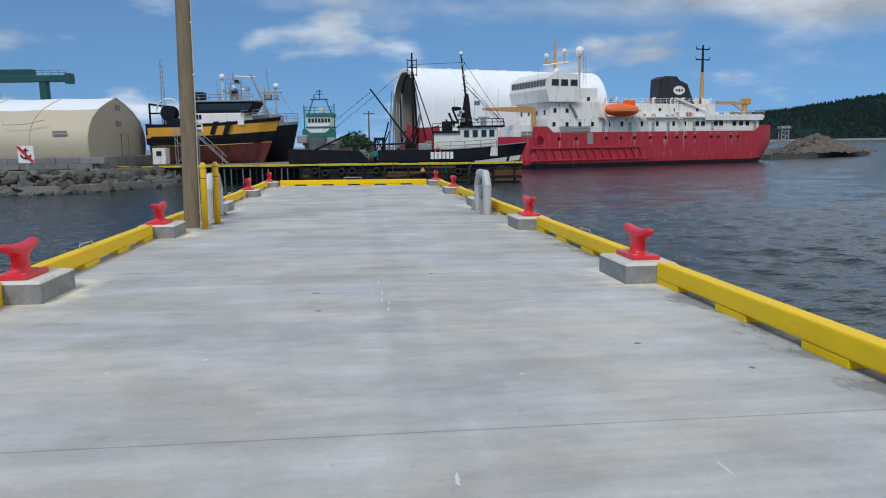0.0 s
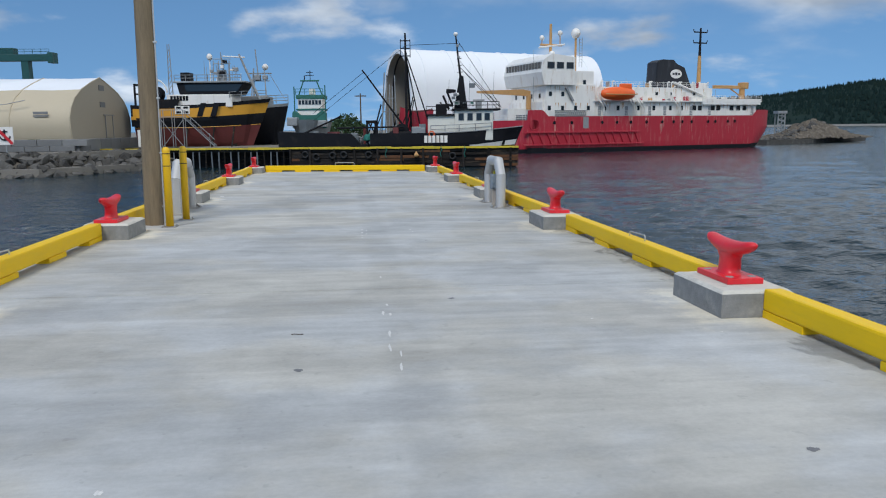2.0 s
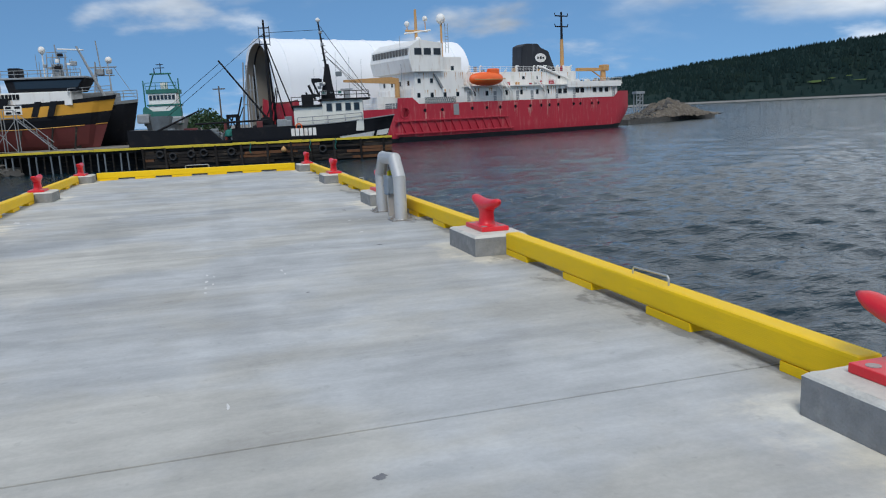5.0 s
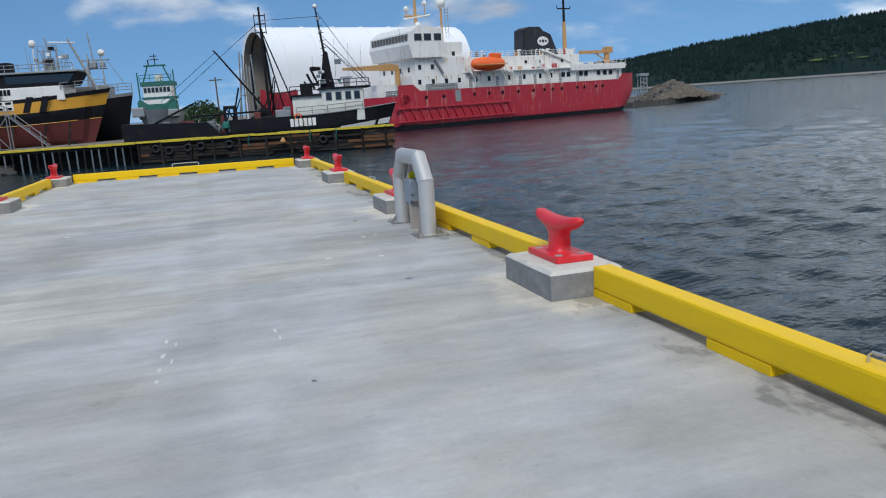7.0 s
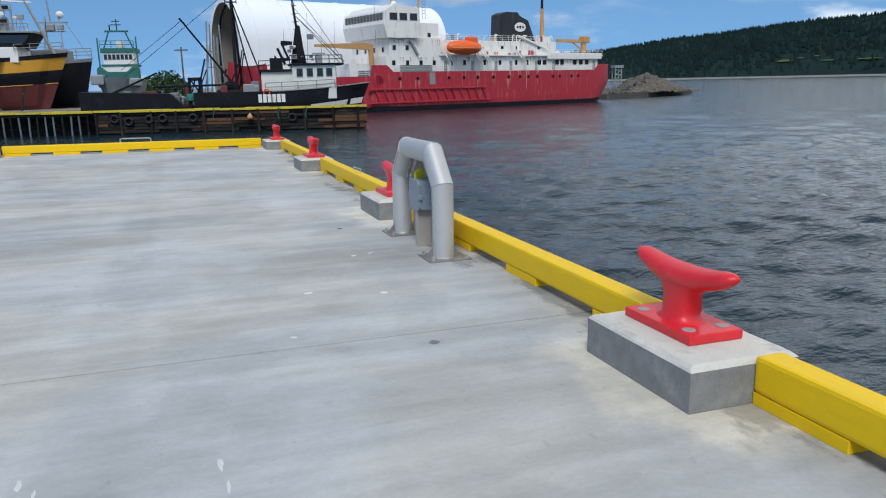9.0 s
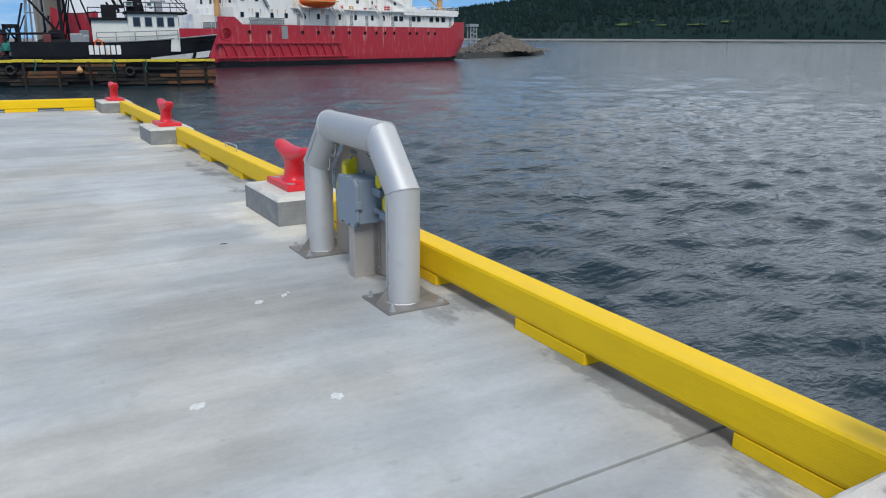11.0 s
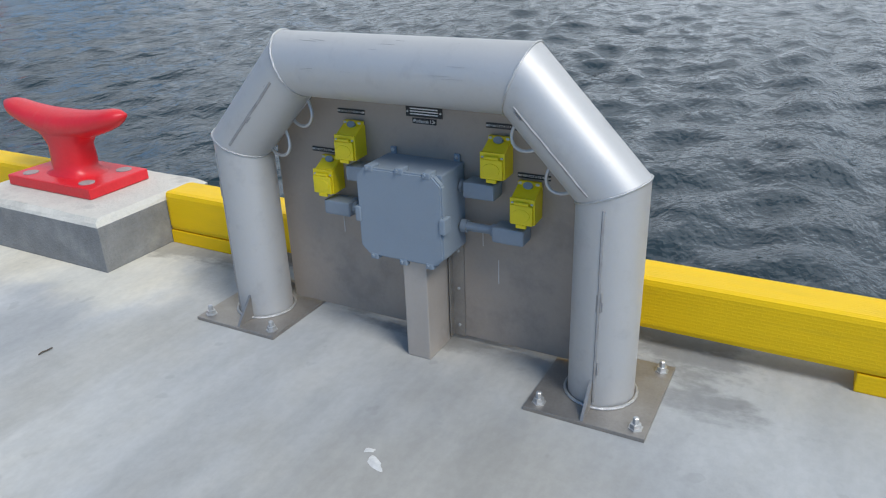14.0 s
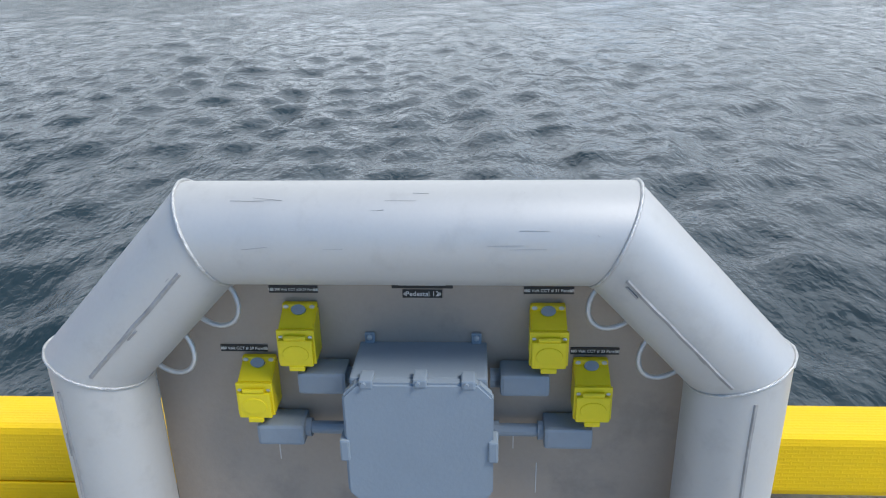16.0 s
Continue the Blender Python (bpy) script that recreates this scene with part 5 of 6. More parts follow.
    for s in (17.3, 24.6, 26.6, 36.0):
        part("davit", tube([(s + 1.6, 0.5, 7.2), (s + 1.5, 0.2, 8.6), (s + 0.6, -0.1, 9.6), (s, 0.3, 10.6), (s + 0.1, 0.6, 12.4), (s + 0.6, 0.2, 13.2)], 0.17, 8), M_SHIPWHITE, root, "white curved davit arm")
        part("davit", tube([(s + 2.3, 0.5, 7.2), (s + 2.2, 0.2, 8.6), (s + 1.3, -0.1, 9.6), (s + 0.7, 0.3, 10.6)], 0.14, 8), M_SHIPWHITE, root, "white curved davit arm")
    # cranes
    bm = rod((57.6, 3, 10.1), (57.6, 3, 13.0), 0.7, 0.6, 12)
    box((49.4, 2.6, 12.9), (58.4, 3.4, 13.6), 0.08, bm)
    rod((54.0, 3, 13.0), (57.4, 3, 11.2), 0.16, None, 8, bm)
    box((57.0, 2.2, 12.9), (58.8, 3.8, 14.3), 0.2, bm)
    part("aft_crane", bm, M_TAN, root, "tan deck crane with a level jib")
    part("stores_boom", rod((37.4, 1.6, 13.9), (45.4, 1.6, 11.3), 0.28, 0.2, 8), M_SHIPWHITE, root)
    bm = rod((3.6, 4.2, 8.4), (3.6, 4.2, 11.2), 0.5, None, 10)
    moved(bm, Matrix())
    part("fore_crane", bm, M_TAN, root)
    part("crane_jib", prism([(3.9, 11.0), (3.9, 12.0), (2.2, 12.3), (-7.6, 11.9), (-7.6, 11.5)], 1, 3.9, 4.6), M_TAN, root, "tan crane jib reaching over the foredeck")
    for s, h in ((12.4, 18.8), (26.0, 14.8), (20, 14.3), (50, 12.6), (57.8, 12.0), (4.0, 19.8), (30.5, 14.5)):
        part("aerial", rod((s, 3, 9.9), (s, 3, h), 0.05, 0.03, 5), M_GREYSTEEL, root)
    for s, y, z in ((47.5, 1.2, 10.15), (50.5, 1.0, 10.15), (29, 1.2, 10.15), (40.0, 1.1, 10.15)):
        part("deck_locker", box((s, y, z), (s + 1.0, y + 0.8, z + 0.9), 0.05), M_HULLRED if z == 10.15 and s == 40.0 else M_SHIPWHITE, root)
    return root


red_ship()


# -- arched fabric sheds --
def arch_shed(name, m, length, width, profile, thick, skin, lining, label, ribs, open_end=True):
    """profile: (across, height) pairs over the arch; the near end is at x = 0."""
    root = thing(name, m, label, "fabric shed")
    bm = grid_mesh([[(0, y, z), (length * 0.25, y, z), (length * 0.5, y, z), (length * 0.75, y, z), (length, y, z)] for y, z in profile])
    part("cover", bm, skin, root, smooth=True)
    inner = [(width / 2 + (y - width / 2) * (1 - thick / width * 2), max(z - thick, 0) if z > 0.5 else z) for y, z in profile]
    # inner skin, coloured dark to carry the shade behind the open end
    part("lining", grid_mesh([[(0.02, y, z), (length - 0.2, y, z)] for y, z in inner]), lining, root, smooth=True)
    part("end_rim", grid_mesh([[(0, y, z), (0.0, u, w)] for (y, z), (u, w) in zip(profile, inner)]), skin, root)
    for i in range(ribs):
        x = length * (i + 0.5) / ribs
        part("rib", tube([(x, y, z + 0.05) for y, z in profile], 0.12, 6), skin, root)
    return root


def arch_profile(width, wall, top, lean=0.0, n=24, pointed=1.0):
    out = [(0.0, 0.0)]
    for i in range(n + 1):
        t = math.pi * (1 - i / n)
        out.append((width / 2 + width / 2 * math.cos(t) * (1 + lean * math.sin(t)), wall + (top - wall) * math.sin(t) ** pointed))
    out.append((width, 0.0))
    return out


white_shed = arch_shed("fabric_shed", across(-4.9, 160.5, GROUND, 24.5), 49.0, 15.5, arch_profile(15.5, 9.5, 19.2, 0.0, 26, 0.9), 0.9, M_FABRICWHITE, M_INSIDESHADE, "huge white arched fabric shed with an open dark end", 7)
part("back_wall", box((48.6, 0.3, 0), (48.95, 15.2, 13)), M_FABRICWHITE, white_shed)
for i in range(5):
    part("inner_rib", tube([(1.5 + i * 4, 7.75 + (y - 7.75) * 0.86, max(0, z - 1.0) if z > 0.5 else 0) for y, z in arch_profile(15.5, 9.5, 19.2, 0.0, 18, 0.9)], 0.16, 6), M_DARKSTEEL, white_shed)


def tan_shed():
    root = thing("storage_tent", across(-47.1, 100.5, 0.55), "tan fabric storage tent with a pointed arched end on block walls", "tent")
    half = [(0.0, 0.0), (-0.35, 1.4), (-0.3, 2.8), (0.35, 4.1), (1.5, 5.3), (3.6, 6.5), (6.4, 7.5), (9.3, 8.35)]
    prof = half + [(18.6 - y, z) for y, z in half[-2::-1]]
    xs = [-70 + 70 * i / 18 for i in range(19)]
    for nm, pts, material in (("side_panel", prof[:6], M_FABRICTAN), ("roof_panel", prof[5:10], M_FABRICWHITE), ("side_panel", prof[9:], M_FABRICTAN)):
        part(nm, grid_mesh([[(x, y, z - (0.1 if i % 2 else 0) * (1 if 0 < z else 0)) for i, x in enumerate(xs)] for y, z in pts]), material, root, smooth=True)
    bm = bmesh.new()
    bm.faces.new([bm.verts.new((0.0, y, z)) for y, z in prof])
    ret = bmesh.ops.extrude_face_region(bm, geom=bm.faces[:])
    bmesh.ops.translate(bm, vec=(-0.12, 0, 0), verts=[v for v in ret["geom"] if isinstance(v, bmesh.types.BMVert)])
    # end wall and door take the darkened tan, with shade painted in
    part("end_panel", bm, M_FABRICTANSHADE, root, "shaded tan end wall")
    for i in range(0, 19, 2):
        part("seam_rib", tube([(xs[i], y * 1.0, z + 0.04) for y, z in prof], 0.07, 6), M_FABRICTAN, root)
    door = part("end_door", box((0.0, 10.2, 0.05), (0.06, 12.4, 3.1)), M_FABRICTANSHADE, root)
    part("door_frame", boxes([((0.05, 10.0, 0), (0.12, 10.15, 3.3)), ((0.05, 12.4, 0), (0.12, 12.55, 3.3)), ((0.05, 9.6, 3.2), (0.12, 13.0, 3.32))]), M_GREYSTEEL, door)
    for y, z in ((8.8, 6.6), (8.8, 4.3)):
        part("vent", box((0.0, y, z), (0.08, y + 1.6, z + 0.75)), M_BLOCKWALL, root, "grey louvre vent")
    mark = part("maker_mark", boxes([((-4.6, -0.42, 2.9), (-2.7, -0.38, 3.1)), ((-4.6, -0.42, 3.2), (-2.7, -0.38, 3.55))]), M_BLOCKWALL, root, "grey printed bars")
    part("tie_rope", tube([(-11.3, -0.2, 5.0), (-11.0, -0.45, 4.4), (-8, -0.4, 4.5), (-5.6, -0.2, 5.0)], 0.05, 5), M_GREYSTEEL, root)
    return root


tan_shed()
bw = thing("block_wall", HARBOUR.copy(), "grey concrete block wall under the tent", "block wall", kind="structure")
for i in range(20):
    for lv in range(2):
        x = -110 + 70 * 0.0 + i * 3.2 + (1.6 if lv else 0)
        part("block", box((x, 98.6 + 0.05 * lv, -1.1 + lv * 0.82), (x + 3.14, 99.8, -1.1 + lv * 0.82 + 0.79), 0.04), M_BLOCKWALL, bw)
for i in range(6):
    part("block", box((-46.6 + i * 0.0, 99.0 + i * 3.2, -1.1), (-45.6, 102.1 + i * 3.2, 0.55), 0.04), M_BLOCKWALL, bw)

sign = thing("no_anchor_sign", across(-51.3, 92.6, -0.95), "white no-anchoring sign with a red slash on a post", "sign")
part("board", box((-0.98, -0.03, 1.0), (0.98, 0.03, 3.1), 0.01), M_SHIPWHITE, sign)
bm = tube([(0.62 * math.sin(t), -0.05, 1.55 + 0.45 - 0.55 * math.cos(t) + 0.1) for t in [radians(-80 + 160 * k / 14) for k in range(15)]], 0.1, 6)
rod((0, -0.05, 1.5), (0, -0.05, 2.8), 0.1, None, 6, bm)
rod((-0.35, -0.05, 2.55), (0.35, -0.05, 2.55), 0.08, None, 6, bm)
part("anchor_symbol", bm, M_BLACK, sign)
part("slash", prism([(-0.95, 2.85), (-0.95, 3.07), (-0.7, 3.07), (0.95, 1.3), (0.95, 1.03), (0.75, 1.03)], 1, -0.2, -0.16), M_SIGNRED, sign, "red diagonal slash")
part("sign_post", box((-0.08, 0.03, 0), (0.08, 0.15, 2.9)), M_GREYSTEEL, sign)

gantry = thing("gantry_crane", across(-74.4, 145, GROUND), "dark green travelling gantry crane behind the tent", "crane")
part("main_girder", box((-30, -0.8, 15.4), (4.0, 0.8, 16.6), 0.05), M_CRANEGREEN, gantry)
part("upper_girder", box((-34, 3.2, 16.4), (-5.2, 5.0, 18.2), 0.1), M_CRANEGREEN, gantry)
for x in (-1.2, -24):
    part("leg", prism([(x - 0.75, 0), (x + 0.75, 0), (x + 0.65, 15.4), (x - 0.65, 15.4)], 1, -0.7, 0.7), M_CRANEGREEN, gantry)
part("end_cap", box((3.2, -1.0, 15.0), (4.2, 1.0, 16.9), 0.05), M_CRANEGREEN, gantry)
rail(gantry, [(-30, -0.7, 16.6), (3.5, -0.7, 16.6)], 0.9, 0.04, M_CRANEGREEN)
for i in range(7):
    part("hoist_rope", rod((-10 + i * -0.9, 1, 8), (-10.5 + i * -0.9, 1, 15.4), 0.05, None, 5), M_GREYSTEEL, gantry)
part("slung_roof", prism([(-26, 9.0), (-7.5, 9.0), (-9, 9.9), (-16, 11.8), (-26, 12.0)], 1, 3, 12), M_TAN, gantry)


# -- fishing boats --
def bars(root, x, y, z, w, h, n, material):
    for i in range(n):
        part("registration_bar", box((x + i * w * 1.28, y - 0.04, z), (x + i * w * 1.28 + w, y, z + h)), material, root)


def black_boat():
    root = thing("fishing_boat", across(-8.9, 106.6, -2.4), "black-hulled fishing boat with a cream wheelhouse and bare mast", "boat", "fishing boats")
    sk = hull(root, 19.6, 6.0, [("lower_hull", 0, 0.5, M_HULLBLACK), ("upper_hull", 0.5, 1.0, M_HULLBLACK)], 3.25, 0.85, 2.2, 0.55, 0.9, -1.2)
    part("sheer_strake", tube([(x, -hb - 0.03, z) for x, hb, z in (sk(0.99, i / 20) for i in range(9, 21))], 0.07, 6), M_GREYSTEEL, root, "grey rubbing strake")
    strip = []
    for i in range(13):
        t = 0.68 + 0.315 * i / 12
        row = []
        for f in (0.52, 0.56 + 0.03 * i / 12, 0.60 + 0.06 * i / 12):
            x, hb, z = sk(f, t)
            row.append((x, -hb - 0.07, z))
        strip.append(row)
    part("bow_stripe", grid_mesh(strip), M_SHIPWHITE, root, "white wave stripe at the bow")
    part("wheelhouse", box((11.4, -2.3, 2.2), (16.6, 2.3, 6.2), 0.08), M_CREAM, root)
    part("wheelhouse_roof", box((11.1, -2.6, 6.2), (17.6, 2.6, 6.42), 0.05), M_DARKSTEEL, root)
    windows(root, [(12.3, -2.3, 5.35), (13.5, -2.3, 5.35), (14.7, -2.3, 5.35), (15.8, -2.3, 5.35)], 0.65, 0.9)
    windows(root, [(16.62, -1.4, 5.35), (16.62, 0, 5.35), (16.62, 1.4, 5.35)], 0.9, 0.9, axis=0)
    part("after_cabin", box((7.8, -2.2, 2.2), (11.4, 2.2, 5.5), 0.05), M_CREAM, root)
    part("cabin_roof", box((7.5, -2.5, 5.5), (11.4, 2.5, 5.75), 0.04), M_DARKSTEEL, root)
    rail(root, [(7.6, -2.4, 5.75), (11.2, -2.4, 5.75)], 1.0, 0.05, M_DARKSTEEL)
    rail(root, [(11.2, -2.5, 6.42), (17.4, -2.5, 6.42)], 0.9, 0.05, M_DARKSTEEL)
    rail(root, [(8.2, -2.9, 3.2), (12.0, -2.9, 3.3), (16.4, -2.6, 3.5)], 1.0, 0.05, M_GREYSTEEL)
    bars(root, 7.3, -3.06, 1.95, 0.42, 0.95, 6, M_SHIPWHITE)
    # wheelhouse mast and aft gantry
    bm = rod((12.5, 0, 9.0), (11.7, 0, 16.3), 0.17, 0.09, 8)
    part("mast", bm, M_DARKSTEEL, root, "dark raked mast")
    part("mast_casing", prism([(11.4, 6.4), (13.3, 6.4), (13.0, 8.2), (12.7, 10.9), (12.2, 10.9), (11.8, 8.6)], 1, -0.45, 0.45, 0.08), M_DARKSTEEL, root)
    rc = random.Random(31)
    for i in range(14):
        x, z, d = rc.uniform(10.6, 14.0), rc.uniform(6.6, 9.6), rc.uniform(0.15, 0.4)
        part("mast_fitting", box((x - d, -0.9, z - d * 0.7), (x + d, -0.4, z + d * 0.8), 0.05), rc.choice([M_DARKSTEEL, M_DARKSTEEL, M_GREYBOAT, M_GREYSTEEL, M_GREEN]), root)
    for i in range(6):
        z = 10.4 + i * 0.9
        part("mast_step", rod((11.95 - 0.05 * i, -0.2, z), (12.75 - 0.1 * i, -0.2, z + 0.1), 0.045, None, 6), M_DARKSTEEL, root)
    for x, z in ((12.05, 13.2), (11.9, 14.7)):
        part("mast_lamp", box((x - 0.2, -0.3, z), (x + 0.2, 0.1, z + 0.35), 0.06), M_GREYSTEEL, root)
    for a, b in (((12.3, 0, 12.0), (17.6, -2.4, 6.5)), ((12.3, 0, 12.0), (17.6, 2.4, 6.5)), ((11.8, 0, 15.8), (17.9, 0, 6.6))):
        part("stay", rod(a, b, 0.035, None, 5), M_DARKSTEEL, root)
    bar_parts("exhaust_pipe", [((10.7, 0.2, 6.4), (9.9, 0.2, 8.3), 0.16), ((11.2, -0.3, 6.9), (10.4, -0.3, 8.9), 0.14), ((10.2, 0.3, 6.0), (9.5, 0.3, 7.4), 0.12)], M_DARKSTEEL, root)
    part("deck_lamp", ball((11.9, -0.75, 8.4), 0.2), M_SHIPWHITE, root)
    part("engine_box", box((8.9, -1.2, 5.75), (10.4, 1.2, 7.1), 0.08), M_DARKSTEEL, root)
    part("mast_top_lamp", ball((11.7, 0, 16.4), 0.3), M_SHIPWHITE, root)
    bm = rod((4.9, -0.7, 1.8), (4.85, 0, 16.6), 0.2, 0.12, 8)
    rod((5.6, 0.9, 1.8), (4.95, 0, 14.0), 0.16, 0.1, 8, bm)
    rod((8.0, -1.6, 4.5), (5.0, 0, 13.6), 0.09, None, 6, bm)
    rod((6.8, 1.6, 3.5), (5.0, 0, 13.0), 0.09, None, 6, bm)
    for z in (13.6, 14.6, 15.6):
        rod((4.2, 0, z), (5.5, 0, z), 0.07, None, 6, bm)
    for x in (4.2, 5.5):
        rod((x, 0, 13.4), (x, 0, 15.8), 0.06, None, 6, bm)
    part("gantry_mast", bm, M_DARKSTEEL, root, "tall dark lattice-topped gantry mast")
    bm = rod((5.2, -0.5, 3.2), (-0.6, -1.0, 11.2), 0.14, 0.1, 8)
    rod((-0.6, -1, 11.2), (-1.0, -1, 11.7), 0.1, None, 6, bm)
    part("derrick", bm, M_DARKSTEEL, root)
    part("hull_box", prism([(3.6, 3.2), (8.2, 3.2), (8.6, 6.4), (6.2, 6.0), (3.9, 6.9)], 1, 1.8, 2.6), M_HULLRED, root, "dark red plated gear box")
    part("mast_portal", boxes([((-0.6, -1.6, 1.8), (-0.3, -1.3, 5.0)), ((0.7, -1.6, 1.8), (1.0, -1.3, 5.0)), ((-0.6, -1.6, 4.6), (1.0, -1.3, 5.0))]), M_DARKSTEEL, root)
    rg = random.Random(77)
    for i in range(16):
        x = rg.uniform(-1.2, 6.8)
        part("deck_gear", box((x, rg.uniform(-2.4, -0.6), 1.8), (x + rg.uniform(0.3, 1.3), rg.uniform(-0.4, 1.2), 2.2 + rg.uniform(0.2, 2.3)), 0.1), rg.choice([M_DARKSTEEL, M_DARKSTEEL, M_GREYBOAT, M_OXIDE, M_GREYSTEEL]), root)
    bar_parts("gear_post", [((rg.uniform(-1, 7), rg.uniform(-1.5, 1.5), 1.8), (rg.uniform(-0.5, 6), rg.uniform(-1, 1), rg.uniform(4.5, 9.5)), rg.uniform(0.05, 0.12)) for i in range(9)], M_DARKSTEEL, root)
    part("winch", boxes([((2.5, -1.8, 1.6), (5.8, 1.6, 3.5)), ((6.0, -1.4, 1.6), (7.4, 1.4, 4.0))], 0.25), M_DARKSTEEL, root)
    part("net_drum", moved(revolve(((0.9, -1.2), (0.95, -1.1), (0.5, -1.0), (0.6, 0), (0.5, 1.0), (0.95, 1.1), (0.9, 1.2)), 14), Matrix.Translation((4.2, 0, 3.6)) @ pose(0, 0, 0, 90, 0, 0)), M_DARKSTEEL, root)
    part("fish_box", boxes([((0.6, -2.2, 2.6), (3.2, -1.2, 3.0))], 0.05), M_CREAM, root)
    part("buoy", ball((0.9, -1.9, 2.3), 0.35), M_ORANGE, root)
    part("life_ring", moved(tube([(0.35 * math.cos(t), 0, 0.35 * math.sin(t)) for t in [2 * math.pi * k / 14 for k in range(15)]], 0.09, 6), Matrix.Translation((8.3, -2.95, 3.1))), M_ORANGE, root)
    bm = bmesh.new()
    for p, q in (((12.0, 0, 15.2), (4.9, 0, 15.0)), ((4.9, 0, 15.0), (-8, 0, 5.0)), ((12.1, 0, 13), (17.5, -2, 6.6)), ((-0.8, -1, 11.4), (-8.0, 0, 6.0))):
        rod(p, q, 0.03, None, 5, bm)
    part("rigging", bm, M_DARKSTEEL, root)
    for x, h in ((13.5, 12.5), (15.2, 11.8), (16.8, 11.5), (10.6, 10.5)):
        part("whip_aerial", rod((x, 1, 6.4), (x + 0.2, 1, h), 0.03, 0.02, 5), M_GREYSTEEL, root)
    part("radar", boxes([((14.4, -0.5, 6.42), (15.2, 0.5, 7.5)), ((14.0, -0.1, 7.5), (15.6, 0.1, 7.7))], 0.05), M_GREYSTEEL, root)
    return root


black_boat()


def low_boat():
    root = thing("work_boat", across(-21.4, 107.2, -2.4), "low black work boat heaped with nets and gear", "boat", "fishing boats")
    part("hull_plating", prism([(0.0, 0.2), (9.8, 0.2), (11.6, 1.2), (9.8, 3.2), (0.3, 3.55), (-0.15, 3.6)], 1, -2.2, 2.2, 0.06), M_HULLBLACK, root)
    part("low_waist", box((9.0, -2.1, 0.3), (12.3, 2.1, 1.75), 0.05), M_HULLBLACK, root)
    part("pipe_rail", rods([((8.0, -2.2, 4.0), (17.0, -2.2, 4.1), 0.12), ((12.0, -2.2, 1.9), (17.6, -2.2, 1.9), 0.1)]), M_DARKSTEEL, root)
    part("net_heap", moved(rock_to_bm(5, (1.5, 1.2, 2.0)), Matrix.Translation((12.2, -2.0, 2.7))), M_NET, root, "heap of green netting")
    r = random.Random(9)
    for i in range(12):
        x = r.uniform(4, 11)
        s = r.uniform(0.4, 1.0)
        part("deck_gear", box((x, r.uniform(-1.8, 0.5), 1.7), (x + s * r.uniform(0.8, 2.0), r.uniform(0.8, 1.9), 2.0 + r.uniform(0.3, 1.6)), 0.12), r.choice([M_GREYBOAT, M_DARKSTEEL, M_GREYSTEEL, M_OXIDE]), root)
    part("skiff", moved(rock_to_bm(3, (2.4, 1.0, 0.8)), Matrix.Translation((14.9, 0.5, 2.7))), M_GREYBOAT, root)
    part("boom", rod((3.2, -1.2, 3.3), (8.4, -1.0, 5.6), 0.14, 0.1, 8), M_DARKSTEEL, root)
    bar_parts("gallows_bar", [((13.8 + i * 0.55, r.uniform(-1, 1), 1.7), (14.4 + i * 0.35, r.uniform(-0.5, 0.5), r.uniform(9.5, 11.5)), 0.09) for i in range(5)] + [((13.4, -1, 1.71), (14.7, 0, 9.8), 0.08), ((13.7, 0, 4.0), (16.0, 0, 4.2), 0.06), ((13.9, 0, 6.2), (15.8, 0, 6.2), 0.06), ((14.2, 0, 8.0), (15.6, 0, 8.0), 0.06)], M_GREYSTEEL, root)
    return root


def rock_to_bm(seed, scale):
    bm = bmesh.new()
    bm.from_mesh(ROCKS[seed])
    return moved(bm, Matrix.Diagonal((*scale, 1)))


low_boat()


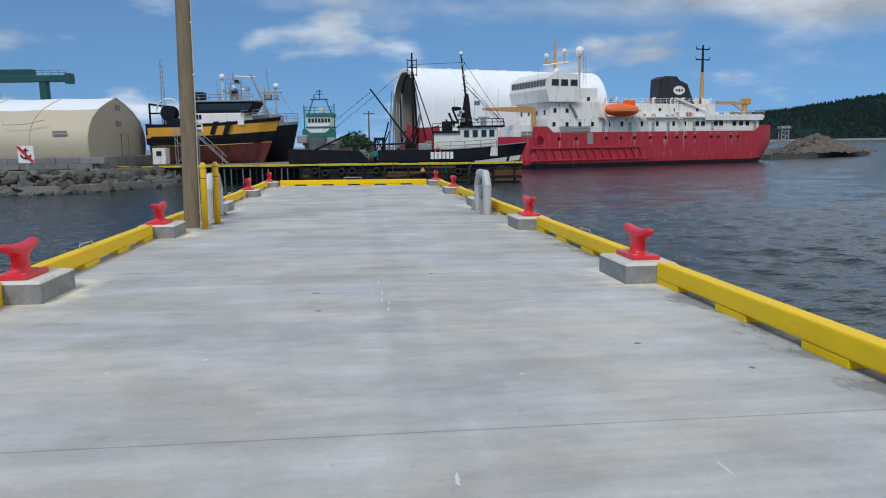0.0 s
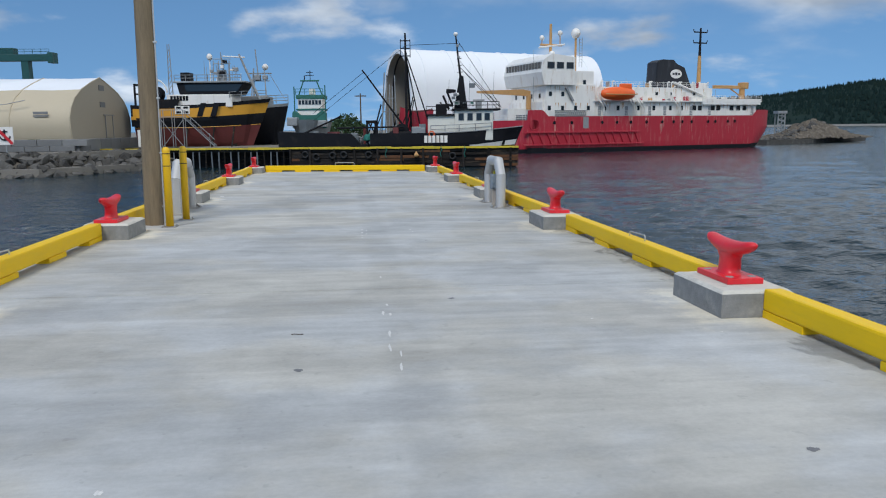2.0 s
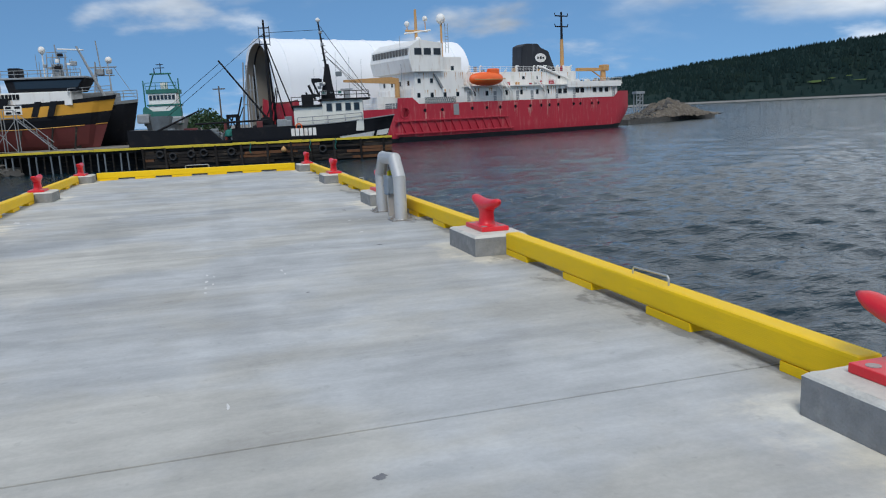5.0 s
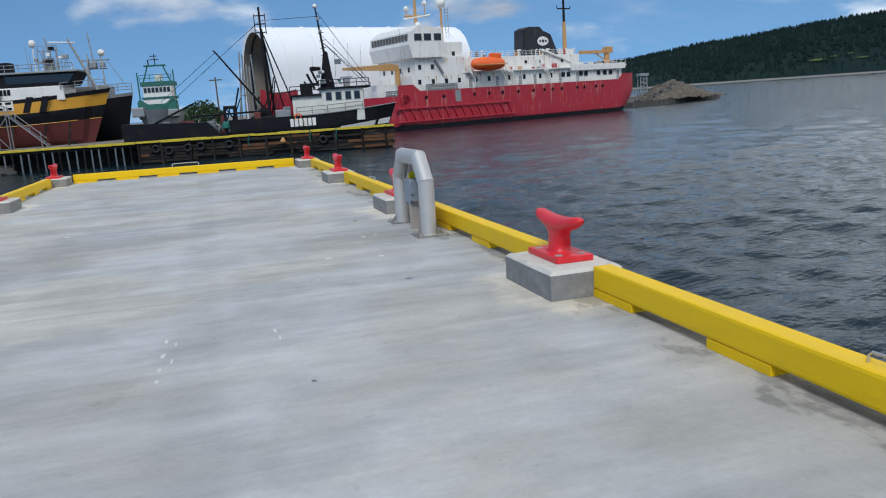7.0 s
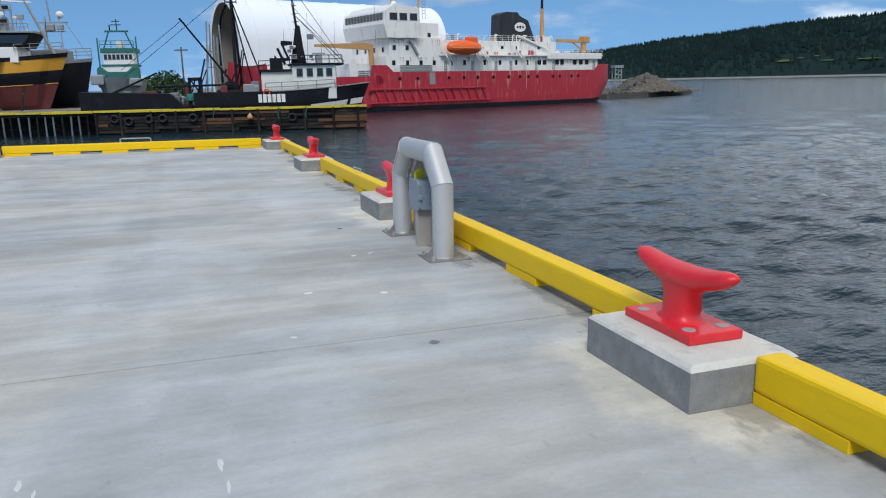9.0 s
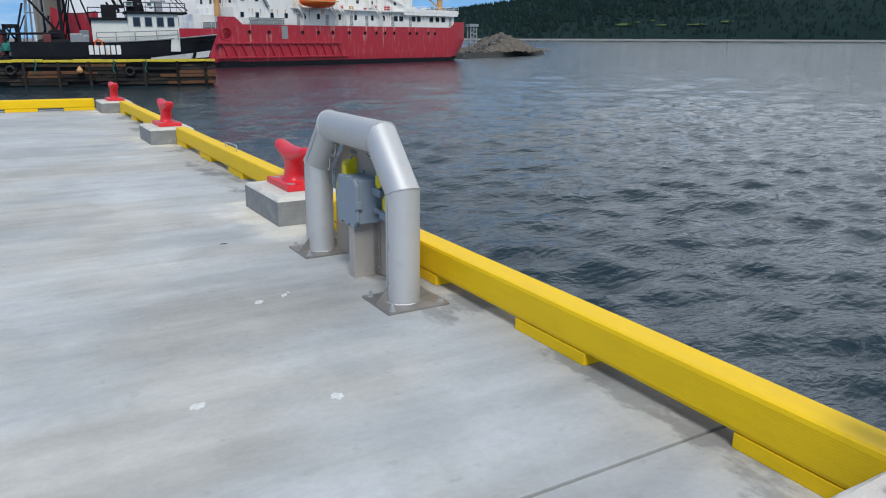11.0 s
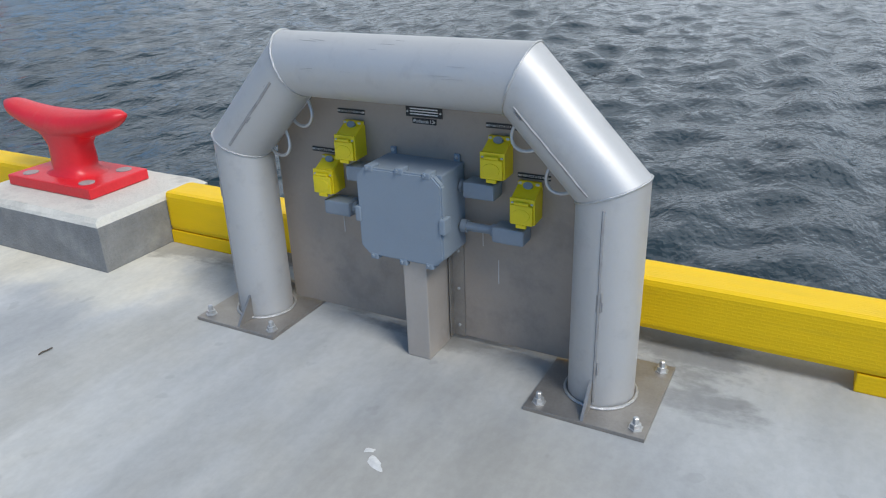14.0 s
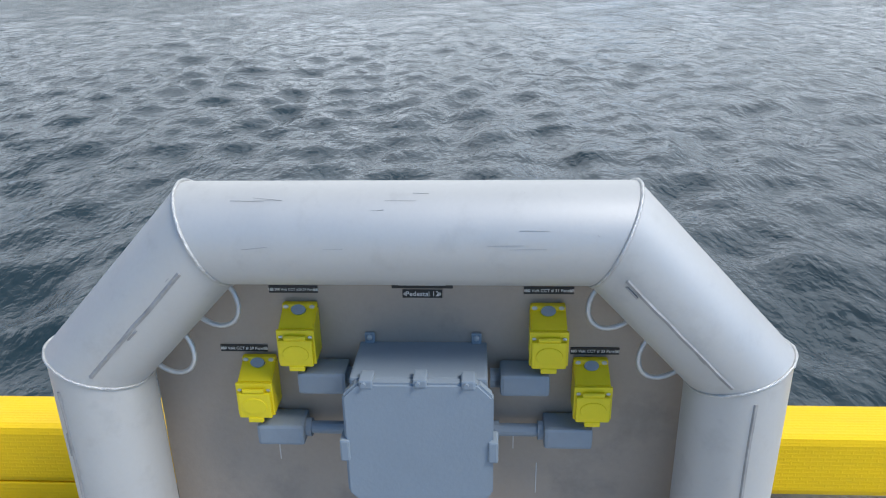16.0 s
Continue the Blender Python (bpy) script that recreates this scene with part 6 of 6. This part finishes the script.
def orange_boat():
    root = thing("fishing_boat", across(-45.5, 120, -1.05), "ochre and black trawler propped ashore with an oxide-red bottom", "boat", "fishing boats")
    sk = hull(root, 18.2, 7.0, [("bottom", 0, 0.46, M_OXIDE), ("black_side", 0.46, 0.70, M_HULLBLACK), ("ochre_side", 0.70, 0.92, M_OCHRE), ("black_sheer", 0.92, 1.0, M_HULLBLACK)], 6.3, 1.0, 3.0, 0.5, 0.95, 0.15)
    part("waterline_stripe", tube([(x, -hb - 0.03, z) for x, hb, z in (sk(0.46, i / 20) for i in range(21))], 0.05, 5), M_OCHRE, root)
    for a in (9.6, 11.6):
        part("black_slash", prism([(a, 4.6), (a + 0.8, 4.6), (a + 1.5, 6.6), (a + 0.7, 6.6)], 1, -3.52, -3.3), M_HULLBLACK, root)
    fl = part("painted_panel", box((6.4, -3.56, 5.0), (8.6, -3.4, 6.2)), M_SHIPWHITE, root, "white painted panel with dark shapes")
    for x in (6.6, 7.7):
        for z in (5.1, 5.8):
            part("panel_mark", box((x, -3.6, z), (x + 0.7, -3.55, z + 0.3)), M_HULLBLACK, fl)
    part("shelter", prism([(-0.3, 3.2), (5.4, 3.2), (7.0, 7.2), (3.5, 7.2), (3.0, 6.2), (-0.3, 6.4)], 1, -3.3, 3.3), M_HULLBLACK, root)
    part("shelter_stripe", box((-0.3, -3.36, 4.2), (5.2, -3.28, 4.7)), M_OCHRE, root)
    part("white_house", box((5.0, -2.8, 6.0), (14.8, 2.8, 7.9), 0.1), M_SHIPWHITE, root)
    bars(root, 5.6, -2.82, 7.0, 0.36, 0.7, 6, M_HULLBLACK)
    part("wheelhouse", prism([(7.0, 7.9), (15.6, 7.9), (16.8, 9.6), (6.6, 9.6)], 1, -2.7, 2.7, 0.05), M_HULLBLACK, root)
    part("wheelhouse_glass", prism([(8.0, 8.35), (15.7, 8.35), (16.4, 9.35), (7.8, 9.35)], 1, -2.74, 2.74), M_GLASS, root)
    part("wheelhouse_roof", box((6.2, -3.0, 9.6), (17.0, 3.0, 9.85), 0.05), M_GREYSTEEL, root)
    rail(root, [(6.4, -2.9, 9.85), (16.4, -2.9, 9.85)], 0.9, 0.05, M_GREYSTEEL)
    rail(root, [(14.5, -3.0, 7.3), (19.6, -1.2, 7.6)], 0.9, 0.05, M_GREYSTEEL)
    part("locker", boxes([((7.0, -2, 9.85), (8.4, 0, 11.2))], 0.1), M_HULLBLACK, root)
    part("mast_house", box((12.2, -0.5, 9.85), (13.4, 0.5, 11.7), 0.15), M_GREYSTEEL, root)
    part("mast", rod((12.9, 0, 12), (12.7, 0, 14.3), 0.14, 0.08, 8), M_GREYSTEEL, root, "grey stub mast")
    bar_parts("mast_yard", [((11.5, 0, z), (14.2, 0, z), 0.06) for z in (12.6, 13.3)], M_GREYSTEEL, root)
    bar_parts("mast_stay", [((x, -0.9, 9.8), (x + 0.1, -0.5, 13.0), 0.07) for x in (11.6, 12.4, 13.2, 14.0)], M_GREYSTEEL, root)
    part("yard", rod((13.0, 0, 13.7), (16.4, 0, 13.5), 0.1, None, 6), M_SHIPWHITE, root)
    part("radome", ball((11.0, 0, 13.6), 0.45, 1.2), M_SHIPWHITE, root, smooth=True)
    part("radome_post", rod((11.0, 0, 9.8), (11.0, 0, 13.3), 0.09, None, 6), M_SHIPWHITE, root)
    part("crane", rod((18.4, 0, 7.0), (15.5, 0, 14.0), 0.24, 0.14, 8), M_GREYSTEEL, root)
    # stern gantry and lattice mast
    bm = rods([((0.4, -3, 3.5), (0.4, -3, 9.5), 0.16), ((3.0, -3, 3.5), (3.0, -3, 8.6), 0.14), ((0.4, -3, 8.0), (3.0, -3, 8.0), 0.12), ((0.4, 3, 3.5), (0.4, 3, 9.5), 0.16), ((0.4, -3, 9.4), (0.4, 3, 9.4), 0.16), ])
    part("stern_gantry", bm, M_DARKSTEEL, root, "dark stern gantry with a tall lattice mast")
    for x, top in ((1.7, 16.4), (5.0, 15.5)):
        for s_ in (-1, 1):
            part("lattice_leg", rod((x + 0.36 * s_, -0.6, 5.0), (x + 0.14 * s_, -0.6, top), 0.08, 0.06, 6), M_GREYSTEEL, root)
        for i in range(12):
            z = 5.6 + i * (top - 6.2) / 12
            w = 0.34 - 0.016 * i
            part("lattice_brace", rod((x - w, -0.6, z), (x + w, -0.6, z + (top - 6.2) / 12), 0.045, None, 5), M_GREYSTEEL, root)
    part("net_drum", moved(revolve(((1.15, -0.9), (1.2, -0.8), (0.75, -0.7), (0.85, 0), (0.75, 0.7), (1.2, 0.8), (1.15, 0.9)), 16), Matrix.Translation((3.2, -2.2, 8.0)) @ pose(0, 0, 0, 90, 0, 0)), M_HULLBLACK, root)
    part("drum_hoop", tube([(3.2 + 1.9 * math.cos(t), -2.6, 8.2 + 2.0 * math.sin(t)) for t in [math.pi * k / 12 for k in range(13)]], 0.12, 6), M_SHIPWHITE, root, "white bent-pipe hoop")
    ra = random.Random(41)
    for i in range(16):
        x, z = ra.uniform(9.8, 15.8), ra.uniform(10.6, 13.2)
        part("aerial", rod((x, ra.uniform(-1.5, 1.0), 9.8), (x + ra.uniform(-0.2, 0.2), ra.uniform(-1.0, 0.6), z), 0.045, 0.03, 5), ra.choice([M_GREYSTEEL, M_SHIPWHITE]), root)
    for i in range(8):
        x, z = ra.uniform(10.5, 15.0), ra.uniform(10.4, 12.8)
        part("mast_fitting", box((x, -0.9, z), (x + ra.uniform(0.3, 0.8), -0.3, z + ra.uniform(0.2, 0.6)), 0.05), ra.choice([M_GREYSTEEL, M_SHIPWHITE, M_DARKSTEEL]), root)
    for i in range(5):
        part("keel_block", box((2 + i * 3.0, -1.2, 0), (2.8 + i * 3.0, 1.2, 0.5)), M_OLDWOOD, root)
    for x in (4, 8, 12, 15):
        part("prop", rod((x, -5.0, 0.0), (x, -3.0, 3.0), 0.14, None, 8), M_OLDWOOD, root)
    return root


orange_boat()


def second_boat():
    root = thing("fishing_boat", across(-38.0, 127, -1.05), "dark-hulled fishing boat with grey upperworks hauled ashore", "boat", "fishing boats")
    hull(root, 13.0, 6.0, [("bottom", 0, 0.4, M_HULLBLACK), ("side_plating", 0.4, 0.93, M_HULLBLACK), ("bulwark", 0.93, 1.0, M_GREYSTEEL)], 6.2, 0.6, 1.6, 0.5, 0.95, 0.15)
    part("house", box((5.0, -2.4, 6.0), (11.0, 2.4, 7.9), 0.1), M_GREYSTEEL, root)
    rail(root, [(8.5, -2.2, 6.6), (14.0, -0.6, 6.8)], 1.3, 0.06, M_GREYSTEEL, 3)
    bm = rods([((8.2, -1, 7.8), (8.5, 0, 12.4), 0.1), ((10.6, -1, 7.8), (10.2, 0, 12.4), 0.1), ((8.2, 1, 7.8), (8.5, 0, 12.4), 0.1), ((8.0, 0, 10.4), (11.0, 0, 10.4), 0.08), ((7.6, 0, 11.6), (11.4, 0, 11.6), 0.1), ((9.2, 0, 11.0), (8.9, 0, 15.4), 0.09), ((11, 0, 11.6), (13.6, 0, 7.0), 0.04)])
    part("mast_frame", bm, M_GREYSTEEL, root)
    part("radome", ball((10.4, 0, 12.6), 0.5), M_SHIPWHITE, root, smooth=True)
    part("mast_gear", boxes([((8.6, -0.4, 10.5), (9.6, 0.4, 11.4)), ((9.9, -0.4, 10.6), (10.7, 0.4, 11.3))], 0.1), M_GREYSTEEL, root)
    for i in range(4):
        part("keel_block", box((2 + i * 3.0, -1.2, 0), (2.8 + i * 3.0, 1.2, 0.5)), M_OLDWOOD, root)
    return root


second_boat()


def green_boat():
    root = thing("fishing_boat", across(-19.3, 119, -1.05) @ Matrix.Diagonal((0.8, 0.8, 0.9, 1)), "green and white trawler seen bow-on with a grey bow", "boat", "fishing boats")
    bm = grid_mesh([[(x * (0.55 + 0.45 * f), y + (1 - f) * 1.0 * (1 if y < -3 else 0), f * (4.4 if abs(x) < 2.5 else 4.0)) for f in (0, 0.25, 0.5, 0.75, 1.0)] for x, y in ((-3.4, 6), (-3.5, 0), (-3.0, -2.6), (-1.6, -4.8), (0, -5.6), (1.6, -4.8), (3.0, -2.6), (3.5, 0), (3.4, 6))])
    part("hull_plating", bm, M_GREYBOAT, root)
    part("deck", box((-2.8, -3.5, 3.2), (2.8, 6.0, 3.6)), M_GREYBOAT, root)
    part("whaleback", prism([(-3.0, 3.0), (3.4, 3.0), (3.4, 5.6), (2.6, 6.0), (1.5, 5.2), (-1.5, 5.2), (-2.6, 6.0), (-3.0, 5.6)], 1, -2.4, -1.0, 0.1), M_GREEN, root)
    part("house", box((-2.4, 0.0, 3.2), (2.5, 5.0, 6.1), 0.05), M_SHIPWHITE, root)
    part("green_band", boxes([((-2.65, -0.15, 6.05), (2.75, 5.1, 6.3)), ((-2.6, -0.15, 7.95), (2.7, 5.1, 8.6))], 0.04), M_GREEN, root)
    part("wheelhouse", box((-2.3, 0.0, 6.3), (2.4, 4.6, 8.0), 0.05), M_SHIPWHITE, root)
    windows(root, [(-1.9 + i * 0.64, 0.0, 7.35) for i in range(7)], 0.42, 0.65)
    rail(root, [(-2.6, -0.1, 8.6), (2.6, -0.1, 8.6)], 1.0, 0.05, M_GREEN)
    bm = rods([((-2.2, 1, 8.6), (-1.2, 1, 11.0), 0.12), ((2.3, 1, 8.6), (1.3, 1, 11.0), 0.12), ((-1.8, 1, 11.0), (1.8, 1, 11.0), 0.13), ((-2.9, 0, 3.2), (-2.9, 0, 10.0), 0.12), ((3.0, 0, 3.2), (3.0, 0, 10.2), 0.12)])
    part("mast_frame", bm, M_GREEN, root, "green portal mast frame")
    bm = rods([((0.1, 1, 11), (0.1, 1, 12.7), 0.08), ((-0.8, 1, 11.9), (0.8, 1, 11.9), 0.06), ((-0.6, 1, 12.4), (0.6, 1, 12.4), 0.06), ((-1.0, 1, 11), (-1.0, 1, 11.9), 0.1)])
    part("mast_top", bm, M_DARKSTEEL, root)
    part("searchlight", boxes([((-0.2, 0.6, 8.6), (1.0, 1.4, 9.7))], 0.15), M_CREAM, root)
    part("trawl_door", box((-3.6, -5.0, 3.4), (-1.6, -3.0, 4.8), 0.2), M_GREYSTEEL, root)
    part("trawl_winch", box((1.8, -4.0, 3.2), (3.6, -1.5, 4.3), 0.2), M_GREYSTEEL, root)
    return root


green_boat()
rh = thing("red_boat", across(-5.0, 128, -1.05), "dark red boat bow behind the moored boats", "boat", "fishing boats")
hull(rh, 5.2, 3.4, [("red_hull", 0, 1.0, M_OXIDE)], 5.4, 0.4, -1.2, 0.5, 0.9, 0.0)

stair = thing("access_stair", across(-38.5, 113, GROUND), "grey steel scaffold stair beside the hauled-out boat", "stair")
bm = rods([((2.0, -1, 4.4), (6.4, -1, 0.1), 0.07), ((2.0, 0, 4.4), (6.4, 0, 0.1), 0.07), ((2.0, -1, 5.4), (6.4, -1, 1.1), 0.05), ((-1.2, -1, 4.4), (2.0, -1, 4.4), 0.07), ((-1.2, -1, 5.4), (2.0, -1, 5.4), 0.05)] + [((x, -1, 0), (x, -1, 5.4), 0.06) for x in (-1.2, 0.4, 2.0)] + [((x, 0, 0), (x, 0, 5.4), 0.06) for x in (-1.2, 0.4, 2.0)] + [((3.1, -1, 3.4), (3.1, -1, 4.4), 0.05), ((4.5, -1, 2), (4.5, -1, 3), 0.05), ((5.7, -1, 0), (5.7, -1, 2), 0.05), ((-1.2, -1, 0), (2.0, -1, 4.0), 0.05), ((2, -1, 0), (-1.2, -1, 4.0), 0.05)])
part("frame", bm, M_GREYSTEEL, stair)
for i in range(12):
    part("tread", box((2.1 + i * 0.36, -1, 4.2 - i * 0.35), (2.4 + i * 0.36, 0, 4.25 - i * 0.35)), M_GREYSTEEL, stair)

kiosk = thing("site_hut", across(-42.8, 111, GROUND), "small white site hut with a dark window", "hut")
part("body", box((0, 0, 0.2), (1.9, 1.8, 2.6), 0.04), M_SHIPWHITE, kiosk)
windows(kiosk, [(0.95, 0, 1.8)], 0.7, 0.6)


# -- tree, poles --
def leafy_tree(m, height, spread, label):
    root = thing("tree", m, label, "tree")
    r = random.Random(33)
    part("trunk", rod((0, 0, 0), (0.2, 0, height * 0.5), 0.25, 0.12, 8), M_BARK, root)
    part("limb", rods([((0.1, 0, height * 0.25), (r.uniform(-1, 1) * spread * 0.5, r.uniform(-1, 1), height * r.uniform(0.5, 0.8)), 0.09) for _ in range(7)]), M_BARK, root)
    bm = bmesh.new()
    for i in range(2600):
        t = r.uniform(0, 2 * math.pi)
        q = r.random() ** 0.5
        x, y = spread * q * math.cos(t), spread * 0.7 * q * math.sin(t)
        top = height * (1 - 0.42 * q * q) * (0.88 + 0.16 * noise.noise((x * 0.6, y * 0.6, 1.5)))
        z = height * 0.15 + (top - height * 0.15) * r.random() ** 0.6
        s = r.uniform(0.12, 0.3)
        a, b = Vector((r.uniform(-1, 1), r.uniform(-1, 1), r.uniform(-1, 1))).normalized() * s, Vector((r.uniform(-1, 1), r.uniform(-1, 1), r.uniform(-1, 1))).normalized() * s
        c = Vector((x, y, z))
        bm.faces.new([bm.verts.new(c + a), bm.verts.new(c + b), bm.verts.new(c - a), bm.verts.new(c - b)])
    part("crown", bm, M_LEAF, root)
    return root


leafy_tree(across(-17.6, 150, GROUND), 5.9, 4.2, "low round leafy green tree behind the boats")
up = thing("utility_pole", across(-14.5, 150, GROUND), "distant timber utility pole with a crossarm", "pole")
part("shaft", rod((0, 0, 0), (0, 0, 9.2), 0.17, 0.12, 8), M_BARK, up)
part("crossarm", box((-1.1, -0.08, 8.6), (1.1, 0.08, 8.8)), M_BARK, up)

# -- rubble spit --
spit = obj("rubble_spit", prism([(74, 200), (82, 187.5), (96, 196), (112, 211), (124, 219.5), (127, 223), (118, 228), (95, 222)], 2, -6, -2.3), M_ROCK)
spit.matrix_basis = HARBOUR
tagged(spit, "low gravel spit beyond the ship", "ground", kind="structure")
pile = bmesh.new()
rp = random.Random(17)
rows = []
for i in range(81):
    row = []
    for j in range(41):
        u, v = i / 80, j / 40
        x, y = 82 + 38 * u, 199 + 15 * u + (v - 0.5) * 14
        h = 4.3 * math.exp(-((u - 0.55) / 0.27) ** 2) * math.sin(math.pi * v) ** 0.7
        row.append((x, y, -2.3 + h * (1 + 0.3 * noise.noise((x * 0.35, y * 0.35, 0))) + 0.6 * noise.noise((x * 1.1, y * 1.1, 4)) + 0.45 * abs(noise.noise((x * 2.3, y * 2.3, 8)))))
    rows.append(row)
ob = obj("rubble_heap", grid_mesh(rows), M_RUBBLE)
ob.matrix_basis = HARBOUR
tagged(ob, "heap of grey-brown broken stone on the spit", "rubble", kind="structure")
rb = thing("spit_boulders", HARBOUR.copy(), "loose stones along the spit", "boulders", kind="structure")
for i in range(290):
    u = rp.random()
    x, y = 84 + 42 * u, 190 + 33 * u + rp.uniform(-1, 8) * (1 - u * 0.6)
    o = new("boulder", ROCKS[rp.randrange(7)])
    o.parent = rb
    hh = 4.3 * math.exp(-(((x - 82) / 38 - 0.55) / 0.27) ** 2) * math.sin(math.pi * min(1, max(0, (y - (199 + 15 * (x - 82) / 38)) / 14 + 0.5))) ** 0.7
    s = rp.uniform(0.6, 1.8)
    o.matrix_basis = Matrix.LocRotScale((x, y, -2.4 + hh), Euler((rp.random(), rp.random(), rp.uniform(0, 6))), (s, s, s))
tower = thing("light_tower", across(92.5, 204, -2.3), "small pale lattice tower on the spit", "tower")
bm = rods([((x, y, 0), (x, y, 7.2), 0.16) for x in (-0.9, 0.9) for y in (-0.9, 0.9)] + [((-0.9, -0.9, z), (0.9, -0.9, z), 0.12) for z in (1.2, 2.4, 3.6, 4.8, 6.0)] + [((-0.9, -0.9, z), (0.9, -0.9, z + 1.2), 0.09) for z in (0, 1.2, 2.4, 3.6, 4.8)])
part("lattice", bm, M_GREYSTEEL, tower)
part("platform", box((-1.3, -1.3, 6.6), (1.3, 1.3, 7.3)), M_GREYSTEEL, tower)


# -- wooded hill across the water --
def ridge(az):
    """Skyline height in metres at a bearing in degrees, about two kilometres off."""
    pts = [(8, 20), (20, 48), (30, 72), (37, 104), (45, 134), (53, 150), (62, 156), (75, 136), (90, 105), (110, 90), (130, 70), (150, 60)]
    for (a, h), (b, k) in zip(pts, pts[1:]):
        if a <= az <= b:
            f = (az - a) / (b - a)
            f = f * f * (3 - 2 * f) * 0.4 + f * 0.6
            return h + (k - h) * f
    return 20


def hill():
    root = thing("wooded_hill", Matrix(), "dark conifer-covered hill across the harbour", "hill", kind="structure")
    rows = []
    num = 200
    for i in range(num + 1):
        az = 8 + 142 * i / num
        a = radians(az)
        row = []
        for j in range(15):
            f = j / 14
            d = 1750 + 420 * f + 30 * noise.noise((az * 0.15, f, 0))
            h = SEA - 2 + (ridge(az) + 4) * (f ** 0.8) + 9 * f * (1 - f) * 2 * noise.noise((az * 0.22, f * 3, 5)) + (2.5 * noise.noise((az * 1.1, 2, 7)) if j > 8 else 0)
            row.append((d * math.sin(a), d * math.cos(a), h))
        rows.append(row)
    part("slope", grid_mesh(rows), M_FOREST, root, smooth=True)
    # trees: narrow cones over the slope and thick on the skyline
    r = random.Random(41)
    verts, faces = [], []

    def cone(x, y, z, h, w):
        k = len(verts)
        for q in range(5):
            t = 2 * math.pi * q / 5 + r.random()
            verts.append((x + w * math.cos(t), y + w * math.sin(t), z))
        verts.append((x, y, z + h))
        for q in range(5):
            faces.append((k + q, k + (q + 1) % 5, k + 5))

    for i in range(15000):
        az = r.uniform(9, 125)
        f = r.random() ** 0.7 if i > 3800 else r.uniform(0.94, 1.0)
        a = radians(az)
        d = 1750 + 420 * f
        h = SEA - 2 + (ridge(az) + 4) * (f ** 0.8)
        if f > 0.03 and not (42 < az < 52 and 0.12 < f < 0.30 and noise.noise((az * 1.3, f * 14, 3)) > 0.08):
            cone(d * math.sin(a), d * math.cos(a), h - 3, r.uniform(8, 15), r.uniform(3, 5.5))
    me = bpy.data.meshes.new("conifers")
    me.from_pydata(verts, [], faces)
    me.materials.append(M_FOREST)
    tr = new("conifers", me)
    tr.parent = root
    tagged(tr, "dense dark conifer forest", kind="stuff")
    for az, f, w, h in ((43.3, 0.19, 1.1, 0.04), (48.3, 0.17, 1.5, 0.025), (45.2, 0.24, 0.5, 0.02), (50.2, 0.20, 0.9, 0.03), (45.9, 0.17, 0.9, 0.02), (44.2, 0.22, 0.5, 0.02)):
        rows = []
        for i in range(9):
            a = radians(az - w / 2 + w * i / 8)
            row = []
            for j in range(4):
                g = f + h * (j / 3 - 0.5) * math.sin(math.pi * (i + 0.5) / 9) * (0.8 + 0.6 * noise.noise((az, i * 0.7, 0)))
                d = 1750 + 420 * g
                hh = SEA - 2 + (ridge(math.degrees(a)) + 4) * (g ** 0.8) + 2.5
                row.append((d * math.sin(a), d * math.cos(a), hh))
            rows.append(row)
        part("clearing", grid_mesh(rows), M_FIELD, root, "light green clearing")
    rows = []
    for i in range(121):
        a = radians(9 + 116 * i / 120)
        rows.append([(d * math.sin(a), d * math.cos(a), h) for d, h in ((1722, SEA - 0.5), (1730, SEA + 1.6 + noise.noise((i * 0.5, 0, 0))), (1752, SEA + 3.5))])
    part("shoreline", grid_mesh(rows), M_SHORE, root, "pale stony shoreline")
    return root


hill()
